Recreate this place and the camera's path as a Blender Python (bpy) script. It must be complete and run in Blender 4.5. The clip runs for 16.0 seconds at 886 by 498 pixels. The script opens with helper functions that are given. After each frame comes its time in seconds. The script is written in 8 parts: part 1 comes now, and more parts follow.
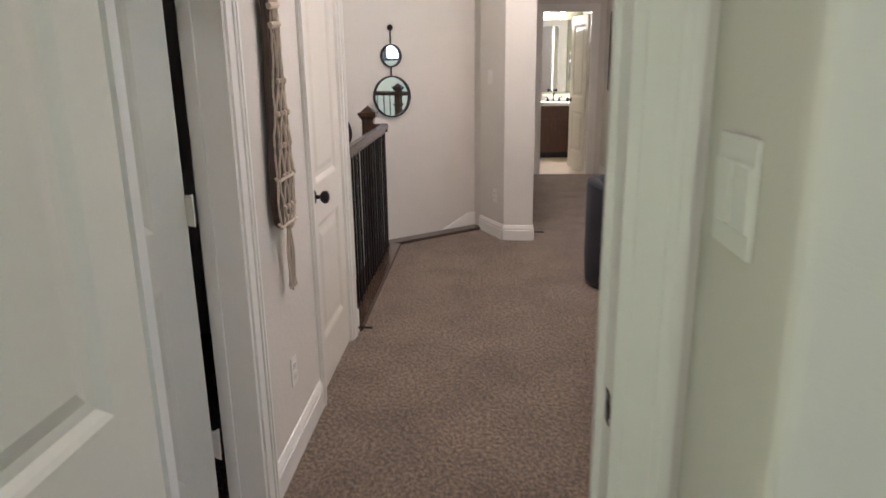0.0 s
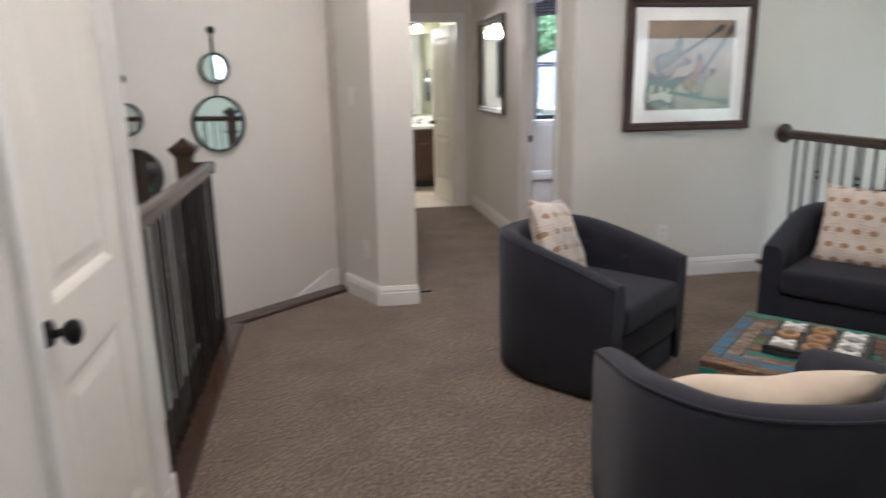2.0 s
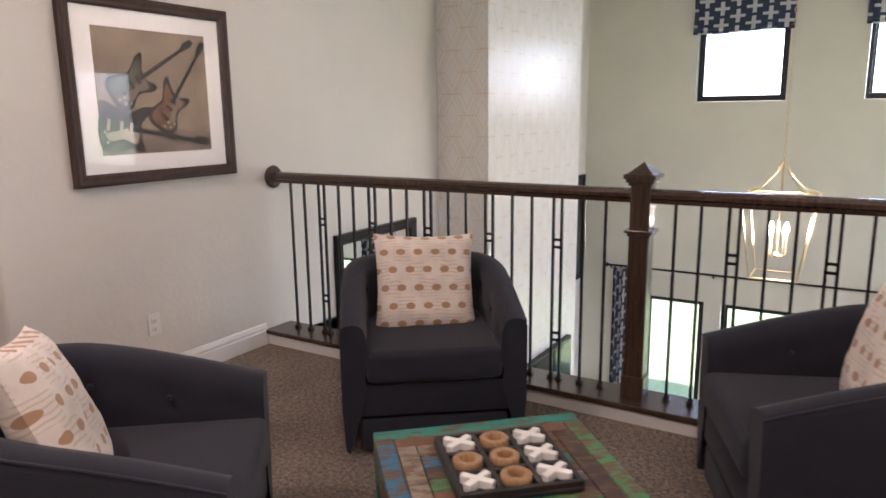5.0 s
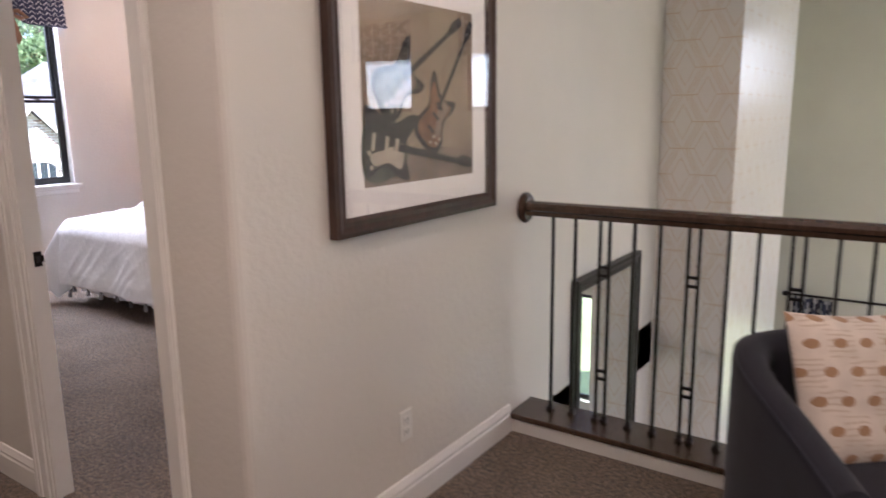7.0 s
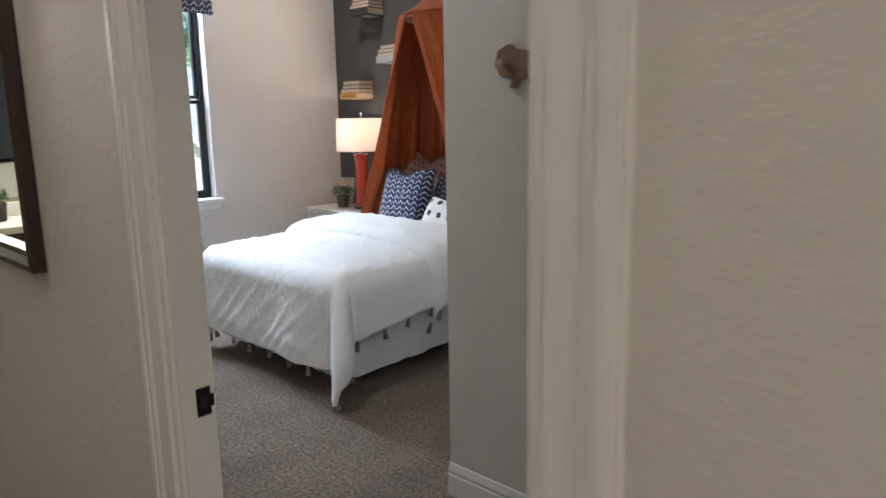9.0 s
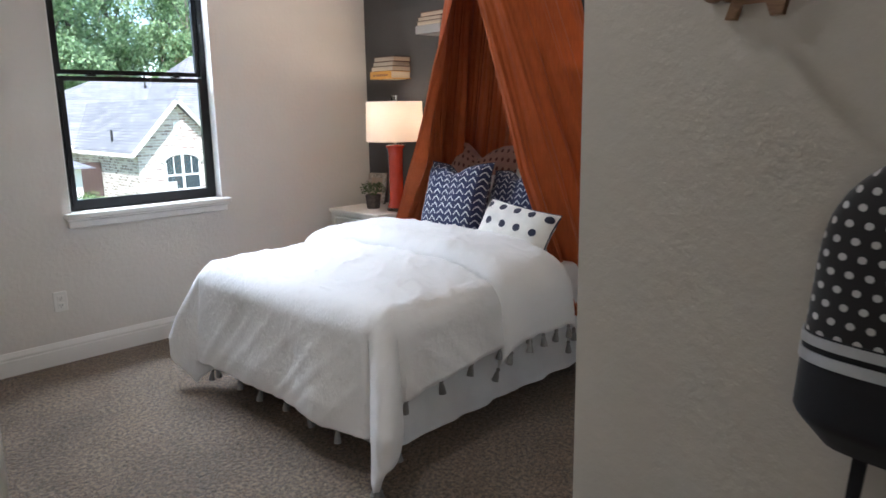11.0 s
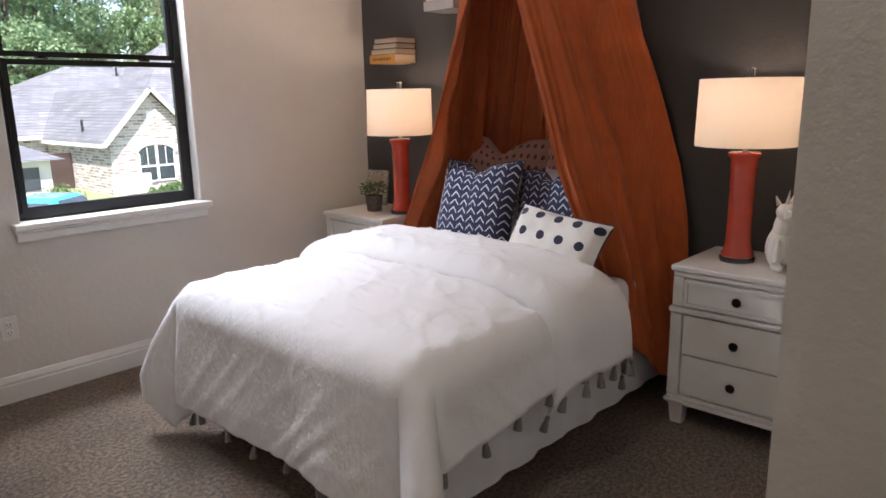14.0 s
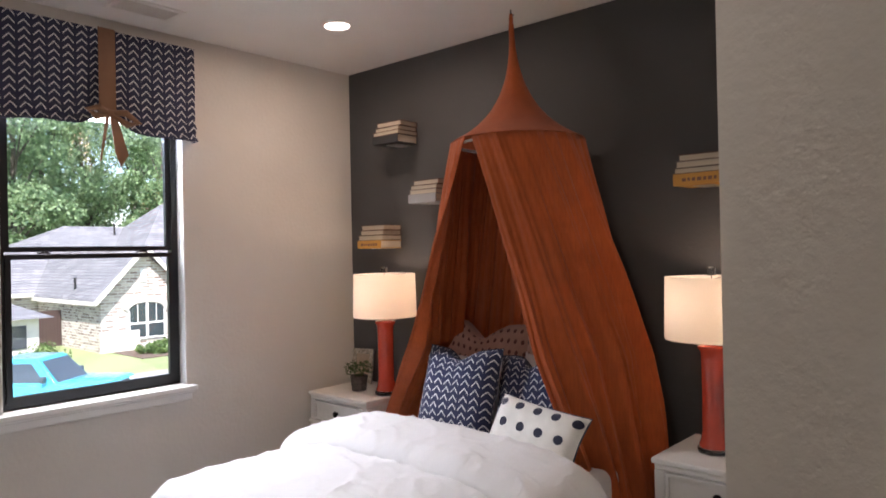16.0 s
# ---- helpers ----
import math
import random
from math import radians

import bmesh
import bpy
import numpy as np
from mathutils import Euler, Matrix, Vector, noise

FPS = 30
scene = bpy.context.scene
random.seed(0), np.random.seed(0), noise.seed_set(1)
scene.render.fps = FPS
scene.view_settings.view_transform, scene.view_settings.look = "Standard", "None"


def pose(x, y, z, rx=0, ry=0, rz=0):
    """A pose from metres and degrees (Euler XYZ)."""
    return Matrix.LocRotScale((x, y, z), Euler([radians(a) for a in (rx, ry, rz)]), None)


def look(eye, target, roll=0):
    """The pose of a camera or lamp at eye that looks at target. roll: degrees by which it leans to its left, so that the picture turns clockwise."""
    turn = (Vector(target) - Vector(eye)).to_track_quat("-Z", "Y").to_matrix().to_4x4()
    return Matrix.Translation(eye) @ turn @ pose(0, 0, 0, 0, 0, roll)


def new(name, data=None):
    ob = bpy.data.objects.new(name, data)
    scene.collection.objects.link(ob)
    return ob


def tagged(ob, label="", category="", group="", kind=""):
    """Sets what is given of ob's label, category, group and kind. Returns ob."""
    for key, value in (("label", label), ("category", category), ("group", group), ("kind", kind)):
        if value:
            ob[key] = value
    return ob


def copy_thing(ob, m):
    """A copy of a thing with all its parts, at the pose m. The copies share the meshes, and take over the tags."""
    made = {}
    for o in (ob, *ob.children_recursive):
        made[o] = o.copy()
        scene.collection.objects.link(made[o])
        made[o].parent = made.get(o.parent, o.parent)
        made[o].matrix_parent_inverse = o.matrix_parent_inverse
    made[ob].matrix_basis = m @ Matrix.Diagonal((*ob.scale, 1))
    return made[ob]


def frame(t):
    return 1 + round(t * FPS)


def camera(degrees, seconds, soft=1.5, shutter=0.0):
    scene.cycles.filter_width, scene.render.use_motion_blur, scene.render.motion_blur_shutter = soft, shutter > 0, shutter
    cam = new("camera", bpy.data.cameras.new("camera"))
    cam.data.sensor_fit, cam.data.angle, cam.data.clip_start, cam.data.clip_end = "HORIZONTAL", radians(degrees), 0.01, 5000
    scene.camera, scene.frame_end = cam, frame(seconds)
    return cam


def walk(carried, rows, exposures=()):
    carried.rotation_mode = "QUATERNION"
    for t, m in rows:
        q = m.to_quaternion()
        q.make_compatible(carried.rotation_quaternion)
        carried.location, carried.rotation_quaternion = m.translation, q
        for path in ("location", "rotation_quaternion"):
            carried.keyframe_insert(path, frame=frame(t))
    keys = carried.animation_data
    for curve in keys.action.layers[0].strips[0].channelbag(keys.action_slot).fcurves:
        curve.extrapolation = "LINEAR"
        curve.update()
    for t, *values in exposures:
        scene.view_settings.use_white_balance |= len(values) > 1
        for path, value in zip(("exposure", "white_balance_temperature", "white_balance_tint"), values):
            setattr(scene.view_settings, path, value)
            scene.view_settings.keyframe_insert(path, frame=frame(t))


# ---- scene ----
cam = camera(65.6, 16.0, soft=1.6, shutter=0.4)
PATH = [
    (0.0, pose(-0.168, 0.087, 1.507, 74.59, 0.74, 3.32)),
    (0.5, pose(-0.276, 0.424, 1.487, 75.21, 0.88, 3.81)),
    (1.0, pose(-0.308, 0.790, 1.478, 75.43, 1.00, 4.00)),
    (1.5, pose(-0.307, 1.145, 1.478, 75.98, 1.07, 1.17)),
    (2.0, pose(-0.298, 1.489, 1.450, 76.17, 1.05, -9.67)),
    (2.5, pose(-0.237, 1.808, 1.446, 76.06, 0.86, -28.72)),
    (3.0, pose(-0.262, 2.031, 1.438, 76.24, 0.69, -47.35)),
    (5.5, pose(0.039, 3.342, 1.394, 78.84, 0.69, -58.82)),
    (6.0, pose(0.136, 3.772, 1.425, 78.90, 0.63, -58.24)),
    (6.5, pose(0.160, 4.194, 1.437, 79.04, 0.70, -56.76)),
    (7.0, pose(0.247, 4.605, 1.442, 78.98, 0.83, -55.39)),
    (7.5, pose(0.365, 4.994, 1.466, 79.10, 0.82, -51.14)),
    (8.0, pose(0.448, 5.377, 1.478, 79.11, 0.80, -48.52)),
    (8.5, pose(0.623, 5.729, 1.478, 79.13, 0.84, -47.66)),
    (9.0, pose(0.855, 6.062, 1.465, 79.15, 1.03, -46.80)),
    (9.5, pose(1.008, 6.386, 1.427, 79.30, 0.94, -45.92)),
    (10.0, pose(1.155, 6.663, 1.418, 79.39, 0.85, -45.70)),
    (11.0, pose(1.400, 6.930, 1.405, 78.60, 0.90, -45.60)),
    (11.7, pose(1.580, 7.230, 1.385, 77.90, 0.93, -45.60)),
    (12.5, pose(1.682, 7.491, 1.367, 77.70, 0.96, -45.81)),
    (13.0, pose(1.683, 7.498, 1.369, 77.60, 0.96, -46.57)),
    (13.5, pose(1.686, 7.501, 1.377, 77.53, 0.96, -47.04)),
    (14.0, pose(1.680, 7.491, 1.413, 77.62, 0.99, -47.41)),
    (14.5, pose(1.668, 7.464, 1.468, 77.95, 0.99, -47.84)),
    (15.0, pose(1.658, 7.441, 1.517, 82.11, 1.05, -47.97)),
    (15.5, pose(1.652, 7.423, 1.561, 87.08, 1.11, -48.14)),
    (16.0, pose(1.644, 7.396, 1.599, 90.25, 1.17, -48.22)),
]
EXPOSURES = [(0.0, 2.10, 5500, 21), (1.5, 2.08, 5200, 15), (2.5, 2.15, 5200, 17), (3.2, 2.35, 4950, 14), (5.3, 2.12, 5850, 30), (6.8, 1.95, 5900, 30), (7.6, 1.80, 5900, 28), (8.5, 1.60, 5800, 18), (9.5, 1.60, 5500, 9), (12.5, 1.30, 6200, 21), (16.0, 1.25, 6400, 23)]
walk(cam, PATH, EXPOSURES)

# ---- light ----
world = bpy.data.worlds.new("sky")
scene.world = world
world.use_nodes = True
wn = world.node_tree
sky = wn.nodes.new("ShaderNodeTexSky")
sky.sky_type = "NISHITA"
sky.sun_disc = False
sky.sun_elevation = radians(55)
sky.sun_rotation = radians(215)
wn.links.new(sky.outputs["Color"], wn.nodes["Background"].inputs["Color"])
wn.nodes["Background"].inputs["Strength"].default_value = 0.15


def lamp(name, kind, m, energy, color=(1, 1, 1), **extra):
    data = bpy.data.lights.new(name, kind)
    data.energy = energy
    data.color = color
    ob = new(name, data)
    ob.matrix_world = m
    if kind == "AREA":
        data.shape = extra.get("shape", "RECTANGLE")
        data.size = extra.get("size", 1.0)
        data.size_y = extra.get("size_y", data.size)
    elif kind == "SUN":
        data.angle = radians(extra.get("angle", 0.5))
    else:
        data.shadow_soft_size = extra.get("radius", 0.05)
    return ob


lamp("sun", "SUN", look((-20, -28, 49), (0, 0, 0)), 5.0, (1.0, 0.95, 0.88), angle=0.6)
# daylight of the openings
lamp("bedroom_window_daylight", "AREA", look((3.15, 11.75, 2.75), (2.9, 9.0, 0.6)), 72, (0.86, 0.94, 1.0), size=1.3, size_y=0.7)
for wy in (4.26, 2.55, 0.64):
    lamp("high_window_daylight", "AREA", look((8.74, wy, 1.87), (-0.5, wy + 0.6, 0.5)), 2.0, (0.88, 0.95, 1.0), size=0.95, size_y=0.7)
for wy in (4.86, 3.46, 1.6, -0.27):
    lamp("low_window_daylight", "AREA", look((9.3, wy, -0.5), (5.0, wy, -2.2)), 29.1, (0.9, 1.0, 0.95), size=0.9, size_y=1.0)
# Added fill through an assumed opening in the unseen end wall.
lamp("end_opening_fill", "AREA", look((6.0, -1.62, 0.3), (5.6, 4.0, 0.3)), 5.82, (0.90, 0.97, 1.0), size=2.6, size_y=3.6)
WARM = (1.0, 0.80, 0.60)
DOWNLIGHTS = [(0.15, 2.9), (0.05, 5.0), (2.3, 2.6), (2.3, 5.1), (0.8, 7.4)]
for dx, dy in DOWNLIGHTS:
    lamp("downlight_beam", "AREA", look((dx, dy, 2.862), (dx, dy, 0)), (1.6 if dx > 2 else 7.5) if dy < 7 else 1.7, WARM, shape="DISK", size=0.13)
lamp("downlight_beam", "AREA", look((4.126, 10.371, 2.862), (4.126, 10.371, 0)), 3.08, WARM, shape="DISK", size=0.13)
# Unseen extra downlight, added to fill the near side of the bed.
lamp("downlight_beam", "AREA", look((2.3, 8.6, 2.862), (2.3, 8.6, 0)), 3.84, (1.0, 0.92, 0.80), shape="DISK", size=0.13)
# Unseen ceiling lamp, added to brighten the doorway and the side wall.
lamp("start_room_fill", "AREA", look((-0.2, -0.6, 2.862), (-0.2, -0.6, 0)), 3.43, (1.0, 0.86, 0.72), shape="DISK", size=0.13)

# ---- materials ----
def srgb(h):
    c = [int(h[i:i + 2], 16) / 255 for i in (0, 2, 4)]
    return tuple(v / 12.92 if v <= 0.04045 else ((v + 0.055) / 1.055) ** 2.4 for v in c)


def node_mat(name):
    m = bpy.data.materials.new(name)
    m.use_nodes = True
    return m, m.node_tree, m.node_tree.nodes["Principled BSDF"]


def noise_node(nt, scale, detail=3.0, coords="Object", rough=0.55, stretch=None):
    tc = nt.nodes.new("ShaderNodeTexCoord")
    src = tc.outputs[coords]
    if stretch:
        mp = nt.nodes.new("ShaderNodeMapping")
        mp.inputs["Scale"].default_value = stretch
        nt.links.new(src, mp.inputs["Vector"])
        src = mp.outputs["Vector"]
    n = nt.nodes.new("ShaderNodeTexNoise")
    n.inputs["Scale"].default_value = scale
    n.inputs["Detail"].default_value = detail
    n.inputs["Roughness"].default_value = rough
    nt.links.new(src, n.inputs["Vector"])
    return n.outputs["Fac"]


def ramp(nt, fac, stops):
    r = nt.nodes.new("ShaderNodeValToRGB")
    els = r.color_ramp.elements
    while len(els) < len(stops):
        els.new(0.5)
    for e, (p, c) in zip(els, stops):
        e.position = p
        e.color = (*c, 1)
    nt.links.new(fac, r.inputs["Fac"])
    return r.outputs["Color"]


def mixc(nt, fac, a, b, mode="MIX"):
    m = nt.nodes.new("ShaderNodeMix")
    m.data_type, m.blend_type = "RGBA", mode
    for sock, v in ((m.inputs[0], fac), (m.inputs[6], a), (m.inputs[7], b)):
        if isinstance(v, (int, float)):
            sock.default_value = v
        elif isinstance(v, tuple):
            sock.default_value = (*v, 1)
        else:
            nt.links.new(v, sock)
    return m.outputs[2]


def math_node(nt, op, a, b=None, clamp=False):
    m = nt.nodes.new("ShaderNodeMath")
    m.operation, m.use_clamp = op, clamp
    for sock, v in zip(m.inputs, (a, b)):
        if v is None:
            continue
        if isinstance(v, (int, float)):
            sock.default_value = v
        else:
            nt.links.new(v, sock)
    return m.outputs[0]


def bump(nt, bsdf, fac, strength, dist):
    b = nt.nodes.new("ShaderNodeBump")
    b.inputs["Strength"].default_value = strength
    b.inputs["Distance"].default_value = dist
    nt.links.new(fac, b.inputs["Height"])
    nt.links.new(b.outputs["Normal"], bsdf.inputs["Normal"])


def shade(c, k):
    return tuple(min(1.0, v * k) for v in c)


def surface(name, color, rough=0.6, metal=0.0, scale=6.0, vary=0.12, fine=120.0, relief=0.1, dist=0.002, coords="Object", stretch=None, spread=None, **extra):
    """A worn plain surface: broad stains and fine grain in the colour, fine relief."""
    m, nt, b = node_mat(name)
    big = noise_node(nt, scale, 4, coords, stretch=stretch)
    col = ramp(nt, big, [(0.3, shade(color, 1 - vary)), (0.7, shade(color, 1 + vary))])
    small = noise_node(nt, fine, 2, coords, stretch=stretch)
    col = mixc(nt, vary * 0.8, col, ramp(nt, small, [(0.3, (0.25, 0.25, 0.25)), (0.7, (1, 1, 1))]), "MULTIPLY")
    nt.links.new(col, b.inputs["Base Color"])
    b.inputs["Roughness"].default_value = rough
    b.inputs["Metallic"].default_value = metal
    if relief:
        bump(nt, b, small, relief, dist)
    for k, v in extra.items():
        b.inputs[k.replace("_", " ")].default_value = v
    return m


def wall_paint(name, color):
    """Orange-peel textured matt paint."""
    m, nt, b = node_mat(name)
    big = noise_node(nt, 1.3, 3)
    col = ramp(nt, big, [(0.3, shade(color, 0.95)), (0.7, shade(color, 1.03))])
    nt.links.new(col, b.inputs["Base Color"])
    b.inputs["Roughness"].default_value = 0.62
    peel = noise_node(nt, 42, 3, rough=0.45)
    fine = noise_node(nt, 160, 2)
    bump(nt, b, math_node(nt, "ADD", peel, math_node(nt, "MULTIPLY", fine, 0.35)), 0.3, 0.006)
    return m


def carpet(name, dark, light):
    """Cut pile: mottled tufts of two yarns, trodden patches, deep relief."""
    m, nt, b = node_mat(name)
    tuft = noise_node(nt, 58, 5, rough=0.78)
    yarn = noise_node(nt, 170, 3, rough=0.7)
    wide = noise_node(nt, 2.6, 5, rough=0.6)
    speck = ramp(nt, tuft, [(0.36, dark), (0.48, shade(light, 0.46)), (0.62, shade(light, 1.12))])
    fleck = ramp(nt, yarn, [(0.36, (0.34, 0.32, 0.30)), (0.60, (1, 1, 1))])
    tone = ramp(nt, wide, [(0.36, (0.70, 0.68, 0.66)), (0.60, (1, 1, 1))])
    col = mixc(nt, 0.65, speck, fleck, "MULTIPLY")
    nt.links.new(mixc(nt, 1.0, col, tone, "MULTIPLY"), b.inputs["Base Color"])
    b.inputs["Roughness"].default_value = 0.95
    b.inputs["Sheen Weight"].default_value = 0.2
    bump(nt, b, math_node(nt, "ADD", tuft, math_node(nt, "MULTIPLY", yarn, 0.5)), 1.0, 0.022)
    return m


def wood(name, dark, light, rough=0.35, scale=5.0, stretch=(14, 14, 1.2), coords="Object", coat=0.3):
    m, nt, b = node_mat(name)
    g = noise_node(nt, scale, 6, coords, 0.65, stretch)
    streak = noise_node(nt, scale * 6, 3, coords, 0.6, stretch)
    col = ramp(nt, g, [(0.28, dark), (0.72, light)])
    col = mixc(nt, 0.35, col, ramp(nt, streak, [(0.35, (0.35, 0.3, 0.28)), (0.6, (1, 1, 1))]), "MULTIPLY")
    nt.links.new(col, b.inputs["Base Color"])
    b.inputs["Roughness"].default_value = rough
    b.inputs["Coat Weight"].default_value = coat
    b.inputs["Coat Roughness"].default_value = 0.25
    bump(nt, b, streak, 0.12, 0.0015)
    return m


def fabric(name, color, weave=900.0, vary=0.12, relief=0.35, sheen=0.3, folds=9.0, rough=0.9):
    m, nt, b = node_mat(name)
    w = noise_node(nt, weave, 2)
    big = noise_node(nt, folds, 4)
    col = ramp(nt, big, [(0.3, shade(color, 1 - vary)), (0.7, shade(color, 1 + vary))])
    col = mixc(nt, 0.3, col, ramp(nt, w, [(0.35, (0.55, 0.55, 0.55)), (0.65, (1, 1, 1))]), "MULTIPLY")
    nt.links.new(col, b.inputs["Base Color"])
    b.inputs["Roughness"].default_value = rough
    b.inputs["Sheen Weight"].default_value = sheen
    bump(nt, b, math_node(nt, "ADD", math_node(nt, "MULTIPLY", w, 0.25), big), relief, 0.006)
    return m


def uv_pair(nt, su, sv, name="UVMap"):
    u = nt.nodes.new("ShaderNodeUVMap")
    s = nt.nodes.new("ShaderNodeSeparateXYZ")
    nt.links.new(u.outputs["UV"], s.inputs["Vector"])
    return math_node(nt, "MULTIPLY", s.outputs["X"], su), math_node(nt, "MULTIPLY", s.outputs["Y"], sv)


def pattern_mat(name, kind, ground, figure, su, sv, second=None, rough=0.9):
    """Printed cloth in the cloth's own coordinates (metres): chevron, dots, brush, links."""
    m, nt, b = node_mat(name)
    u, v = uv_pair(nt, su, sv)
    fu = math_node(nt, "FRACT", u)
    if kind == "chevron":
        tri = math_node(nt, "ABSOLUTE", math_node(nt, "SUBTRACT", fu, 0.5))
        fv = math_node(nt, "FRACT", math_node(nt, "ADD", v, math_node(nt, "MULTIPLY", tri, 1.7)))
        line = math_node(nt, "LESS_THAN", fv, 0.22)
        gap = math_node(nt, "LESS_THAN", tri, 0.40)
        mask = math_node(nt, "MULTIPLY", line, gap)
    elif kind == "dots":
        row = math_node(nt, "MULTIPLY", math_node(nt, "FRACT", math_node(nt, "MULTIPLY", math_node(nt, "FLOOR", v), 0.5)), 1.0)
        du = math_node(nt, "SUBTRACT", math_node(nt, "FRACT", math_node(nt, "ADD", u, row)), 0.5)
        dv = math_node(nt, "SUBTRACT", math_node(nt, "FRACT", v), 0.5)
        d2 = math_node(nt, "ADD", math_node(nt, "MULTIPLY", du, du), math_node(nt, "MULTIPLY", dv, dv))
        mask = math_node(nt, "LESS_THAN", d2, 0.05)
    elif kind == "brush":
        row = math_node(nt, "FRACT", math_node(nt, "MULTIPLY", math_node(nt, "FLOOR", v), 0.5))
        du = math_node(nt, "SUBTRACT", math_node(nt, "FRACT", math_node(nt, "ADD", u, row)), 0.5)
        dv = math_node(nt, "SUBTRACT", math_node(nt, "FRACT", v), 0.5)
        d2 = math_node(nt, "ADD", math_node(nt, "MULTIPLY", du, math_node(nt, "MULTIPLY", du, 0.8)), math_node(nt, "MULTIPLY", dv, math_node(nt, "MULTIPLY", dv, 1.6)))
        mask = math_node(nt, "LESS_THAN", d2, 0.055)
        lines = math_node(nt, "LESS_THAN", math_node(nt, "FRACT", math_node(nt, "MULTIPLY", math_node(nt, "ADD", v, math_node(nt, "MULTIPLY", noise_node(nt, 9, 2), 0.5)), 5.0)), 0.3)
        cell = math_node(nt, "LESS_THAN", math_node(nt, "FRACT", math_node(nt, "ADD", math_node(nt, "MULTIPLY", u, 0.5), math_node(nt, "MULTIPLY", math_node(nt, "FLOOR", v), 0.37))), 0.5)
        extra_mask = math_node(nt, "MULTIPLY", lines, cell)
    elif kind == "links":
        row = math_node(nt, "FRACT", math_node(nt, "MULTIPLY", math_node(nt, "FLOOR", u), 0.5))
        fv = math_node(nt, "FRACT", math_node(nt, "ADD", v, row))
        bar = math_node(nt, "MULTIPLY", math_node(nt, "LESS_THAN", math_node(nt, "ABSOLUTE", math_node(nt, "SUBTRACT", fu, 0.5)), 0.13), math_node(nt, "LESS_THAN", fv, 0.82))
        cross = math_node(nt, "MULTIPLY", math_node(nt, "LESS_THAN", math_node(nt, "ABSOLUTE", math_node(nt, "SUBTRACT", fv, 0.4)), 0.09), math_node(nt, "GREATER_THAN", fu, 0.05))
        mask = math_node(nt, "MAXIMUM", bar, cross)
    big = noise_node(nt, 12, 3)
    base = ramp(nt, big, [(0.3, shade(ground, 0.88)), (0.7, shade(ground, 1.08))])
    if kind == "brush":
        base = mixc(nt, math_node(nt, "MULTIPLY", extra_mask, 0.75), base, second)
    col = mixc(nt, mask, base, figure)
    weave = noise_node(nt, 800, 2)
    col = mixc(nt, 0.25, col, ramp(nt, weave, [(0.35, (0.6, 0.6, 0.6)), (0.65, (1, 1, 1))]), "MULTIPLY")
    nt.links.new(col, b.inputs["Base Color"])
    b.inputs["Roughness"].default_value = rough
    b.inputs["Sheen Weight"].default_value = 0.2
    bump(nt, b, math_node(nt, "ADD", math_node(nt, "MULTIPLY", weave, 0.3), big), 0.3, 0.005)
    return m


def glass_mat(name, tint=(1, 1, 1), rough=0.0):
    m, nt, b = node_mat(name)
    b.inputs["Base Color"].default_value = (*tint, 1)
    b.inputs["Transmission Weight"].default_value = 1.0
    b.inputs["Roughness"].default_value = rough
    b.inputs["IOR"].default_value = 1.45
    return m


def glow(name, color, strength):
    m, nt, b = node_mat(name)
    b.inputs["Base Color"].default_value = (*color, 1)
    b.inputs["Emission Color"].default_value = (*color, 1)
    b.inputs["Emission Strength"].default_value = strength
    return m


WALL = wall_paint("cream_wall_paint", (0.70, 0.67, 0.615))
DARKWALL = wall_paint("charcoal_wall_paint", (0.062, 0.060, 0.060))
CEIL = wall_paint("white_ceiling_paint", (0.80, 0.79, 0.76))
TRIM = surface("white_trim_paint", (0.80, 0.79, 0.75), 0.32, scale=3, vary=0.03, fine=60, relief=0.03)
CARPET = carpet("brown_loop_carpet", (0.052, 0.034, 0.021), (0.50, 0.36, 0.235))
RAILWOOD = wood("dark_stained_rail_wood", (0.030, 0.017, 0.011), (0.085, 0.048, 0.030), 0.25)
IRON = surface("black_iron", (0.018, 0.016, 0.015), 0.42, 0.6, 20, 0.2, 200, 0.1, 0.001)
BRONZE = surface("oil_rubbed_bronze", (0.022, 0.019, 0.018), 0.3, 0.8, 25, 0.2, 200, 0.05, 0.001)
NAVY = fabric("slate_navy_linen", (0.0135, 0.0145, 0.024), 700, 0.14, 0.25, 0.08)
CHAIRTRIM = fabric("slate_navy_piping", (0.016, 0.018, 0.032), 700, 0.1, 0.2, 0.1)
WHITEPLASTIC = surface("white_plastic", (0.78, 0.77, 0.73), 0.3, vary=0.02, relief=0)
DARKSLOT = surface("dark_slot", (0.02, 0.02, 0.02), 0.6, vary=0.02, relief=0)
MIRROR, _nt, _b = node_mat("silvered_mirror")
_b.inputs["Base Color"].default_value = (0.88, 0.92, 0.93, 1)
_b.inputs["Metallic"].default_value = 1.0
_b.inputs["Roughness"].default_value = 0.02
GLASS = glass_mat("clear_glass")
DOORPAINT = surface("cream_door_paint", (0.78, 0.755, 0.68), 0.34, scale=2.5, vary=0.03, fine=70, relief=0.04)
FRAMEWOOD = wood("dark_walnut_frame", (0.026, 0.012, 0.008), (0.065, 0.028, 0.017), 0.45, coat=0.08)

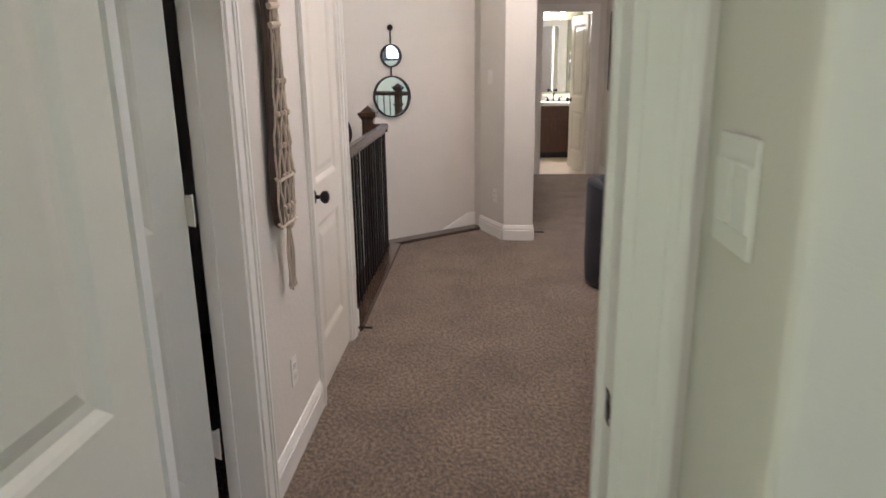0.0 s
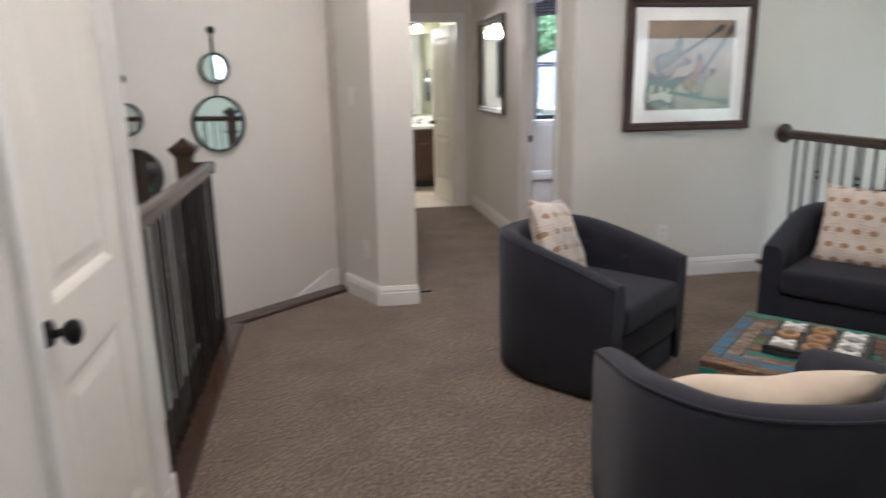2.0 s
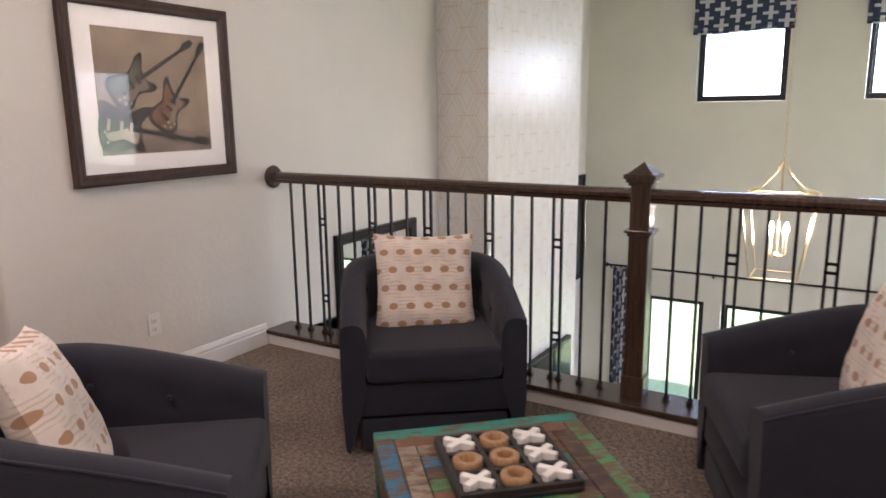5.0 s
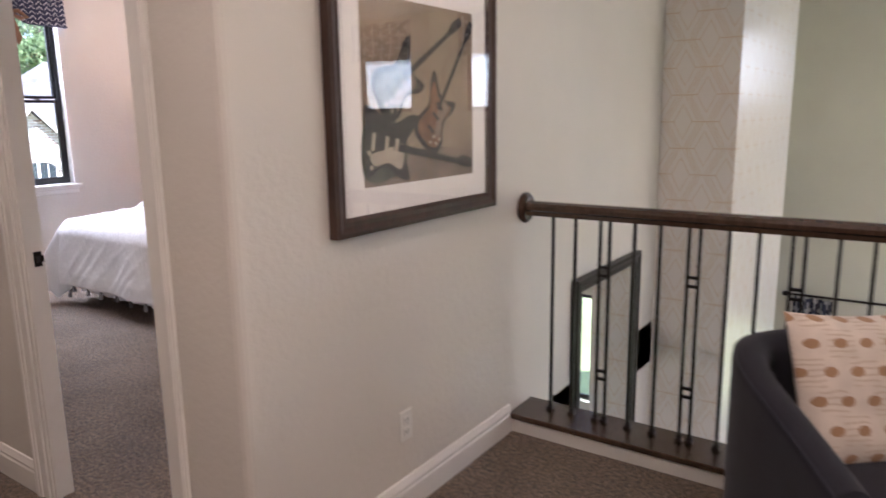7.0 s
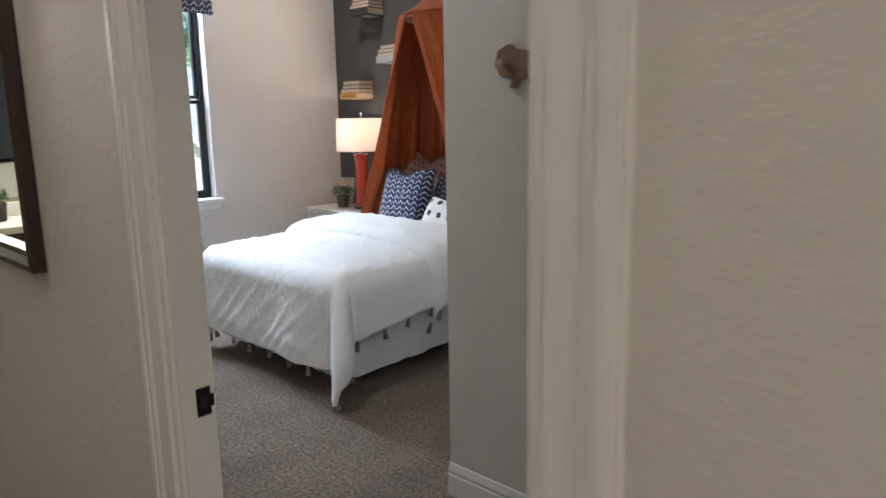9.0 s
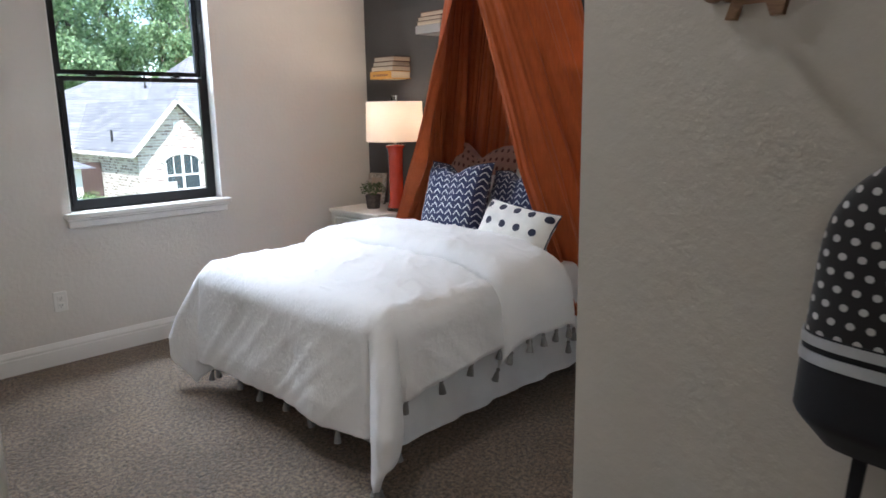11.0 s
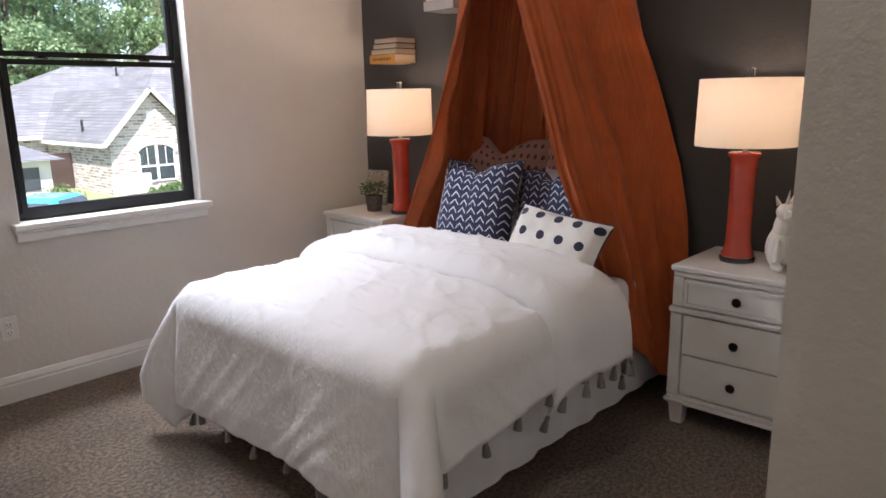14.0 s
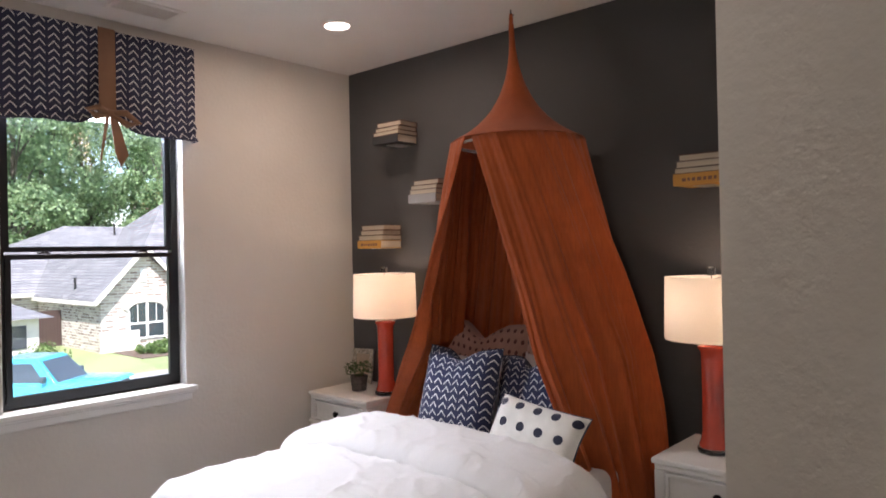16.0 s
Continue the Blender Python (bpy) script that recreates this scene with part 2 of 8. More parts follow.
# ---- building helpers ----
def box(bm, x0, x1, y0, y1, z0, z1, m=None):
    vs = [bm.verts.new((x, y, z)) for z in (z0, z1) for y in (y0, y1) for x in (x0, x1)]
    if m is not None:
        for v in vs:
            v.co = m @ v.co
    for f in ((0, 2, 3, 1), (4, 5, 7, 6), (0, 1, 5, 4), (2, 6, 7, 3), (0, 4, 6, 2), (1, 3, 7, 5)):
        bm.faces.new([vs[i] for i in f])
    return vs


def rbox(x0, x1, y0, y1, z0, z1, r=0.01, seg=2, m=None):
    bm = bmesh.new()
    box(bm, x0, x1, y0, y1, z0, z1)
    bmesh.ops.bevel(bm, geom=bm.edges[:], offset=r, segments=seg, profile=0.5, affect="EDGES")
    if m is not None:
        bmesh.ops.transform(bm, matrix=m, verts=bm.verts)
    return bm


def cyl(bm, p0, p1, r0, r1=None, n=12, caps=True):
    """A round bar from p0 to p1."""
    r1 = r0 if r1 is None else r1
    p0, p1 = Vector(p0), Vector(p1)
    q = (p1 - p0).to_track_quat("Z", "Y")
    a = [[bm.verts.new(p + q @ Vector((r * math.cos(2 * math.pi * i / n), r * math.sin(2 * math.pi * i / n), 0))) for i in range(n)] for p, r in ((p0, r0), (p1, r1))]
    for i in range(n):
        bm.faces.new((a[0][i], a[0][(i + 1) % n], a[1][(i + 1) % n], a[1][i]))
    if caps:
        bm.faces.new(a[0][::-1])
        bm.faces.new(a[1])


def lathe(profile, n=24, center=(0, 0, 0), axis="Z"):
    """Turned shape from (radius, height) pairs."""
    bm = bmesh.new()
    rings = []
    for r, h in profile:
        ring = []
        for i in range(n):
            a = 2 * math.pi * i / n
            p = Vector((r * math.cos(a), r * math.sin(a), h))
            if axis == "X":
                p = Vector((p.z, p.x, p.y))
            elif axis == "Y":
                p = Vector((p.x, p.z, p.y))
            ring.append(bm.verts.new(p + Vector(center)))
        rings.append(ring)
    for a, b in zip(rings, rings[1:]):
        for i in range(n):
            bm.faces.new((a[i], a[(i + 1) % n], b[(i + 1) % n], b[i]))
    if profile[0][0] > 1e-6:
        bm.faces.new(rings[0][::-1])
    if profile[-1][0] > 1e-6:
        bm.faces.new(rings[-1])
    bmesh.ops.remove_doubles(bm, verts=bm.verts, dist=1e-5)
    bmesh.ops.recalc_face_normals(bm, faces=bm.faces)
    return bm


def tube(points, r, n=8, closed=False):
    """A round bar along a line of points."""
    bm = bmesh.new()
    pts = [Vector(p) for p in points]
    rings = []
    last = len(pts) - 1
    for k, p in enumerate(pts):
        a = pts[k - 1] if k > 0 or closed else p
        b = pts[(k + 1) % len(pts)] if k < last or closed else p
        q = (b - a).to_track_quat("Z", "Y")
        rk = r[k] if isinstance(r, (list, tuple)) else r
        rings.append([bm.verts.new(p + q @ Vector((rk * math.cos(2 * math.pi * i / n), rk * math.sin(2 * math.pi * i / n), 0))) for i in range(n)])
    pairs = list(zip(rings, rings[1:])) + ([(rings[-1], rings[0])] if closed else [])
    for a, b in pairs:
        for i in range(n):
            bm.faces.new((a[i], a[(i + 1) % n], b[(i + 1) % n], b[i]))
    if not closed:
        bm.faces.new(rings[0][::-1])
        bm.faces.new(rings[-1])
    return bm


def prism(outline, depth, m=None, r=0.0):
    """A flat outline (x, y) pushed up by depth."""
    bm = bmesh.new()
    lo = [bm.verts.new((x, y, 0)) for x, y in outline]
    hi = [bm.verts.new((x, y, depth)) for x, y in outline]
    n = len(lo)
    bm.faces.new(lo[::-1])
    top = bm.faces.new(hi)
    for i in range(n):
        bm.faces.new((lo[i], lo[(i + 1) % n], hi[(i + 1) % n], hi[i]))
    if r:
        bmesh.ops.bevel(bm, geom=list(top.edges), offset=r, segments=2, profile=0.5, affect="EDGES")
    bmesh.ops.recalc_face_normals(bm, faces=bm.faces)
    if m is not None:
        bmesh.ops.transform(bm, matrix=m, verts=bm.verts)
    return bm


def to_mesh(name, bm, material, smooth=False):
    me = bpy.data.meshes.new(name)
    bm.to_mesh(me)
    bm.free()
    for mt in (material if isinstance(material, (list, tuple)) else [material]):
        me.materials.append(mt)
    if smooth:
        me.polygons.foreach_set("use_smooth", [True] * len(me.polygons))
        me.set_sharp_from_angle(angle=radians(45))
    return me


def part(name, bm, material, parent, label="", smooth=False):
    ob = new(name, to_mesh(name, bm, material, smooth))
    ob.parent = parent
    if label:
        tagged(ob, label)
    return ob


def thing(name, label, category, at=None, group=""):
    ob = new(name)
    ob.empty_display_size = 0.1
    if at is not None:
        ob.matrix_world = at
    return tagged(ob, label, category, group)


def solo(name, bm, material, label, category, smooth=False, at=None, group=""):
    ob = new(name, to_mesh(name, bm, material, smooth))
    if at is not None:
        ob.matrix_world = at
    return tagged(ob, label, category, group)


def struct(name, bm, material, label, category="", smooth=False):
    ob = new(name, to_mesh(name, bm, material, smooth))
    return tagged(ob, label, category or name.split("_")[0], kind="structure")


def boxes(*bs):
    bm = bmesh.new()
    for b in bs:
        box(bm, *b)
    return bm


# ---- the rooms ----
H = 2.88          # ceiling
G = -3.05         # ground floor
# loft, hall and bedroom floors
bm = boxes((-0.90, 2.97, -3.0, 3.75, -0.30, 0), (-0.88, 2.97, 3.75, 5.60, -0.30, 0), (0.12, 2.97, 5.60, 6.06, -0.30, 0),
           (0.25, 1.44, 6.06, 9.36, -0.30, 0), (1.44, 5.0, 6.06, 11.3, -0.30, 0), (-2.6, -0.90, 0.6, 3.72, -0.30, 0))
struct("floor", bm, CARPET, "speckled brown and beige cut-pile carpet", "floor")
struct("floor_landing", prism([(-0.88, 5.60), (0.12, 5.60), (0.12, 5.90), (-0.20, 6.26), (-0.88, 5.66)], 0.30, pose(0, 0, -0.30)), CARPET,
       "speckled brown carpet at the head of the stairs", "floor")
struct("floor_bathroom", boxes((-1.0, 2.0, 9.36, 11.6, -0.30, -0.004)), surface("beige_floor_tile", (0.55, 0.47, 0.37), 0.35, scale=4), "beige tiled bathroom floor", "floor")
struct("floor_living", boxes((-4.0, 8.57, -1.5, 6.2, G - 0.2, G)), wood("oak_floor", (0.16, 0.10, 0.06), (0.32, 0.21, 0.13), 0.3, 2.0, (1, 9, 9)), "brown wooden floor of the room below", "floor")
struct("ceiling", boxes((-4.0, 8.8, -3.0, 6.2, H, H + 0.2), (-4.0, 5.2, 6.2, 11.7, H, H + 0.2)), CEIL, "white textured ceiling", "ceiling")

# start room: doorway wall, return wall and back
struct("wall_doorway", boxes((-3.0, -0.795, 1.12, 1.25, -0.1, H), (-0.795, 0.06, 1.12, 1.25, 2.06, H), (0.06, 2.97, 1.12, 1.25, 0, H)), WALL, "cream wall with an open doorway", "wall")
struct("wall_return", prism([(0.16, 1.117), (0.16, 0.825), (0.163, 0.811), (0.171, 0.803), (0.185, 0.80), (2.97, 0.80), (2.97, 1.117)], H), WALL, "cream textured side wall", "wall")
struct("wall_back", boxes((-3.0, 2.97, -3.1, -3.0, 0, H), (-3.1, -3.0, -3.0, 1.25, 0, H)), WALL, "cream back wall", "wall")
# left wall with two doors
struct("wall_left", boxes((-1.02, -0.90, 1.253, 1.27, 0, H), (-1.02, -0.90, 1.27, 2.075, 2.06, H), (-1.02, -0.90, 2.075, 2.93, 0, H),
                          (-1.02, -0.90, 2.93, 3.63, 2.06, H), (-1.02, -0.90, 3.63, 3.76, 0, H)), WALL, "cream wall with two white doors", "wall")
struct("wall_closet", boxes((-2.6, -2.5, 1.25, 3.76, 0, H), (-2.5, -1.02, 3.70, 3.76, G, H), (-1.02, -0.90, 3.63, 3.76, G, -0.31)), WALL, "cream closet wall", "wall")
# stairwell walls
A = Vector((-0.24, 6.52, 0))
B = Vector((-2.70, 4.90, 0))
dirw = (B - A).normalized()
nrm = Vector((-dirw.y, dirw.x, 0))
struct("wall_stair", prism([(A.x, A.y), (B.x, B.y), (B.x + nrm.x * -0.12, B.y + nrm.y * -0.12 if nrm.y < 0 else B.y + nrm.y * 0.12), (A.x, A.y + 0.15)], H - G, pose(0, 0, G)), WALL,
       "cream wall beside the stairs with round mirrors", "wall")
struct("wall_stair_far", boxes((-2.85, -2.75, 3.70, 5.1, G, H)), WALL, "cream wall at the foot of the stairs", "wall")
struct("wall_angle", prism([(0.0, 5.85), (0.246, 5.84), (0.246, 6.3), (-0.12, 6.62), (-0.26, 6.53), (-0.20, 6.26)], H - G, pose(0, 0, G)), WALL, "cream angled wall end at the stairs", "wall")
struct("wall_hall", boxes((0.12, 0.246, 6.3, 9.36, 0, H)), WALL, "cream hall wall", "wall")
# bathroom end wall with its doorway
struct("wall_bath", boxes((-1.0, 0.55, 9.36, 9.47, 0, H), (0.55, 1.22, 9.36, 9.47, 2.09, H), (1.22, 1.38, 9.36, 9.47, 0, H)), WALL, "cream wall with the bathroom doorway", "wall")
BATHWALL = wall_paint("sage_wall_paint", (0.46, 0.46, 0.33))
struct("wall_bath_back", boxes((-1.0, 2.0, 11.5, 11.6, 0, H), (-1.1, -1.0, 9.36, 11.6, 0, H), (1.36, 1.38, 9.474, 11.5, 0, H)), BATHWALL, "sage green bathroom wall", "wall")
# wall with the bedroom doorway, hall side
struct("wall_bedroom_door", boxes((1.38, 1.45, 6.42, 7.255, 2.06, H), (1.38, 1.45, 7.255, 9.36, 0, H), (1.382, 1.45, 9.36, 11.17, 0, H)), WALL,
       "cream hall wall with the bedroom doorway", "wall")
struct("wall_picture", prism([(1.38, 6.42), (1.38, 6.085), (1.384, 6.072), (1.392, 6.064), (1.405, 6.06), (8.57, 6.06), (8.57, 6.20), (1.45, 6.20), (1.45, 6.42)], H), WALL,
       "cream wall with a framed guitar print", "wall")
struct("wall_living_back", boxes((-3.0, 8.57, 6.06 + 0.6, 6.8, G, -0.3), (2.85, 8.57, 6.06, 6.2, G, -0.001)), WALL, "cream wall of the room below", "wall")
# bedroom
struct("wall_closet_end", boxes((2.684, 2.80, 6.203, 7.77, 0, H), (2.80, 4.89, 7.66, 7.77, 0, H)), WALL, "pale wall with animal hooks", "wall")
struct("wall_dark", boxes((4.89, 5.0, 7.66, 11.17, 0, H)), DARKWALL, "charcoal painted bedroom wall", "wall")
WX0, WX1, WZ0, WZ1 = 2.68, 3.62, 0.86, 2.72
struct("wall_window", boxes((1.38, WX0, 11.17, 11.33, 0, H), (WX1, 5.0, 11.17, 11.33, 0, H), (WX0, WX1, 11.17, 11.33, 0, WZ0), (WX0, WX1, 11.17, 11.33, WZ1, H)), WALL,
       "cream bedroom wall with a window", "wall")
# living room window wall: high and low windows
HW = [(3.78, 4.74), (2.07, 3.03), (0.12, 1.15)]
LW = [(4.50, 5.22), (2.62, 4.30), (0.75, 2.43), (-1.1, 0.56)]
bs = []
y = -1.5
for a, b in sorted(HW):
    bs.append((8.57, 8.72, y, a, 0.4, H))
    bs.append((8.57, 8.72, a, b, 0.4, 1.49))
    bs.append((8.57, 8.72, a, b, 2.75, H))
    y = b
bs.append((8.57, 8.72, y, 6.2, 0.4, H))
y = -1.5
for a, b in sorted(LW):
    bs.append((8.57, 8.72, y, a, G, 0.4))
    bs.append((8.57, 8.72, a, b, -0.92, 0.4))
    bs.append((8.57, 8.72, a, b, G, -2.43))
    y = b
bs.append((8.57, 8.72, y, 6.2, G, 0.4))
struct("wall_living_windows", boxes(*bs), wall_paint("greige_wall_paint", (0.60, 0.60, 0.50)), "pale greige two-storey wall with windows", "wall")
# The opening from x 4.7 to 7.3 is assumed, cut for the fill lamp.
struct("wall_living_end", boxes((2.97, 4.7, -1.6, -1.5, G, H), (7.3, 8.57, -1.6, -1.5, G, H), (4.7, 7.3, -1.6, -1.5, G, -1.5), (4.7, 7.3, -1.6, -1.5, 2.1, H), (2.85, 2.97, -1.5, 6.06, G, -0.003), (2.85, 2.97, -1.5, 1.12, 0, H)), WALL, "cream living room wall", "wall")

# ---- trim, doors and rails ----
def baseboard_run(p0, p1, side):
    """Moulded skirting from p0 to p1; side is the way out of the wall."""
    p0, p1, side = Vector((*p0, 0)), Vector((*p1, 0)), Vector((*side, 0)).normalized()
    prof = [(0, 0), (0.016, 0), (0.016, 0.085), (0.012, 0.092), (0.014, 0.104), (0.009, 0.118), (0.005, 0.13), (0, 0.132)]
    bm = bmesh.new()
    rings = [[bm.verts.new(p + side * a + Vector((0, 0, h))) for a, h in prof] for p in (p0, p1)]
    n = len(prof)
    for i in range(n):
        bm.faces.new((rings[0][i], rings[0][(i + 1) % n], rings[1][(i + 1) % n], rings[1][i]))
    bm.faces.new(rings[0][::-1])
    bm.faces.new(rings[1])
    bmesh.ops.recalc_face_normals(bm, faces=bm.faces)
    return bm


def join(*bms):
    out = bmesh.new()
    for b in bms:
        me = bpy.data.meshes.new("joined")
        b.to_mesh(me)
        b.free()
        out.from_mesh(me)
        bpy.data.meshes.remove(me)
    return out


RUNS = [((-0.90, 2.163), (-0.90, 2.858), (1, 0)), ((1.43, 6.06), (2.86, 6.06), (0, -1)), ((1.38, 7.345), (1.38, 9.36), (-1, 0)), ((1.38, 6.09), (1.38, 6.34), (-1, 0)),
        ((0.0, 5.85), (0.246, 5.84), (0, -1)), ((0.246, 5.842), (0.246, 9.36), (1, 0)), ((-0.20, 6.26), (0.0, 5.85), (-0.9, -0.44)),
        ((1.45, 11.17), (4.89, 11.17), (0, -1)), ((4.89, 7.77), (4.89, 11.17), (-1, 0)), ((2.684, 6.21), (2.684, 7.77), (-1, 0)), ((2.684, 7.77), (4.89, 7.77), (0, 1)),
        ((1.45, 7.345), (1.45, 11.17), (1, 0)), ((0.14, 1.25), (2.9, 1.25), (0, 1))]
for p0, p1, side in RUNS:
    struct("baseboard", baseboard_run(p0, p1, side), TRIM, "white moulded baseboard", "baseboard")


def casing_set(name, axis, plane, out, a, b, top, width=0.085):
    """Moulded casing round an opening from a to b on the wall plane; out is the way out of the wall."""
    bm = bmesh.new()
    for t, w0, w1 in ((0.012, 0.0, 1.0), (0.018, 0.55, 0.95), (0.022, 0.72, 0.9)):
        for lo, hi, z0, z1 in ((a - width * w1, a - width * w0, 0, top + width * w1), (b + width * w0, b + width * w1, 0, top + width * w1), (a - width * w0, b + width * w0, top + width * w0, top + width * w1)):
            p, q = sorted((plane, plane + out * t))
            if axis == "x":
                box(bm, p, q, lo, hi, z0, z1)
            else:
                box(bm, lo, hi, p, q, z0, z1)
    return struct(name, bm, TRIM, "white moulded door casing", "trim")


def jamb_set(axis, p, q, a, b, top, stop=0.22):
    """Lining of an opening through a wall from p to q, with its stop."""
    bm = bmesh.new()
    t = 0.018
    m = p + (q - p) * stop
    for lo, hi, z0, z1 in ((a - 0.001, a + t, 0, top), (b - t, b + 0.001, 0, top), (a + t, b - t, top - t, top)):
        if axis == "x":
            box(bm, p - 0.004, q + 0.004, lo, hi, z0, z1)
        else:
            box(bm, lo, hi, p - 0.004, q + 0.004, z0, z1)
    s = 0.011
    for lo, hi, z0, z1 in ((a + t, a + t + s, 0, top - t), (b - t - s, b - t, 0, top - t)):
        if axis == "x":
            box(bm, m - 0.012, m + 0.012, lo, hi, z0, z1)
        else:
            box(bm, lo, hi, m - 0.012, m + 0.012, z0, z1)
    return struct("door_lining", bm, TRIM, "white painted door lining", "trim")


jamb_set("y", 1.12, 1.25, -0.795, 0.06, 2.06, 0.72)
casing_set("door_casing", "y", 1.12, -1, -0.795, 0.06, 2.06, 0.083)
casing_set("door_casing", "y", 1.25, 1, -0.795, 0.06, 2.06)
jamb_set("x", -1.02, -0.90, 1.27, 2.075, 2.06)
casing_set("door_casing", "x", -0.90, 1, 1.34, 2.075, 2.06)
jamb_set("x", -1.02, -0.90, 2.93, 3.63, 2.06)
casing_set("door_casing", "x", -0.90, 1, 2.93, 3.63, 2.06, 0.07)
jamb_set("x", 1.38, 1.45, 6.42, 7.255, 2.06)
casing_set("door_casing", "x", 1.38, -1, 6.42, 7.255, 2.06, 0.08)
casing_set("door_casing", "x", 1.45, 1, 6.405, 7.27, 2.06, 0.07)
jamb_set("y", 9.36, 9.47, 0.55, 1.22, 2.09)
casing_set("door_casing", "y", 9.36, -1, 0.55, 1.22, 2.09, 0.075)


def panel_door(name, w, h, label, group="", rail=(0.80, 0.98)):
    """Two-panel moulded door; hinge edge on x = 0, leaf along +x, thickness along y, floor at z = 0.008."""
    d = thing(name, label, "door", group=group)
    t = 0.035
    st, z0 = 0.11, 0.008
    bm = boxes((0, st, 0, t, z0, h), (w - st, w, 0, t, z0, h), (st, w - st, 0, t, z0, 0.24), (st, w - st, 0, t, rail[0], rail[1]), (st, w - st, 0, t, h - 0.12, h))
    bmesh.ops.remove_doubles(bm, verts=bm.verts, dist=1e-5)
    part("frame", bm, DOORPAINT, d)
    for a, b in ((0.24, rail[0]), (rail[1], h - 0.12)):
        pb = bmesh.new()
        x0, x1 = st, w - st
        rings = []
        for ins, dep in ((0, 0.0), (0.012, 0.004), (0.026, 0.011), (0.046, 0.011), (0.075, 0.004)):
            rings.append([(x0 + ins, dep, a + ins), (x1 - ins, dep, a + ins), (x1 - ins, dep, b - ins), (x0 + ins, dep, b - ins)])
        for flip in (False, True):
            vs = [[pb.verts.new((x, t - yy if flip else yy, z)) for x, yy, z in r] for r in rings]
            for r0, r1 in zip(vs, vs[1:]):
                for i in range(4):
                    pb.faces.new((r0[i], r0[(i + 1) % 4], r1[(i + 1) % 4], r1[i]))
            pb.faces.new(vs[-1])
        bmesh.ops.recalc_face_normals(pb, faces=pb.faces)
        part("panel", pb, DOORPAINT, d)
    return d


def add_knob(d, x, z, t=0.035, both=True, label="dark bronze door knob"):
    prof = [(0.030, 0), (0.031, 0.004), (0.026, 0.010), (0.010, 0.012), (0.009, 0.030), (0.018, 0.034), (0.027, 0.044), (0.029, 0.054), (0.025, 0.064), (0.012, 0.070), (0, 0.071)]
    for s, y in ((-1, 0.0), (1, t)) if both else ((-1, 0.0),):
        bm = lathe(prof, 20, axis="Y")
        bmesh.ops.transform(bm, matrix=Matrix.Translation((x, y, z)) @ Matrix.Diagonal((1, s, 1, 1)), verts=bm.verts)
        bmesh.ops.recalc_face_normals(bm, faces=bm.faces)
        part("knob", bm, BRONZE, d, label, True)


def add_hinges(d, zs, mat, y=0.0):
    for z in zs:
        bm = bmesh.new()
        cyl(bm, (-0.006, y - 0.004, z - 0.045), (-0.006, y - 0.004, z + 0.045), 0.0065, n=10)
        box(bm, -0.004, 0.0, y, y + 0.032, z - 0.044, z + 0.044)
        box(bm, -0.030, -0.006, y - 0.003, y, z - 0.044, z + 0.044)
        part("hinge", bm, mat, d, "painted door hinge")


# leaf of the room the walk starts in, swung back into it
leaf = panel_door("door_leaf", 0.68, 2.03, "white two-panel door standing open into the room")
add_knob(leaf, 0.62, 0.93)
leaf.matrix_world = pose(-0.771, 1.128, 0, 0, 0, -92)
# side door, opened into the dark room beyond
leaf = panel_door("door_leaf", 0.70, 2.03, "cream two-panel side door standing ajar", rail=(0.875, 1.046))
add_knob(leaf, 0.64, 0.96)
add_hinges(leaf, (0.32, 1.09, 1.80), DOORPAINT, 0.035)
leaf.matrix_world = pose(-1.067, 2.022, 0, 0, 0, -119.4)
# closed closet door
leaf = panel_door("door_leaf", 0.66, 2.03, "white closed two-panel closet door with a dark knob")
add_knob(leaf, 0.605, 0.935, both=False)
add_hinges(leaf, (0.30, 1.05, 1.80), DOORPAINT, 0.0)
leaf.matrix_world = Matrix.Translation((-0.912, 3.610, 0)) @ Matrix(((0, -1, 0, 0), (-1, 0, 0, 0), (0, 0, 1, 0), (0, 0, 0, 1)))
# bathroom door, opened into the bathroom
leaf = panel_door("door_leaf", 0.63, 2.05, "white bathroom door standing ajar")
add_knob(leaf, 0.565, 0.945)
leaf.matrix_world = pose(1.198, 9.478, 0, 0, 0, 102)


def strike_plate(at):
    s = thing("strike_plate", "dark bronze strike plate on a white door lining", "strike plate", at)
    part("plate", join(boxes((-0.014, 0.014, -0.002, 0.0, -0.028, -0.012), (-0.014, 0.014, -0.002, 0.0, 0.012, 0.028), (-0.014, -0.007, -0.002, 0, -0.012, 0.012), (0.008, 0.020, -0.004, 0, -0.012, 0.012)),), BRONZE, s)
    part("latch_hole", boxes((-0.007, 0.008, -0.0008, 0.0, -0.012, 0.012)), DARKSLOT, s)


strike_plate(pose(1.430, 7.2365, 0.945))
strike_plate(pose(0.0415, 1.145, 0.94, 0, 0, -90))


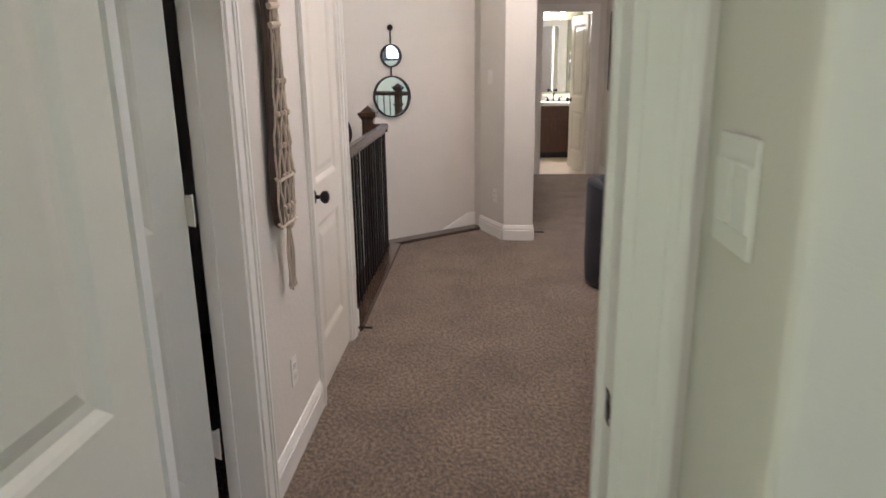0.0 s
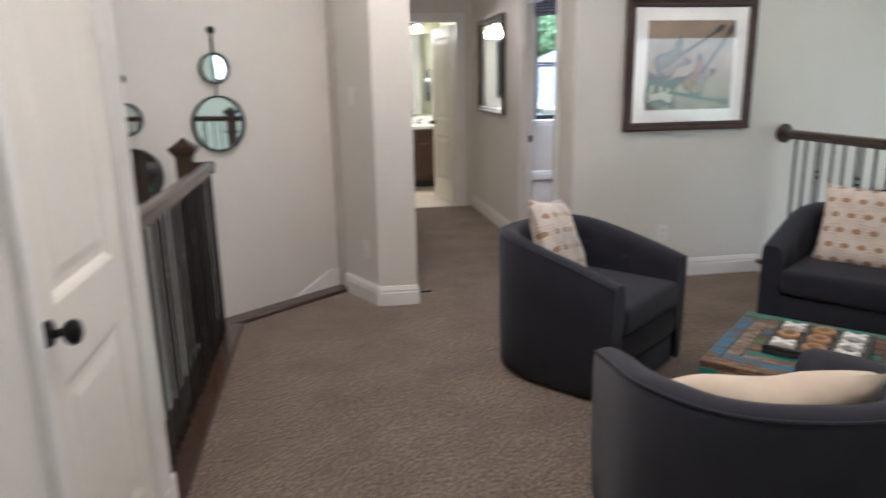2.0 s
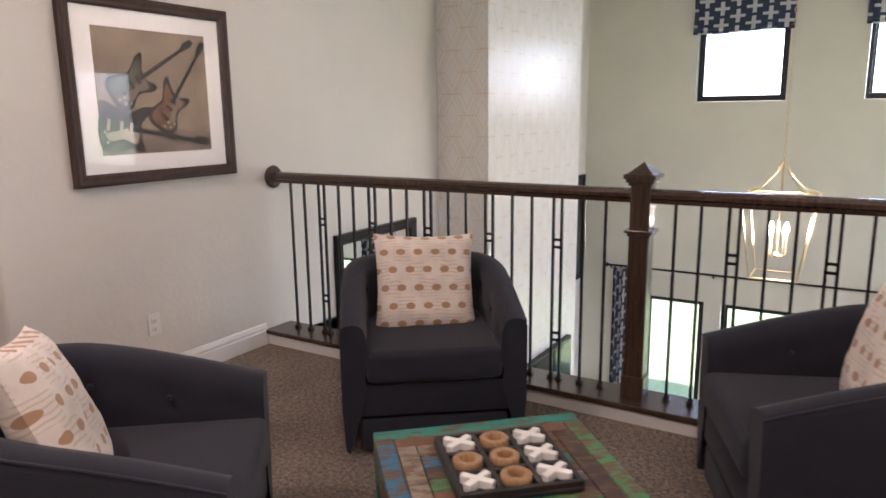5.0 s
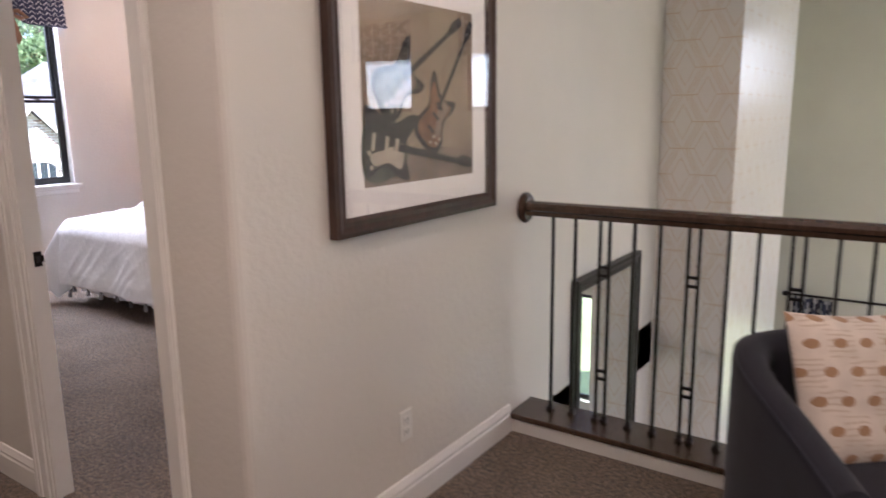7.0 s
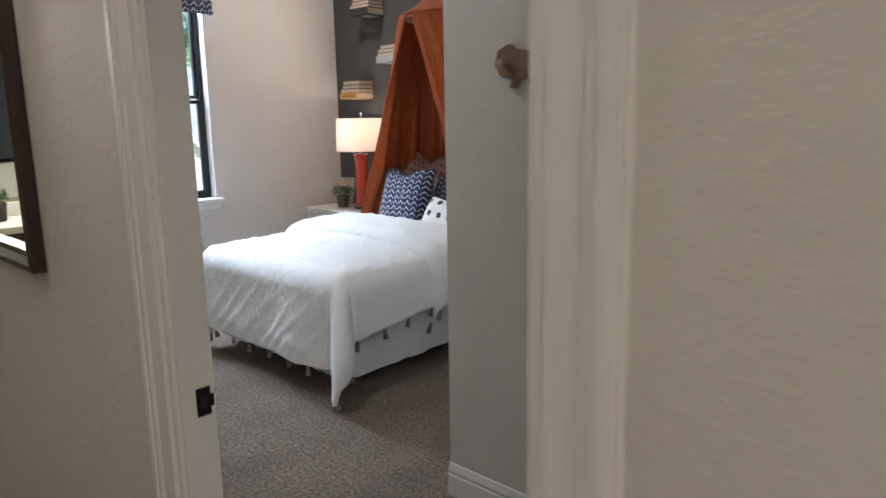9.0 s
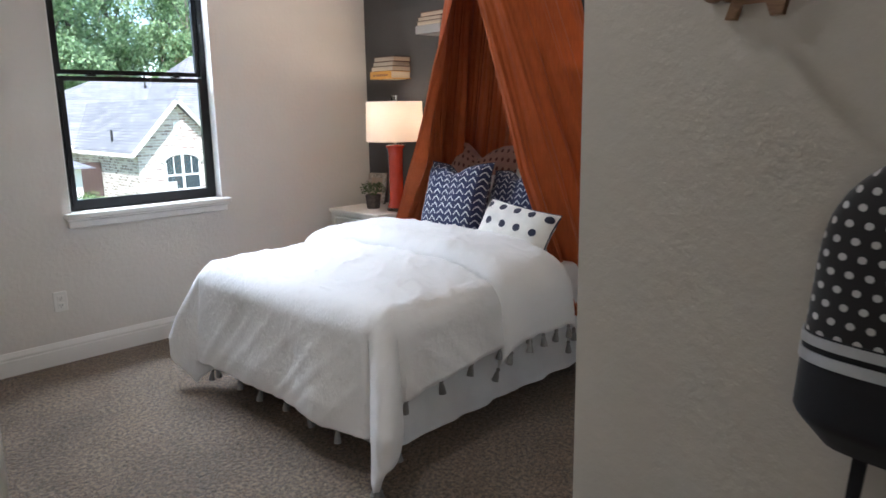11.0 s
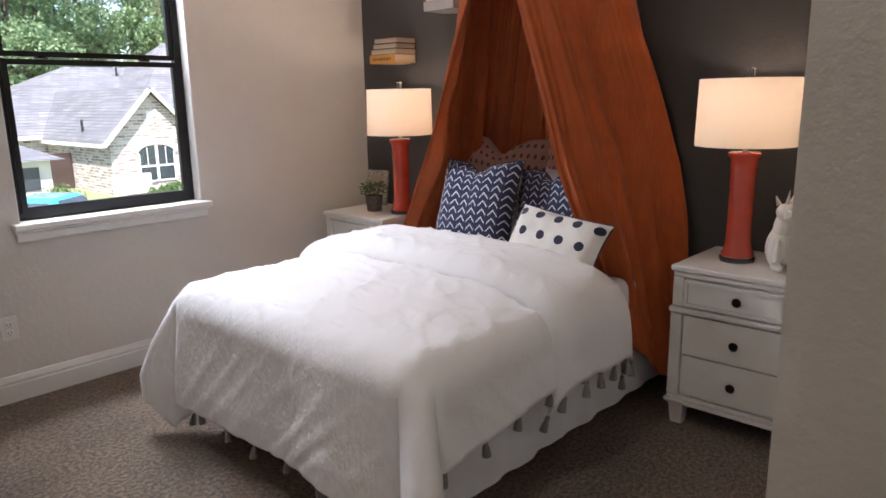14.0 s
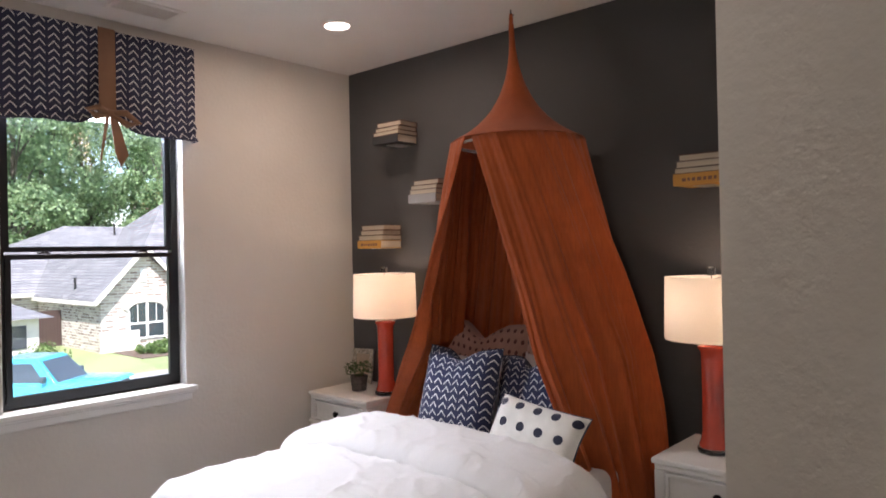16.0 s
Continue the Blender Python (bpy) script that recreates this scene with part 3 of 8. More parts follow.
def outlet_plate(at, kind="outlet"):
    o = thing("wall_outlet" if kind == "outlet" else "light_switch", "white duplex outlet on the wall" if kind == "outlet" else "white rocker light switch on the wall", "outlet" if kind == "outlet" else "switch", at)
    part("cover_plate", rbox(-0.036, 0.036, -0.006, 0.0, -0.058, 0.058, 0.0025), WHITEPLASTIC, o)
    if kind == "outlet":
        for z in (-0.021, 0.021):
            part("socket", rbox(-0.017, 0.017, -0.0085, -0.004, z - 0.015, z + 0.015, 0.002), WHITEPLASTIC, o)
            part("slot", boxes((-0.008, -0.0055, -0.0088, -0.008, z - 0.005, z + 0.006), (0.0055, 0.008, -0.0088, -0.008, z - 0.005, z + 0.006), (-0.0025, 0.0025, -0.0088, -0.008, z - 0.012, z - 0.008)), DARKSLOT, o)
    else:
        n = 2 if kind == "double" else 1
        for k in range(n):
            x = 0 if n == 1 else (-0.018 + 0.036 * k)
            part("rocker", rbox(x - 0.0145, x + 0.0145, -0.0105, -0.004, -0.033, 0.033, 0.003, m=pose(0, 0, 0, 2)), WHITEPLASTIC, o)


outlet_plate(pose(2.084, 6.06, 0.335))
outlet_plate(pose(2.571, 11.17, 0.366))
outlet_plate(pose(-0.90, 2.48, 0.36, 0, 0, 90))
outlet_plate(pose(0.16, 0.985, 1.335, 0, 0, -90) @ Matrix.Diagonal((1.9, 1, 1.3, 1)), "double")
outlet_plate(pose(-0.118, 6.092, 1.36, 0, 0, -64), "switch")
outlet_plate(pose(-0.07, 5.994, 0.36, 0, 0, -64))
outlet_plate(pose(1.45, 8.2, 0.36, 0, 0, 90))


# ---- loft guard rail ----
def newel(at, h, label, group=""):
    nw = thing("newel_post", label, "newel post", at, group)
    part("shaft", rbox(-0.045, 0.045, -0.045, 0.045, 0, h - 0.07, 0.005), RAILWOOD, nw)
    part("base_block", rbox(-0.052, 0.052, -0.052, 0.052, 0, 0.10, 0.004), RAILWOOD, nw)
    for z0 in (h - 0.315, h - 0.09):
        part("collar", join(rbox(-0.062, 0.062, -0.062, 0.062, z0, z0 + 0.016, 0.004), rbox(-0.053, 0.053, -0.053, 0.053, z0 - 0.014, z0, 0.004)), RAILWOOD, nw)
    bm = bmesh.new()
    z = h - 0.074
    box(bm, -0.070, 0.070, -0.070, 0.070, z, z + 0.022)
    base = [bm.verts.new((sx * 0.058, sy * 0.058, z + 0.022)) for sx, sy in ((-1, -1), (1, -1), (1, 1), (-1, 1))]
    apex = bm.verts.new((0, 0, z + 0.074))
    for i in range(4):
        bm.faces.new((base[i], base[(i + 1) % 4], apex))
    part("cap", bm, RAILWOOD, nw, "pyramid cap")
    return nw


def rail_profile(p0, p1, z):
    """Moulded hand rail along a level line."""
    p0, p1 = Vector((*p0, z)), Vector((*p1, z))
    side = (p1 - p0).cross(Vector((0, 0, 1))).normalized()
    prof = [(-0.022, -0.032), (0.022, -0.032), (0.024, -0.014), (0.034, -0.006), (0.035, 0.010), (0.028, 0.024), (0.014, 0.031), (-0.014, 0.031), (-0.028, 0.024), (-0.035, 0.010), (-0.034, -0.006), (-0.024, -0.014)]
    bm = bmesh.new()
    rings = [[bm.verts.new(p + side * a + Vector((0, 0, h))) for a, h in prof] for p in (p0, p1)]
    n = len(prof)
    for i in range(n):
        bm.faces.new((rings[0][i], rings[0][(i + 1) % n], rings[1][(i + 1) % n], rings[1][i]))
    bm.faces.new(rings[0][::-1])
    bm.faces.new(rings[1])
    bmesh.ops.recalc_face_normals(bm, faces=bm.faces)
    return bm


def baluster(parent, x, y, z0, z1, pair, along=(0, 1)):
    """A square iron bar with its shoe; a pair carries little ladder rungs between its two bars."""
    ux, uy = along
    offs = (-0.021, 0.021) if pair else (0.0,)
    s = 0.0062
    bm = bmesh.new()
    for o in offs:
        cx, cy = x + ux * o, y + uy * o
        box(bm, cx - s, cx + s, cy - s, cy + s, z0, z1)
    if pair:
        for zz in (z0 + (z1 - z0) * 0.22, z0 + (z1 - z0) * 0.26, z0 + (z1 - z0) * 0.735, z0 + (z1 - z0) * 0.775):
            box(bm, x - s - abs(ux) * 0.02, x + s + abs(ux) * 0.02, y - s - abs(uy) * 0.02, y + s + abs(uy) * 0.02, zz - 0.006, zz + 0.006)
    b = part("baluster", bm, IRON, parent)
    for o in offs:
        cx, cy = x + ux * o, y + uy * o
        sb = bmesh.new()
        box(sb, cx - 0.014, cx + 0.014, cy - 0.014, cy + 0.014, z0, z0 + 0.014)
        cyl(sb, (cx, cy, z0 + 0.014), (cx, cy, z0 + 0.030), 0.013, 0.008, 8)
        part("shoe", sb, IRON, b)


RX = 2.99
RZ = 1.028
guard = thing("guard_rail", "dark stained wooden guard rail with black iron balusters", "railing")
part("hand_rail", rail_profile((RX, 6.035), (RX, 3.845), RZ), RAILWOOD, guard)
part("hand_rail", rail_profile((RX, 3.755), (RX, 1.25), RZ), RAILWOOD, guard)
part("rosette", lathe([(0.048, -0.026), (0.060, -0.022), (0.070, -0.010), (0.068, 0)], 28, (RX, 6.058, RZ), "Y"), RAILWOOD, guard, "round wooden wall rosette", True)
for k in range(13):
    for off, pair in ((0.240, False), (0.134, False), (0.0, True)):
        y = 5.673 - 0.3685 * k + off - (0.048 if k > 5 else 0)
        if abs(y - 3.80) > 0.07 and y > 1.3:
            baluster(guard, RX, y, 0.092, RZ - 0.03, pair)
struct("curb_cap", rbox(2.845, 3.075, 1.25, 6.06, 0.066, 0.092, 0.006), RAILWOOD, "dark stained wooden cap on the loft edge", "trim")
struct("curb", boxes((2.862, 2.985, 1.25, 6.06, 0, 0.066)), TRIM, "white painted curb under the loft railing", "trim")
newel(pose(RX, 3.80, 0.092), 1.085, "dark square newel post with a pyramid cap, loft edge", "newel posts")

# ---- stair head guard ----
SX = -0.955
guard = thing("guard_rail", "dark stair guard rail with closely set iron balusters", "railing")
part("hand_rail", rail_profile((SX, 3.765), (SX, 5.53), RZ - 0.03), RAILWOOD, guard)
part("hand_rail", rail_profile((SX + 0.03, 5.50), (-1.03, 5.50), RZ - 0.03), RAILWOOD, guard)
y = 3.83
k = 0
while y < 5.52:
    baluster(guard, SX, y, 0.03, RZ - 0.06, k % 3 == 1)
    k += 1
    y += 0.1045
newel(pose(-1.075, 5.50, -0.02), 1.19, "dark square newel post with a pyramid cap, stair head", "newel posts")
struct("stair_curb", rbox(-1.06, -0.865, 3.76, 5.62, -0.01, 0.03, 0.005), RAILWOOD, "dark stained wooden shoe under the stair railing", "trim")
struct("stair_curb_face", boxes((-1.02, -0.905, 3.763, 5.60, -0.40, -0.012)), TRIM, "white stair fascia", "trim")
nose = Vector((0.745, 0.60, 0)).normalized()
na = math.degrees(math.atan2(nose.y, nose.x))
struct("stair_nosing", rbox(-0.02, 0.985, -0.02, 0.115, -0.035, 0.022, 0.01, m=pose(-0.95, 5.645, 0, 0, 0, na)), RAILWOOD, "dark stained wooden nosing at the stair head", "trim")
# flight going down beside the mirror wall
along = dirw
for i in range(12):
    z = -0.115 * (i + 1) - 0.25
    p = A + dirw * (0.30 + 0.25 * i)
    ang = math.degrees(math.atan2(dirw.y, dirw.x))
    step = struct("stair_step", boxes((0, 0.27, 0.02, 1.0, z - 0.12, z)), CARPET, "carpeted stair step", "stairs")
    step.matrix_world = pose(p.x, p.y, 0, 0, 0, ang)
    part("riser", boxes((-0.012, -0.001, 0.02, 1.0, z, z + 0.11)), TRIM, step)
# stepped skirt board on the wall
skirt = bmesh.new()
L = 2.6
pts = [(0.02, -0.25), (0.02, 0.105), (0.10, 0.105), (L, 0.105 - (L - 0.10) * 0.46), (L, -0.45 - L * 0.46)]
lo = [skirt.verts.new((a, 0.0, h)) for a, h in pts]
hi = [skirt.verts.new((a, 0.018, h)) for a, h in pts]
skirt.faces.new(lo)
skirt.faces.new(hi[::-1])
for i in range(len(pts)):
    skirt.faces.new((lo[i], hi[i], hi[(i + 1) % len(pts)], lo[(i + 1) % len(pts)]))
bmesh.ops.recalc_face_normals(skirt, faces=skirt.faces)
sk = struct("stair_skirt", skirt, TRIM, "white sloping stair skirt board", "trim")
sk.matrix_world = pose(A.x, A.y, 0, 0, 0, math.degrees(math.atan2(dirw.y, dirw.x)))


def door_stop(at):
    d = thing("door_stop", "dark spring door stop on the baseboard", "door stop", at)
    bm = bmesh.new()
    cyl(bm, (0, 0, 0), (0.075, 0, 0), 0.0055, n=8)
    part("spring", bm, BRONZE, d)
    bm = bmesh.new()
    cyl(bm, (0.075, 0, 0), (0.088, 0, 0), 0.009, n=10)
    part("tip", bm, DARKSLOT, d)


door_stop(pose(-0.884, 3.70, 0.045))
door_stop(pose(0.262, 5.95, 0.045))
bm = boxes((-0.906, -0.884, 3.635, 3.772, 0, 0.132))
struct("baseboard", bm, TRIM, "white moulded baseboard", "baseboard")

# ---- loft seating ----
def uv_grid(bm, quads):
    """Quads given as (four verts, four uv pairs)."""
    uv = bm.loops.layers.uv.new("UVMap")
    for vs, uvs in quads:
        try:
            f = bm.faces.new(vs)
        except ValueError:
            continue
        for l, c in zip(f.loops, uvs):
            l[uv].uv = c


def cushion(w, h, t, n=18, seed=0, chop=0.0):
    """A stuffed pillow in the xz plane, front towards -y; pinched corners, soft creases, a chop at the top."""
    bm = bmesh.new()
    quads = []
    rows = {}
    for side in (-1, 1):
        for j in range(n + 1):
            for i in range(n + 1):
                u, v = 2 * i / n - 1, 2 * j / n - 1
                edge = i in (0, n) or j in (0, n)
                if side == 1 and edge:
                    rows[side, i, j] = rows[-1, i, j]
                    continue
                bul = ((1 - u ** 4) * (1 - v ** 4)) ** 0.55
                x = u * w / 2 * (1 - 0.075 * (1 - v * v) * abs(u) ** 3)
                z = v * h / 2 * (1 - 0.075 * (1 - u * u) * abs(v) ** 3)
                if chop and v > 0:
                    z -= chop * math.exp(-(u / 0.28) ** 2) * v ** 2
                wr = noise.noise(Vector((u * 2.2 + seed * 7, v * 2.2, side * 3.0))) * 0.16 + noise.noise(Vector((u * 5 + seed, v * 5, side))) * 0.07
                y = side * t / 2 * bul * (1 + wr)
                rows[side, i, j] = bm.verts.new((x, y, z))
    for side in (-1, 1):
        for j in range(n):
            for i in range(n):
                ids = [(i, j), (i + 1, j), (i + 1, j + 1), (i, j + 1)]
                if side == 1:
                    ids = ids[::-1]
                quads.append(([rows[side, a, b] for a, b in ids], [(a / n * w, b / n * h) for a, b in ids]))
    uv_grid(bm, quads)
    return bm


def piping(w, h, n=18, r=0.004, chop=0.0):
    pts = []
    for k in range(4 * n):
        s, q = divmod(k, n)
        a = 2 * q / n - 1
        u, v = ((a, -1), (1, a), (-a, 1), (-1, -a))[s]
        x = u * w / 2 * (1 - 0.075 * (1 - v * v) * abs(u) ** 3)
        z = v * h / 2 * (1 - 0.075 * (1 - u * u) * abs(v) ** 3)
        if chop and v > 0:
            z -= chop * math.exp(-(u / 0.28) ** 2) * v ** 2
        pts.append((x, 0, z))
    return tube(pts, r, 6, True)


def tub_chair(group):
    """Barrel chair facing -y."""
    c = thing("armchair", "slate navy linen barrel armchair with a tufted back", "chair", group=group)
    W, D = 0.384, 0.39
    path = []
    m = 9
    for i in range(m):
        path.append((Vector((-W, -D + D * 0.95 * i / m)), Vector((1, 0))))
    na = 26
    for i in range(na + 1):
        a = math.pi - math.pi * i / na
        p = Vector((W * math.copysign(abs(math.cos(a)) ** 0.80, math.cos(a)), -0.018 + (D + 0.018) * abs(math.sin(a)) ** 0.80))
        nn = Vector((math.cos(a) / W, math.sin(a) / D)).normalized() * -1
        path.append((p, nn))
    for i in range(m - 1, -1, -1):
        path.append((Vector((W, -D + D * 0.95 * i / m)), Vector((-1, 0))))
    T = 0.095

    def arm_height(y):
        """Top edge: rises straight from the low arm fronts, levels out round the back."""
        f = min(1.0, max(0.0, (y + D) / (2 * D * 0.84)))
        return 0.570 + 0.150 * (1 - (1 - f) ** 1.35)

    bm = bmesh.new()
    rings = []
    total = len(path) - 1
    for k, (p, nn) in enumerate(path):
        h = arm_height(p.y)
        ring = []
        prof = [(0.02, 0.015), (0.004, 0.03), (-0.004, 0.22), (-0.002, 0.42), (0.0, h - 0.035), (0.006, h - 0.014), (0.022, h - 0.002), (0.05, h + 0.003), (0.078, h - 0.004), (T, h - 0.02), (T + 0.012, h - 0.06), (T + 0.012, h - 0.10), (T + 0.014, h - 0.135), (T + 0.012, h - 0.18), (T + 0.005, h - 0.20), (T, 0.36), (T, 0.26)]
        for j, (off, z) in enumerate(prof):
            taper = 1 - 0.022 * (1 - min(1, z / 0.6))
            o = off
            if j >= 10 and j <= 14:
                ph = (k - total / 2) / 5.0
                near = abs(ph - round(ph))
                o -= 0.024 * math.exp(-(near / 0.16) ** 2) * math.exp(-((z - (h - 0.12)) / 0.045) ** 2) * (1 if abs(round(ph)) < 5 else 0)
            q = Vector((p.x * taper, p.y * taper)) + nn * o
            ring.append(bm.verts.new((q.x, q.y, z)))
        rings.append(ring)
    for a, b in zip(rings, rings[1:]):
        for j in range(len(a) - 1):
            bm.faces.new((a[j], a[j + 1], b[j + 1], b[j]))
    bm.faces.new(rings[0])
    bm.faces.new(rings[-1][::-1])
    bmesh.ops.recalc_face_normals(bm, faces=bm.faces)
    part("shell", bm, NAVY, c, "", True)
    # welt along the top edge
    pts = []
    for k, (p, nn) in enumerate(path):
        h = arm_height(p.y)
        q = p + nn * 0.006
        pts.append((q.x, q.y, h - 0.012))
    part("piping", tube(pts, 0.004, 6), CHAIRTRIM, c, "self-coloured piping along the top edge")
    inner = W - T - 0.008
    part("seat_cushion", rbox(-inner, inner, -D - 0.012, 0.22, 0.315, 0.455, 0.032, 4), NAVY, c, "", True)
    part("front_rail", rbox(-inner - 0.03, inner + 0.03, -D + 0.012, -D + 0.06, 0.17, 0.312, 0.012, 2), NAVY, c, "", True)
    part("base", rbox(-W * 0.80, W * 0.80, -D + 0.018, 0.12, 0.012, 0.165, 0.02, 2), NAVY, c, "", True)
    for k in range(-3, 4):
        idx = int(total / 2 + k * 5)
        p, nn = path[idx]
        h = arm_height(p.y)
        q = p * 0.985 + nn * (T + 0.0)
        b = bmesh.new()
        cyl(b, (q.x, q.y, h - 0.12), (q.x + nn.x * 0.008, q.y + nn.y * 0.008, h - 0.12), 0.011, 0.007, 10)
        part("button", b, CHAIRTRIM, c)
    bm = bmesh.new()
    cyl(bm, (0, 0, 0), (0, 0, 0.02), 0.22, n=20)
    part("swivel_base", bm, DARKSLOT, c)
    return c


def facing(x, y, fx, fy, z=0):
    return pose(x, y, z, 0, 0, math.degrees(math.atan2(fx, -fy)))


chair = tub_chair("armchairs round the coffee table")
CHAIRS = [(2.494, 4.633, -0.792, -0.61), (0.933, 4.674, 0.628, -0.779), (2.383, 2.936, -0.388, 0.922), (0.832, 3.068, 0.227, 0.974)]
chair.matrix_world = facing(*CHAIRS[0])
for cx in CHAIRS[1:]:
    copy_thing(chair, facing(*cx))
BRUSH = pattern_mat("blush_printed_cotton", "brush", (0.74, 0.66, 0.58), (0.42, 0.25, 0.14), 12.5, 12.0, (0.56, 0.45, 0.35))
CREAM = fabric("cream_linen", (0.66, 0.56, 0.43), 600, 0.08, 0.3)


def throw_pillow(w, h, t, mat, label, m, seed, chop=0.0, pipe=None, name="throw_pillow"):
    p = thing(name, label, "pillow", m)
    part("cover", cushion(w, h, t, 18, seed, chop), mat, p, "", True)
    if pipe:
        part("piping", piping(w, h, 18, 0.004, chop), pipe, p, "dark piped edge")
    return p


throw_pillow(0.475, 0.475, 0.15, BRUSH, "white throw pillow printed with tan tulip shapes", facing(*CHAIRS[0]) @ pose(0.0, 0.06, 0.622, -22, 2, 3), 1)
throw_pillow(0.475, 0.475, 0.15, BRUSH, "white throw pillow printed with tan tulip shapes", facing(*CHAIRS[1]) @ pose(-0.07, 0.09, 0.640, -22, 9, 14), 2)
throw_pillow(0.475, 0.475, 0.15, BRUSH, "white throw pillow printed with tan tulip shapes", facing(*CHAIRS[2]) @ pose(0.03, 0.09, 0.65, -18, -4, -8), 3)
throw_pillow(0.56, 0.28, 0.14, CREAM, "plain cream linen lumbar pillow", facing(*CHAIRS[3]) @ pose(0.02, 0.11, 0.585, -22, 3, 0), 4, 0.03)

# reclaimed-wood coffee table
def worn_paint(name, paint, under=(0.10, 0.055, 0.03), cover=0.55):
    m, nt, b = node_mat(name)
    grain = noise_node(nt, 4, 6, "Object", 0.7, (3, 22, 22))
    wear = noise_node(nt, 14, 5, "Object", 0.7, (1, 3, 3))
    woodc = ramp(nt, grain, [(0.3, shade(under, 0.5)), (0.7, shade(under, 1.8))])
    mask = ramp(nt, wear, [(cover - 0.06, (1, 1, 1)), (cover + 0.04, (0, 0, 0))])
    nt.links.new(mixc(nt, mask, woodc, paint), b.inputs["Base Color"])
    b.inputs["Roughness"].default_value = 0.5
    bump(nt, b, grain, 0.35, 0.004)
    return m


PLANKS = [worn_paint("teal_worn_wood", (0.02, 0.20, 0.16)), worn_paint("brown_worn_wood", (0.16, 0.075, 0.035)), worn_paint("green_worn_wood", (0.05, 0.22, 0.08), cover=0.5),
          worn_paint("bare_old_wood", (0.30, 0.18, 0.09), cover=0.45), worn_paint("blue_worn_wood", (0.02, 0.16, 0.30), cover=0.5), worn_paint("grey_worn_wood", (0.26, 0.22, 0.17), cover=0.5),
          worn_paint("dark_worn_wood", (0.045, 0.025, 0.018))]
rnd = random.Random(4)
table = thing("coffee_table", "square coffee table of multicoloured reclaimed planks", "table")
S, TH = 0.350, 0.368


def plank(x0, x1, y0, y1, z0, z1, mat):
    bm = rbox(x0 + 0.0012, x1 - 0.0012, y0 + 0.0012, y1 - 0.0012, z0, z1 + rnd.uniform(-0.0015, 0.0015), 0.003, 1)
    part("plank", bm, mat, table)


# border planks, then an inner field of short boards
for i, mt in enumerate((0, 1)):
    o = 0.062 * i
    plank(-S + o, S - o, S - o - 0.062, S - o, TH - 0.03, TH, PLANKS[mt])
    plank(-S + o, S - o, -S + o, -S + o + 0.062, TH - 0.03, TH, PLANKS[(mt + 3) % 7])
    plank(-S + o, -S + o + 0.062, -S + o + 0.062, S - o - 0.062, TH - 0.03, TH, PLANKS[(mt + 4) % 7])
    plank(S - o - 0.062, S - o, -S + o + 0.062, S - o - 0.062, TH - 0.03, TH, PLANKS[2 if i == 0 else 6])
ins = S - 0.124
yy = -ins
order = [5, 0, 3, 1, 2, 6, 4]
r = 0
while yy < ins - 0.02:
    y1 = min(ins, yy + rnd.choice((0.045, 0.06, 0.07)))
    cut = rnd.uniform(-ins * 0.4, ins * 0.4)
    plank(-ins, cut, yy, y1, TH - 0.03, TH, PLANKS[order[r % 7]])
    plank(cut, ins, yy, y1, TH - 0.03, TH, PLANKS[order[(r + 3) % 7]])
    yy = y1
    r += 1
for i in range(10):
    a = -S + 0.070 * i
    for side, f in (("s", -S), ("n", S - 0.024)):
        plank(a, a + 0.070, f, f + 0.024, TH - 0.12, TH - 0.031, PLANKS[(i * 3 + (side == "n")) % 7])
for i in range(9):
    a = -S + 0.026 + 0.072 * i
    for f in (-S, S - 0.024):
        plank(f, f + 0.024, a, a + 0.072, TH - 0.12, TH - 0.031, PLANKS[(i * 2 + (f > 0)) % 7])
for sx in (-1, 1):
    for sy in (-1, 1):
        x, y = sx * (S - 0.045), sy * (S - 0.045)
        part("leg", rbox(x - 0.042, x + 0.042, y - 0.042, y + 0.042, 0, TH - 0.121, 0.005), PLANKS[(4, 0, 1, 5)[(sx > 0) * 2 + (sy > 0)]], table)
part("lower_shelf", rbox(-S + 0.05, S - 0.05, -S + 0.05, S - 0.05, 0.10, 0.125, 0.004), PLANKS[1], table)
table.matrix_world = pose(1.59, 3.785, 0, 0, 0, -47)

game = thing("noughts_and_crosses_board", "black wooden game board with white crosses and tan rings", "game board", pose(1.615, 3.80, TH + 0.003, 0, 0, -47) @ Matrix.Diagonal((1.08, 1.08, 1.08, 1)))
BLACKW = wood("black_board_wood", (0.012, 0.010, 0.009), (0.03, 0.026, 0.024), 0.45)
OAKW = wood("tan_ring_wood", (0.26, 0.14, 0.06), (0.48, 0.29, 0.14), 0.5, 8)
part("tray", rbox(-0.165, 0.165, -0.165, 0.165, 0, 0.014, 0.003), BLACKW, game)
for o in (-0.155, -0.052, 0.052, 0.155):
    part("divider", rbox(o - 0.008, o + 0.008, -0.163, 0.163, 0.0142, 0.030, 0.002), BLACKW, game)
    part("divider", rbox(-0.163, 0.163, o - 0.008, o + 0.008, 0.0146, 0.0304, 0.002), BLACKW, game)
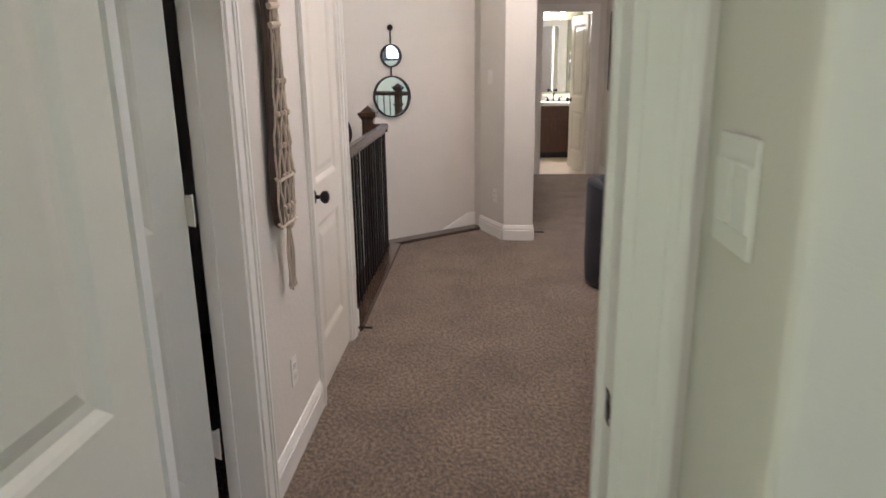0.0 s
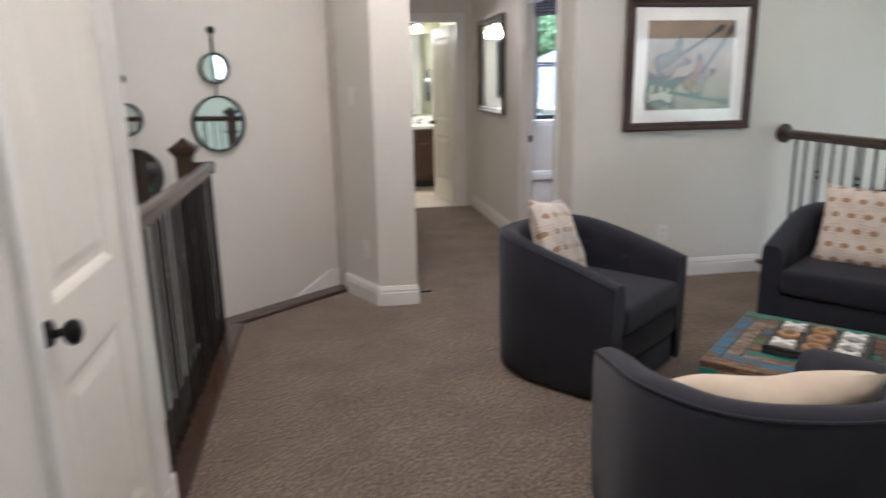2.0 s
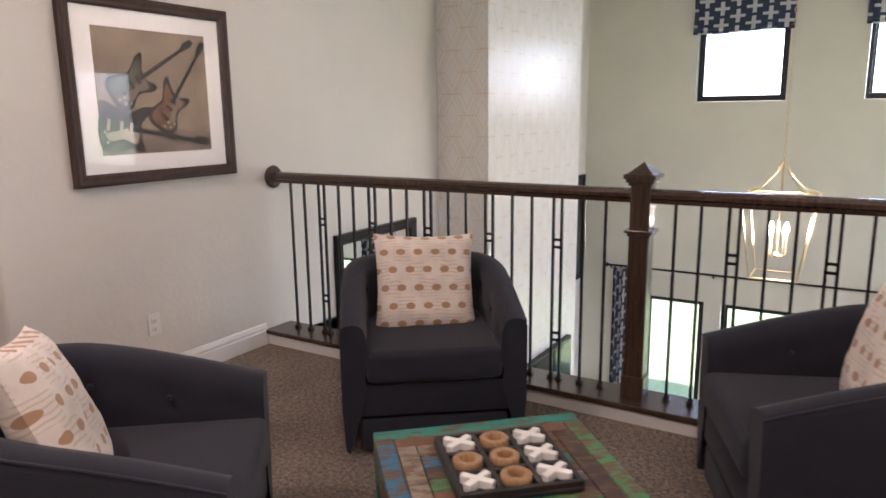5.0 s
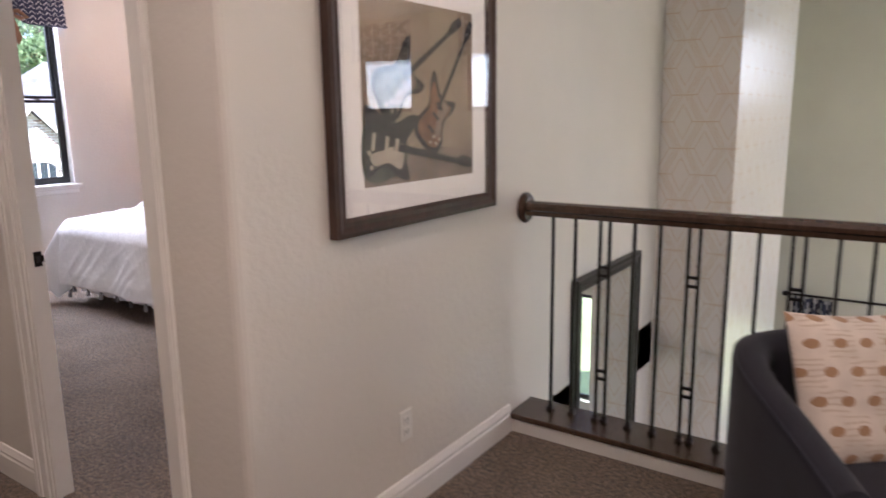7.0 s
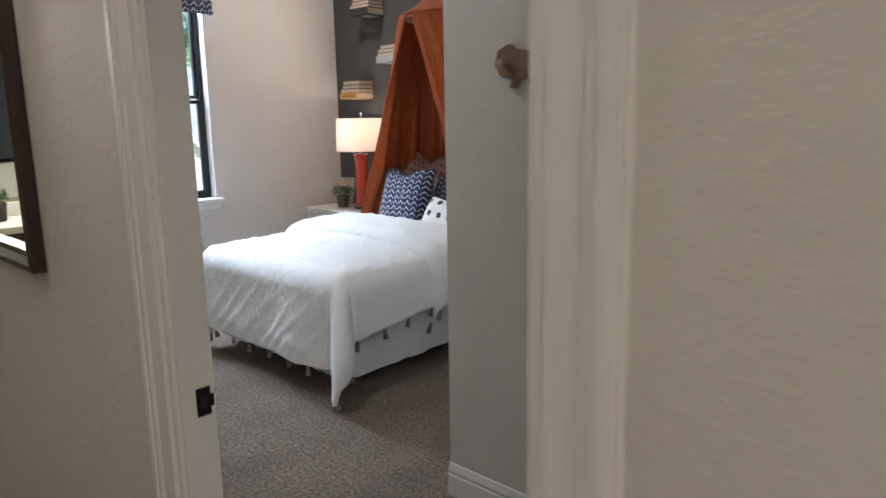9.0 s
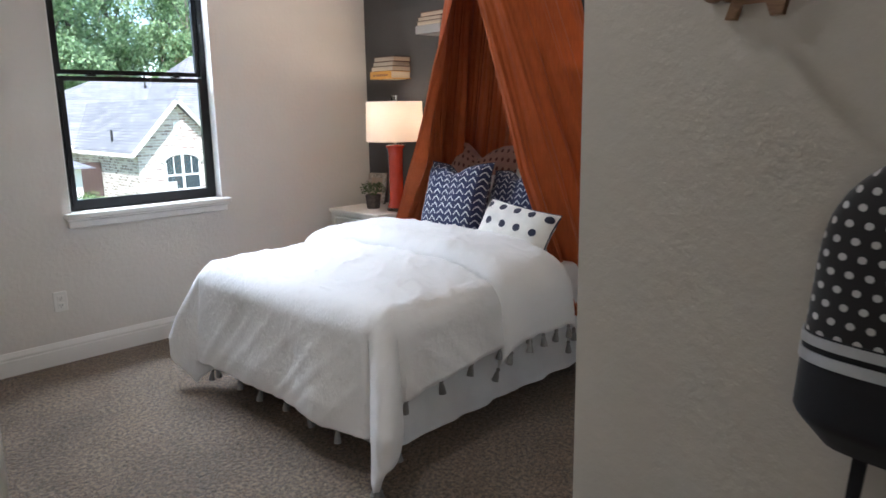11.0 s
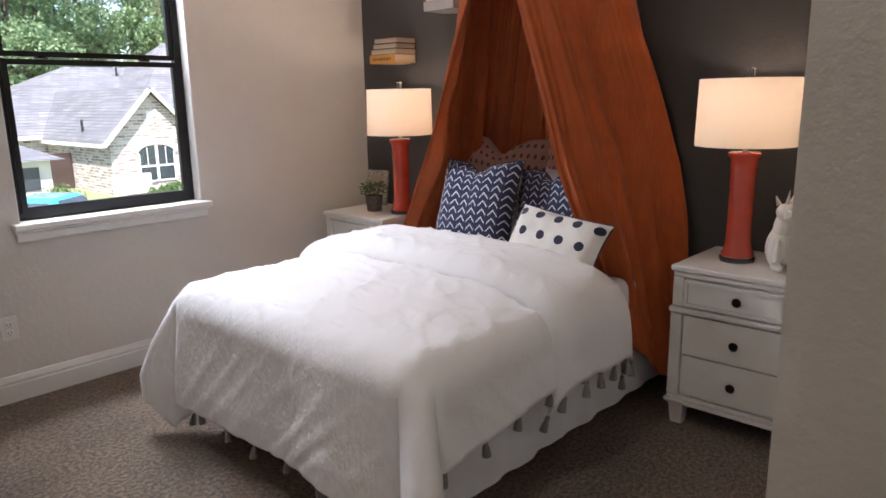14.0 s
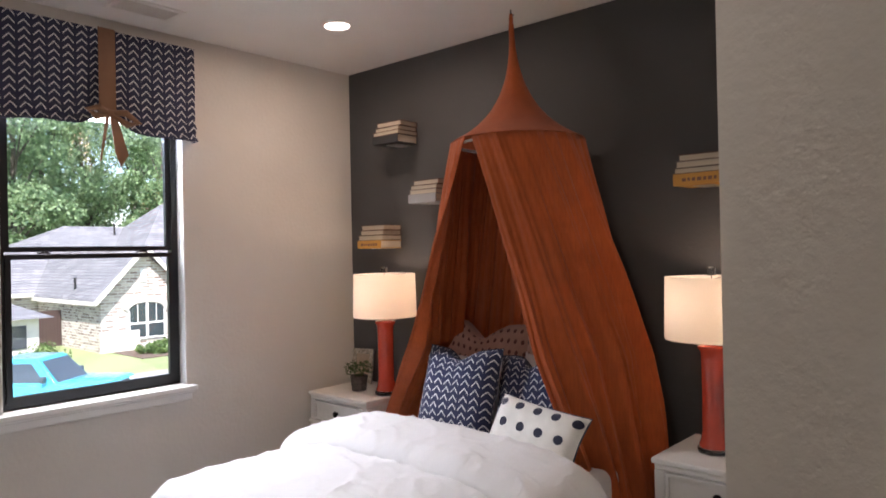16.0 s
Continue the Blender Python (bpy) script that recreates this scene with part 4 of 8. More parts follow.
for j, line in enumerate(("XOX", "OOX", "XOX")):
    for i, ch in enumerate(line):
        x, y = -0.1035 + 0.1035 * i, 0.1035 - 0.1035 * j
        if ch == "X":
            bm = join(rbox(-0.046, 0.046, -0.011, 0.011, 0.016, 0.040, 0.003, m=pose(x, y, 0, 0, 0, 38)), rbox(-0.046, 0.046, -0.011, 0.011, 0.0162, 0.0404, 0.003, m=pose(x, y, 0, 0, 0, -38)))
            part("cross_piece", bm, WHITEPLASTIC, game)
        else:
            bm = lathe([(0.020, 0.016), (0.040, 0.016), (0.042, 0.020), (0.042, 0.036), (0.038, 0.040), (0.024, 0.040), (0.020, 0.036), (0.020, 0.016)], 26, (x, y, 0))
            part("ring_piece", bm, OAKW, game, "", True)

# ---- things on the loft walls ----
def framed(name, w, h, bar, depth, mat, label, category, at):
    """Mitred moulded frame in the xz plane, back on y = 0, front towards -y."""
    f = thing(name, label, category, at)
    prof = [(0, 0), (0, -depth), (bar * 0.25, -depth - 0.004), (bar * 0.55, -depth + 0.006), (bar * 0.8, -depth + 0.004), (bar, -depth + 0.014), (bar, 0)]
    bm = bmesh.new()
    rings = []
    for sx, sz in ((-1, -1), (1, -1), (1, 1), (-1, 1)):
        rings.append([bm.verts.new((sx * (w / 2 - a), d, sz * (h / 2 - a))) for a, d in prof])
    n = len(prof)
    for k in range(4):
        a, b = rings[k], rings[(k + 1) % 4]
        for i in range(n):
            bm.faces.new((a[i], a[(i + 1) % n], b[(i + 1) % n], b[i]))
    bmesh.ops.recalc_face_normals(bm, faces=bm.faces)
    part("frame", bm, mat, f)
    return f


PW, PH, BAR = 0.945, 0.88, 0.058
art = framed("framed_print", PW, PH, BAR, 0.032, FRAMEWOOD, "framed print of electric guitars behind glass in a walnut frame", "picture", pose(2.212, 6.058, 1.515))
MAT = surface("white_mat_board", (0.78, 0.77, 0.74), 0.8, vary=0.02, relief=0.02)
PAPER = surface("tan_print_paper", (0.27, 0.205, 0.14), 0.7, scale=5, vary=0.3, fine=60, relief=0)
INK = surface("sepia_ink", (0.020, 0.016, 0.014), 0.7, scale=14, vary=0.5, relief=0)
SUN = surface("sunburst_ink", (0.20, 0.085, 0.04), 0.7, scale=14, vary=0.5, relief=0)
GREY = surface("olive_ink", (0.085, 0.082, 0.058), 0.7, scale=14, vary=0.5, relief=0)
SHADOW = surface("mauve_wash_ink", (0.21, 0.155, 0.115), 0.7, scale=9, vary=0.3, relief=0)
PALE = surface("pale_ink", (0.40, 0.33, 0.25), 0.7, scale=10, vary=0.2, relief=0)
iw, ih = PW / 2 - BAR, PH / 2 - BAR
part("mat_board", boxes((-iw, iw, -0.012, -0.006, -ih, ih)), MAT, art)
mw, mh = iw - 0.095, ih - 0.085
part("print", boxes((-mw, mw, -0.0135, -0.0122, -mh, mh)), PAPER, art, "sepia print of guitars")


def ink(outline, mat, depth, name="ink_shape"):
    part(name, prism(outline, 0.0004, Matrix.Translation((0, -0.0138 - depth, 0)) @ pose(0, 0, 0, 90)), mat, art)


def rounded(pts, k=5):
    """A closed line drawn smoothly through its corners."""
    out, n = [], len(pts)
    for i in range(n):
        p0, p1, p2, p3 = (pts[(i + j) % n] for j in (-1, 0, 1, 2))
        for q in range(k):
            t = q / k
            out.append(tuple(0.5 * (2 * b + (c - a) * t + (2 * a - 5 * b + 4 * c - d) * t * t + (3 * b - a - 3 * c + d) * t ** 3) for a, b, c, d in zip(p0, p1, p2, p3)))
    return out


GUITAR = [(-0.42, 0.02), (-0.40, 0.20), (-0.28, 0.29), (-0.10, 0.24), (0.02, 0.19), (0.14, 0.22), (0.30, 0.31), (0.43, 0.31), (0.35, 0.17), (0.28, 0.07),
          (0.28, -0.07), (0.34, -0.17), (0.37, -0.26), (0.24, -0.27), (0.10, -0.20), (-0.04, -0.21), (-0.18, -0.30), (-0.34, -0.27), (-0.42, -0.12)]


def guitar(cx, cz, ang, s, body, guard_ink, depth, mirror=1):
    """A painted offset-body guitar: dark rim, inner colour, pickguard, pickups, knobs, neck and headstock."""
    ca, sa = math.cos(radians(ang)), math.sin(radians(ang))

    def tr(pts):
        pts = [(cx + s * (x * ca - y * mirror * sa), cz + s * (x * sa + y * mirror * ca)) for x, y in pts]
        return [(min(mw - 0.002, max(-mw + 0.002, x)), min(mh - 0.002, max(-mh + 0.002, z))) for x, z in pts]

    rim = rounded(GUITAR)
    ink(tr(rim), INK, depth)
    ink(tr([(x * 0.80 - 0.02, y * 0.78) for x, y in rim]), body, depth + 0.0005)
    ink(tr(rounded([(0.24, 0.04), (0.24, -0.18), (0.05, -0.15), (-0.12, -0.20), (-0.20, -0.12), (0.0, -0.04)])), guard_ink, depth + 0.0008)
    ink(tr([(0.10, 0.036), (1.14, 0.026), (1.14, -0.026), (0.10, -0.036)]), INK, depth + 0.0012)
    ink(tr([(1.13, 0.034), (1.20, 0.075), (1.38, 0.060), (1.40, -0.020), (1.30, -0.050), (1.13, -0.034)]), INK, depth + 0.0014)
    for px in (-0.20, -0.02, 0.12):
        ink(tr([(px, 0.075), (px + 0.045, 0.075), (px + 0.045, -0.075), (px, -0.075)]), INK if body is not INK else PALE, depth + 0.0017)
    for kx, ky in ((-0.26, -0.18), (-0.17, -0.22), (-0.31, -0.08), (-0.22, -0.10)):
        ink(tr([(kx + 0.024 * math.cos(q * 0.785), ky + 0.024 * math.sin(q * 0.785)) for q in range(8)]), PALE, depth + 0.0020)


ink(rounded([(-mw + 0.002, -mh + 0.03), (-mw + 0.13, -mh + 0.02), (-mw + 0.22, -mh + 0.08), (-mw + 0.20, -0.12), (-mw + 0.10, -0.07), (-mw + 0.002, -0.11)]), GREY, 0.0001)
ink([(-mw + 0.002, -mh + 0.002), (mw - 0.002, -mh + 0.002), (mw - 0.002, -mh + 0.09), (0.05, -mh + 0.12), (-mw + 0.002, -mh + 0.05)], SHADOW, 0.00005)
guitar(-0.135, 0.035, 31, 0.315, GREY, SHADOW, 0.0006)
guitar(0.066, -0.077, 54, 0.30, SUN, SHADOW, 0.0032)
guitar(-0.215, -0.165, -10.5, 0.375, INK, PALE, 0.0058)
pane = part("glazing", boxes((-iw, iw, -0.0285, -0.0275, -ih, ih)), GLASS, art, "clear picture glass")
pane.visible_shadow = False

hm = framed("wall_mirror", 1.03, 0.92, 0.062, 0.03, wood("espresso_frame", (0.02, 0.012, 0.009), (0.05, 0.03, 0.02), 0.3), "hall mirror in a dark espresso wood frame", "mirror", pose(1.378, 8.39, 1.575, 0, 0, -90))
part("mirror_glass", boxes((-0.455, 0.455, -0.012, -0.006, -0.40, 0.40)), MIRROR, hm)


def round_mirrors(s, z0, name_label):
    ang = math.degrees(math.atan2(dirw.y, dirw.x))
    p = A + dirw * s
    m = thing("round_wall_mirror", name_label, "mirror", pose(p.x, p.y, z0, 0, 0, ang + 180), "round stair mirrors")
    off = 0.012
    for z, r in ((0.0, 0.168), (0.335, 0.090)):
        part("rim", lathe([(r - 0.006, 0.0), (r + 0.004, 0.0), (r + 0.004, -0.030), (r - 0.006, -0.030), (r - 0.006, 0.0)], 48, (0, -0.001, z), "Y"), IRON, m, "black iron rim", True)
        part("mirror_glass", lathe([(0.0001, -0.010), (r - 0.0062, -0.010), (r - 0.0062, -0.006), (0.0001, -0.006)], 48, (0, 0, z), "Y"), MIRROR, m)
    for z0_, z1_ in ((0.172, 0.241), (0.429, 0.55)):
        bm = bmesh.new()
        cyl(bm, (0, -0.014, z0_), (0, -0.014, z1_), 0.006, n=8)
        part("rod", bm, IRON, m)
    part("hook", lathe([(0.022, 0), (0.024, -0.016), (0.012, -0.030), (0, -0.032)], 16, (0, -0.001, 0.562), "Y"), IRON, m, "", True)


round_mirrors(0.86, 1.208, "pair of round mirrors hanging from one black rod")
round_mirrors(1.42, 0.925, "pair of round mirrors hanging from one black rod")

# knotted wall hanging on a piece of driftwood
hang = thing("macrame_hanging", "cream knotted macrame hanging around a dark wooden paddle", "wall hanging", pose(-0.897, 2.42, 0, 0, 0, 90))
CORD = fabric("cream_cotton_cord", (0.62, 0.53, 0.42), 300, 0.15, 0.5)
DRIFT = wood("dark_driftwood", (0.045, 0.030, 0.022), (0.11, 0.078, 0.06), 0.7, 6, coat=0)
pad = [(-0.045, 2.0), (0.045, 2.0), (0.05, 1.55), (0.075, 1.25), (0.095, 1.05), (0.08, 0.97), (0.03, 0.945), (-0.03, 0.945), (-0.08, 0.97), (-0.095, 1.05), (-0.075, 1.25), (-0.05, 1.55)]
part("paddle", prism(pad, 0.022, Matrix.Translation((0, -0.012, 0)) @ pose(0, 0, 0, 90), 0.004), DRIFT, hang, "dark driftwood paddle")
rnd = random.Random(9)
for i in range(9):
    xi = -0.092 + 0.023 * i
    pts = []
    for k in range(34):
        z = 2.0 - k * (1.045 / 33)
        q = min(1.0, max(0.0, (1.62 - z) / 0.50))
        spread_x = 0.36 + 0.70 * q * q * (3 - 2 * q) - 0.18 * max(0.0, (1.06 - z) / 0.11)
        net = 0.011 * math.sin((1.50 - z) * 2 * math.pi / 0.21) * (1 if i % 2 else -1) if z < 1.50 else 0.0
        x = xi * spread_x + net
        pts.append((x, -0.037 - 0.016 * (1 - (xi / 0.1) ** 2) + rnd.uniform(-0.002, 0.002), z))
    part("cord", tube(pts, 0.0036, 6), CORD, hang)
for z in (1.445, 1.34, 1.235, 1.13, 1.025):
    for i in range(0, 8, 2):
        x = (-0.0805 + 0.023 * (i + (1 if round(z * 100) % 2 else 0))) * (0.55 if z > 1.4 else 0.85)
        part("knot", lathe([(0.003, 0.010), (0.0075, 0.005), (0.0075, -0.005), (0.003, -0.010)], 8, (x, -0.052, z)), CORD, hang)
for z, w in ((1.12, 0.10), (0.962, 0.10)):
    pts = [(w * math.sin(a / 10 * math.pi * 2) * 0.9, -0.012 - 0.042 * (1 - abs(math.sin(a / 10 * math.pi))) - 0.012, z + 0.01 * math.cos(a)) for a in range(-2, 9)]
    part("band", tube(pts, 0.0055, 6), CORD, hang)
for k in range(4):
    part("wrap", tube([(-0.05, -0.040, 1.62 + 0.06 * k), (0, -0.052, 1.625 + 0.06 * k), (0.05, -0.040, 1.63 + 0.06 * k)], 0.011, 8), CORD, hang)
for i in range(16):
    x = 0.015 + rnd.uniform(-0.024, 0.024)
    part("tassel_strand", tube([(0.015 + (x - 0.015) * 0.4, -0.035, 0.965), (x, -0.036 + rnd.uniform(-0.012, 0.012), 0.85), (x + rnd.uniform(-0.01, 0.01), -0.036 + rnd.uniform(-0.012, 0.012), 0.70 + rnd.uniform(0, 0.03))], 0.0034, 5), CORD, hang)
part("tassel_knot", lathe([(0.004, 0.985), (0.020, 0.975), (0.022, 0.95), (0.012, 0.935)], 12, (0.015, -0.036, 0)), CORD, hang)

# ---- bedroom ----
BLACKFRAME = surface("black_window_frame", (0.012, 0.012, 0.013), 0.35, 0.2, 8, 0.1, 90, 0.03)
PANE = glass_mat("window_glass", (0.93, 0.99, 1.0))


def sash_window(at, w, h, meet, name="window_1", label="black framed sash window", reveal=True):
    """Black window in the xz plane, sill at z = 0, middle of the opening at x = 0."""
    win = new(name)
    tagged(win, label, "window", kind="structure")
    f = 0.036
    bm = boxes((-w / 2, -w / 2 + f, 0, 0.05, 0, h), (w / 2 - f, w / 2, 0, 0.05, 0, h), (-w / 2 + f, w / 2 - f, 0, 0.05, 0, f), (-w / 2 + f, w / 2 - f, 0, 0.05, h - f, h))
    part("window_frame", bm, BLACKFRAME, win)
    cuts = [(f, meet, -0.012), (meet + 0.012, h - f, 0.014)] if meet else [(f, h - f, 0.0)]
    for z0, z1, y in cuts:
        s = 0.026
        x = w / 2 - f - 0.001
        sash = part("sash", boxes((-x, -x + s, y, y + 0.026, z0, z1), (x - s, x, y, y + 0.026, z0, z1), (-x + s, x - s, y, y + 0.026, z0, z0 + s), (-x + s, x - s, y, y + 0.026, z1 - s, z1)), BLACKFRAME, win)
        g = part("pane", boxes((-x + s, x - s, y + 0.011, y + 0.015, z0 + s, z1 - s)), PANE, sash)
        g.visible_shadow = False
    if meet:
        for x in (-w * 0.27, w * 0.27):
            part("latch", join(rbox(x - 0.03, x + 0.03, -0.014, 0.006, meet + 0.002, meet + 0.010, 0.002), rbox(x - 0.012, x + 0.022, -0.012, 0.0, meet + 0.010, meet + 0.018, 0.002)), BRONZE, win)
    win.matrix_world = at
    return win


WC = (WX0 + WX1) / 2
sash_window(pose(WC, 11.245, WZ0 + 0.004), WX1 - WX0 - 0.01, WZ1 - WZ0 - 0.008, 0.765)
struct("window_sill", join(rbox(WX0 - 0.035, WX1 + 0.035, 11.105, 11.244, WZ0 - 0.028, WZ0 + 0.003, 0.006), rbox(WX0 - 0.02, WX1 + 0.02, 11.145, 11.169, WZ0 - 0.085, WZ0 - 0.029, 0.006),
                           rbox(WX0 - 0.028, WX1 + 0.028, 11.135, 11.169, WZ0 - 0.045, WZ0 - 0.030, 0.005)), TRIM, "white moulded window sill with an apron", "window sill")
struct("window_reveal", boxes((WX0 - 0.001, WX0 + 0.006, 11.168, 11.243, WZ0 + 0.005, WZ1 - 0.002), (WX1 - 0.006, WX1 + 0.001, 11.168, 11.243, WZ0 + 0.005, WZ1 - 0.002)), TRIM, "white window reveal", "trim")

CHEV = pattern_mat("navy_arrow_cotton", "chevron", (0.022, 0.030, 0.085), (0.72, 0.72, 0.74), 17.0, 25.0)
CHEVV = pattern_mat("navy_arrow_drapery", "chevron", (0.034, 0.040, 0.085), (0.74, 0.74, 0.75), 15.0, 19.0)
TAN = fabric("tan_ribbon", (0.30, 0.16, 0.09), 500, 0.1, 0.2)


def swag_valance(x0, x1, y, ztop, zlow, parts_mat, ribbon):
    """Soft gathered valance that hangs before y, drawn up in the middle by a ribbon."""
    v = thing("window_valance", "navy arrow-print valance tied up with a tan ribbon", "valance")
    bm = bmesh.new()
    nx, nz = 64, 30
    w = x1 - x0
    g = []
    for i in range(nx + 1):
        s = i / nx
        x = x0 + w * s
        mid = math.exp(-((s - 0.52) / 0.10) ** 2)
        low = zlow + 0.085 * mid + 0.03 * math.exp(-((s - 0.25) / 0.2) ** 2)
        for j in range(nz + 1):
            q = j / nz
            z = ztop + (low - ztop) * q
            gather = max(0.0, (q - 0.66) / 0.34)
            puff = 0.030 * gather * (0.5 + 0.5 * math.sin(gather * 14 + 2.5 * noise.noise(Vector((s * 9, 0, 0))))) + 0.018 * gather * noise.noise(Vector((s * 16, q * 12, 3)))
            yy = y - 0.055 - puff + 0.012 * noise.noise(Vector((s * 5, q * 2, 1))) + 0.03 * mid * q
            g.append(bm.verts.new((x, yy, z)))
    quads = []
    for i in range(nx):
        for j in range(nz):
            a, b, c, d = i * (nz + 1) + j, (i + 1) * (nz + 1) + j, (i + 1) * (nz + 1) + j + 1, i * (nz + 1) + j + 1
            uvq = lambda ii, jj: (w * ii / nx, -(ztop - zlow) * jj / nz * 1.25)
            quads.append(([g[a], g[b], g[c], g[d]][::-1], [uvq(i, j), uvq(i + 1, j), uvq(i + 1, j + 1), uvq(i, j + 1)][::-1]))
    # returns to the wall
    for i in (0, nx):
        wall = [bm.verts.new((x0 + w * i / nx, y, ztop + (zlow - ztop) * j / nz)) for j in range(nz + 1)]
        for j in range(nz):
            a, b = i * (nz + 1) + j, i * (nz + 1) + j + 1
            quads.append(([g[a], g[b], wall[j + 1], wall[j]], [(0, -j * 0.02), (0, -j * 0.02 - 0.02), (0.06, -j * 0.02 - 0.02), (0.06, -j * 0.02)]))
    uv_grid(bm, quads)
    part("cloth", bm, parts_mat, v, "", True)
    part("mounting_board", boxes((x0 + 0.004, x1 - 0.004, y - 0.05, y, ztop - 0.02, ztop - 0.002)), TRIM, v)
    xc = x0 + w * 0.52
    part("ribbon", rbox(xc - 0.044, xc + 0.044, y - 0.082, y - 0.077, zlow + 0.09, ztop + 0.002, 0.002), ribbon, v, "tan ribbon")
    part("bow_knot", rbox(xc - 0.03, xc + 0.02, y - 0.125, y - 0.095, zlow + 0.075, zlow + 0.115, 0.012), ribbon, v)
    for sx, dx, dz in ((-1, -0.12, 0.0), (1, 0.15, -0.045)):
        bm = tube([(xc, y - 0.108, zlow + 0.10), (xc + dx * 0.5, y - 0.125, zlow + 0.115 + dz * 0.3), (xc + dx, y - 0.118, zlow + 0.10 + dz), (xc + dx * 0.6, y - 0.112, zlow + 0.07 + dz * 0.6), (xc, y - 0.108, zlow + 0.09)], [0.012, 0.020, 0.014, 0.020, 0.012], 8)
        part("bow_loop", bm, ribbon, v)
    part("bow_tail", prism([(0, 0), (0.035, 0), (0.095, -0.20), (0.055, -0.27), (0.025, -0.19)], 0.003, Matrix.Translation((xc - 0.005, y - 0.112, zlow + 0.085)) @ pose(0, 0, 0, 90)), ribbon, v)
    part("bow_tail", prism([(-0.02, 0), (0, 0), (-0.045, -0.24), (-0.055, -0.25)], 0.003, Matrix.Translation((xc - 0.005, y - 0.116, zlow + 0.085)) @ pose(0, 0, 0, 90)), ribbon, v)


swag_valance(2.62, 3.67, 11.168, 2.805, 2.262, CHEVV, TAN)

# -- bed --
def percale(name, color):
    """Smooth cotton with pressed creases that run aslant."""
    m, nt, b = node_mat(name)
    warp = noise_node(nt, 3.0, 3)
    line = noise_node(nt, 4.0, 4, rough=0.6, stretch=(1.2, 3.4, 1.6))
    ridge = math_node(nt, "ABSOLUTE", math_node(nt, "SUBTRACT", line, 0.5))
    ridge = math_node(nt, "SUBTRACT", 1.0, math_node(nt, "MULTIPLY", ridge, 9.0, True), True)
    fine = noise_node(nt, 30, 3, rough=0.6, stretch=(1.0, 2.4, 1.3))
    weave = noise_node(nt, 900, 2)
    nt.links.new(ramp(nt, warp, [(0.3, shade(color, 0.97)), (0.7, color)]), b.inputs["Base Color"])
    b.inputs["Roughness"].default_value = 0.85
    b.inputs["Sheen Weight"].default_value = 0.15
    h = math_node(nt, "ADD", math_node(nt, "MULTIPLY", ridge, 0.7), math_node(nt, "ADD", math_node(nt, "MULTIPLY", fine, 0.10), math_node(nt, "MULTIPLY", weave, 0.03)))
    bump(nt, b, h, 0.28, 0.008)
    return m


LINEN = percale("white_cotton_percale", (0.77, 0.77, 0.765))
SKIRT = fabric("pale_grey_cotton", (0.70, 0.72, 0.73), 800, 0.04, 0.15)
TASSEL = fabric("grey_tassel_yarn", (0.20, 0.20, 0.195), 400, 0.2, 0.5)
MX0, MX1, MY0, MY1, MT = 3.05, 4.84, 8.89, 10.15, 0.64
bed = thing("bed", "bed made up with a white duvet on dark metal legs", "bed")
part("mattress", rbox(MX0 + 0.02, MX1, MY0 + 0.01, MY1 - 0.01, 0.30, MT - 0.03, 0.05, 4), LINEN, bed, "white sheeted mattress", True)
part("box_spring", rbox(MX0 + 0.05, MX1 - 0.02, MY0 + 0.04, MY1 - 0.04, 0.16, 0.298, 0.02), SKIRT, bed)
for x in (MX0 + 0.16, (MX0 + MX1) / 2, MX1 - 0.2):
    for y in (MY0 + 0.14, MY1 - 0.14):
        bm = bmesh.new()
        cyl(bm, (x, y, 0.0), (x, y, 0.17), 0.022, n=12)
        cyl(bm, (x, y, 0.0), (x, y, 0.05), 0.034, n=12)
        part("leg", bm, DARKSLOT, bed)


def over_bed(x, y, lift, drop_soft=0.06):
    """Where a cloth point laid flat at (x, y) comes to lie: on the mattress, over its rounded edge, or hanging."""
    ex = max(0.0, MX0 - x)
    ey = max(0.0, MY0 - y) if y < MY0 else -max(0.0, y - MY1)
    d = math.hypot(ex, ey)
    bx, by = max(MX0, x), min(MY1, max(MY0, y))
    cx = min(1.0, max(0.0, (bx - MX0) / 0.45))
    cy = min(1.0, max(0.0, min(by - MY0, MY1 - by) / 0.35))
    crown = 0.055 * (1 - (1 - cx) ** 2) * (1 - (1 - cy) ** 2)
    z = MT + crown + lift
    if d < 1e-6:
        return Vector((bx, by, z)), 0.0
    ux, uy = -ex / d, -ey / d
    r = 0.085 + lift
    arc = r * math.pi / 2
    if d < arc:
        a = d / r
        return Vector((bx + ux * r * math.sin(a), by + uy * r * math.sin(a), z - r * (1 - math.cos(a)))), d
    return Vector((bx + ux * r, by + uy * r, z - r - (d - arc))), d


